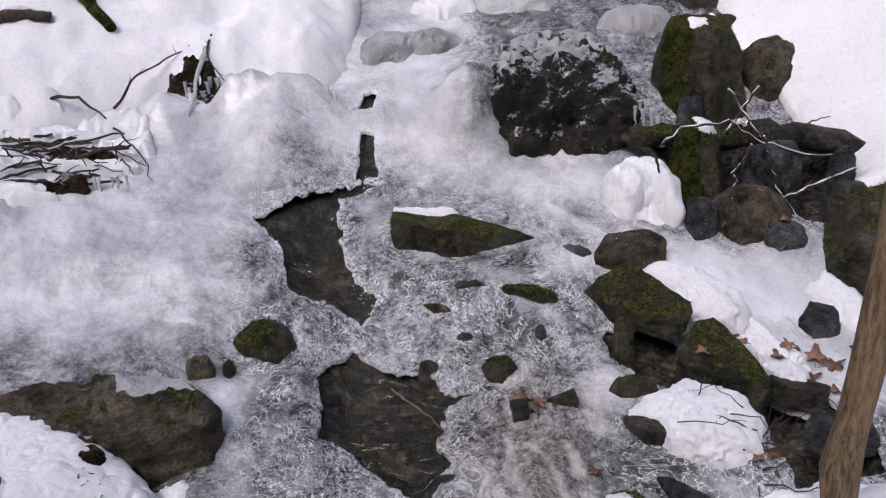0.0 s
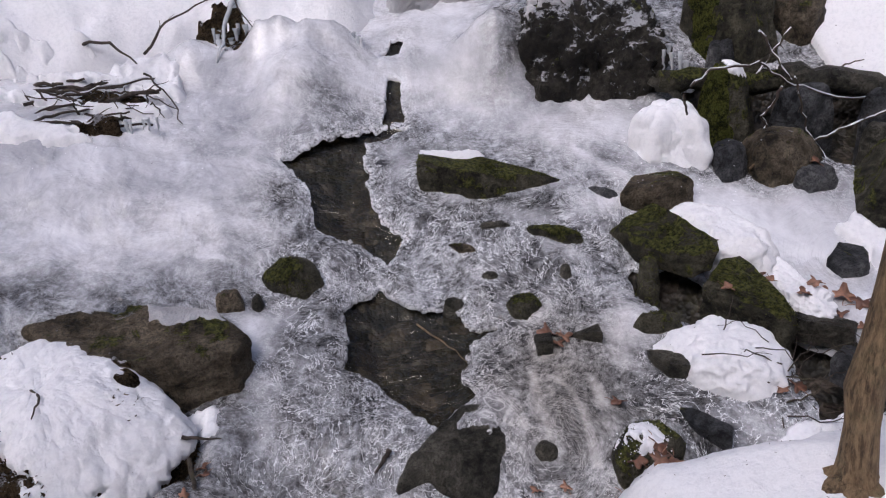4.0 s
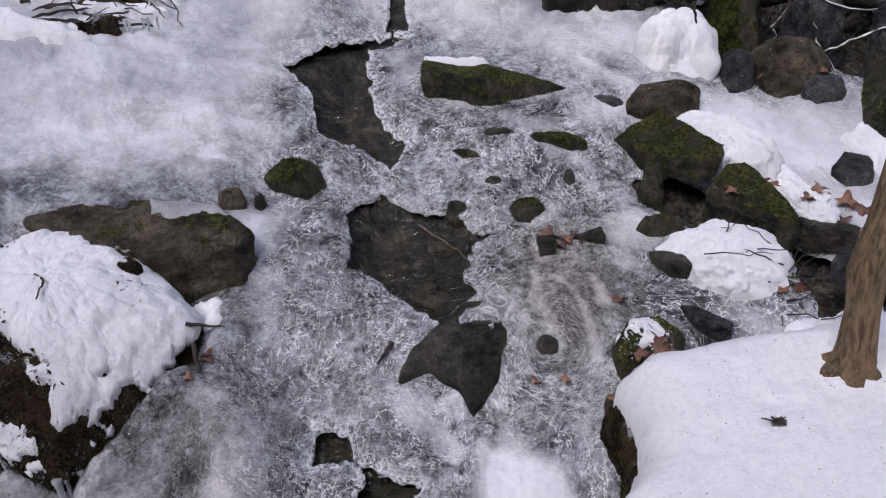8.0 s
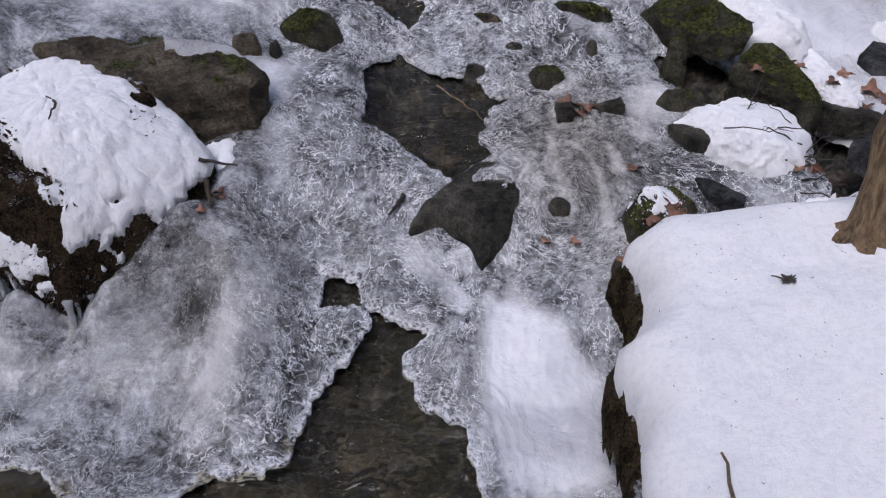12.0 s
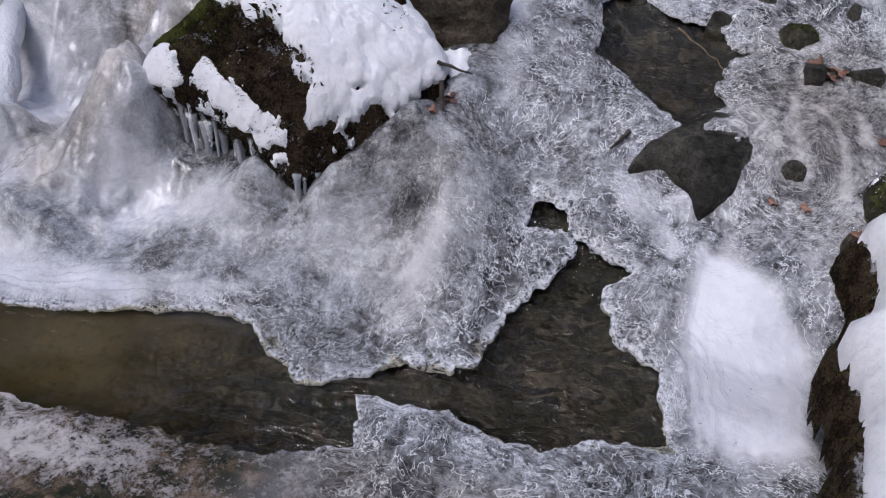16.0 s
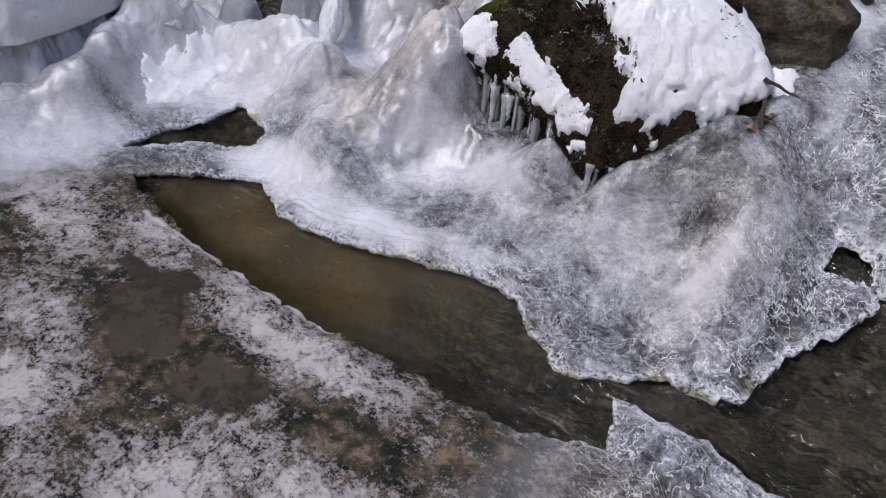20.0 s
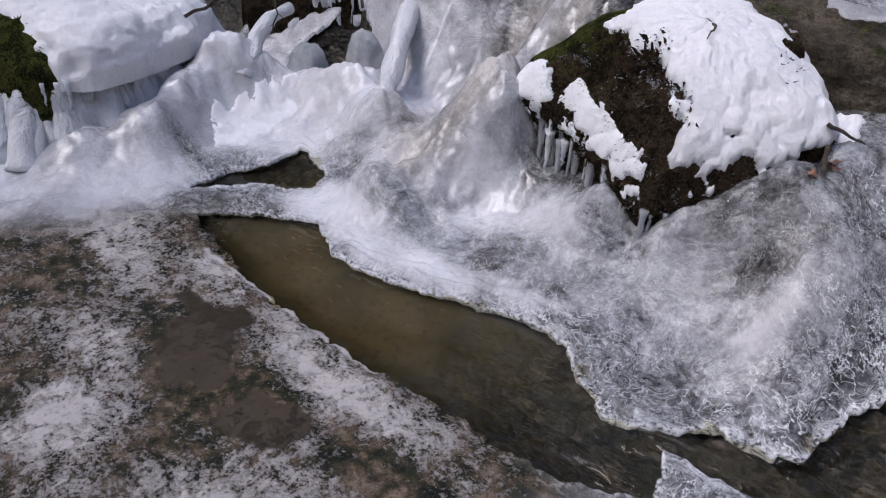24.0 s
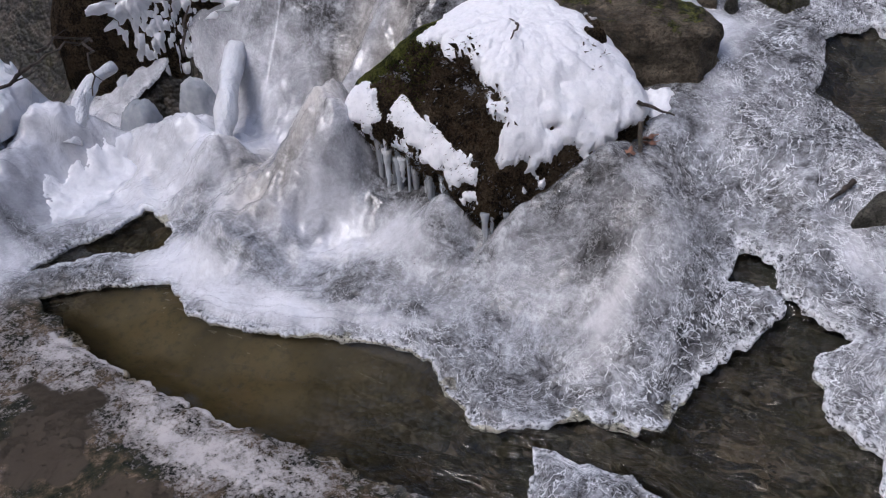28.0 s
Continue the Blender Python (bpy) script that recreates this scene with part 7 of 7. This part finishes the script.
# a seed head and specks on the snow bank
z = top_of(GROUNDED, 0.455, 1.205)
seedhead = tagged(new("seed_head"), "small dark brown seed head on the snow", "seed")
seedhead.location = (0.455, 1.205, z + 0.006)
for k in range(14):
    a = 2.4 * k
    v, f = tube([(0, 0, 0), (0.006 * math.cos(a), 0.006 * math.sin(a), 0.004), (0.015 * math.cos(a), 0.013 * math.sin(a), 0.006 * math.sin(3 * a) + 0.004)], [0.0035, 0.003, 0.0006], 5)
    part("bract", mesh_of("bract", v, f, TWIG), seedhead)
v, f = tube([(0, 0, 0), (-0.02, 0.006, 0.004), (-0.028, 0.01, 0.003)], [0.002, 0.0016, 0.001], 6)
part("stalk", mesh_of("stalk", v, f, TWIG), seedhead)
needle_verts, needle_faces = [], []
for k in range(520):
    x, y = rnd.uniform(0.2, 1.2), rnd.uniform(0.3, 1.5)
    if k % 3 == 1:
        x, y = rnd.uniform(1.1, 1.9), rnd.uniform(2.3, 3.4)
    if k % 3 == 0:
        x, y = rnd.uniform(-1.3, 0.6), rnd.uniform(1.0, 2.6)
    z, a, n = top_of(GROUNDED, x, y) + 0.002, rnd.uniform(0, 3.14), rnd.uniform(0.0009, 0.0026)
    v, f = tube([(x - n * math.cos(a), y - n * math.sin(a), z), (x + n * math.cos(a), y + n * math.sin(a), z + 0.001)], [0.0006, 0.0004], 4)
    needle_faces += [tuple(i + len(needle_verts) for i in q) for q in f]
    needle_verts += v
thing("needles", mesh_of("needles", needle_verts, needle_faces, TWIG), "scattered dark needles and bark specks on snow", "needles", kind="stuff")
crumb_verts, crumb_faces = [], []
PATCHES = ((-1.02, 1.46, 0.16, 0.05), (0.58, 2.52, 0.2, 0.16), (-1.25, 2.62, 0.3, 0.2), (0.30, 1.6, 0.06, 0.05), (0.72, 1.6, 0.2, 0.08))
for k in range(900):
    cx, cy, rx, ry = PATCHES[k % len(PATCHES)]
    x, y = cx + rx * rnd.gauss(0, 0.55), cy + ry * rnd.gauss(0, 0.55)
    z, r = top_of(GROUNDED, x, y), rnd.uniform(0.0006, 0.0024)
    ring = [(x + r * math.cos(a) * rnd.uniform(0.7, 1.3), y + r * math.sin(a) * rnd.uniform(0.7, 1.3), z + 0.2 * r) for a in (0, 1.26, 2.51, 3.77, 5.03)]
    n = len(crumb_verts)
    crumb_verts += ring + [(x, y, z + r * rnd.uniform(0.8, 1.4)), (x, y, z - r)]
    for j in range(5):
        crumb_faces += [(n + j, n + (j + 1) % 5, n + 5), (n + (j + 1) % 5, n + j, n + 6)]
thing("snow_crumbs", mesh_of("snow_crumbs", crumb_verts, crumb_faces, SNOW), "loose crumbs of snow on rock and ice", "snow", kind="stuff")
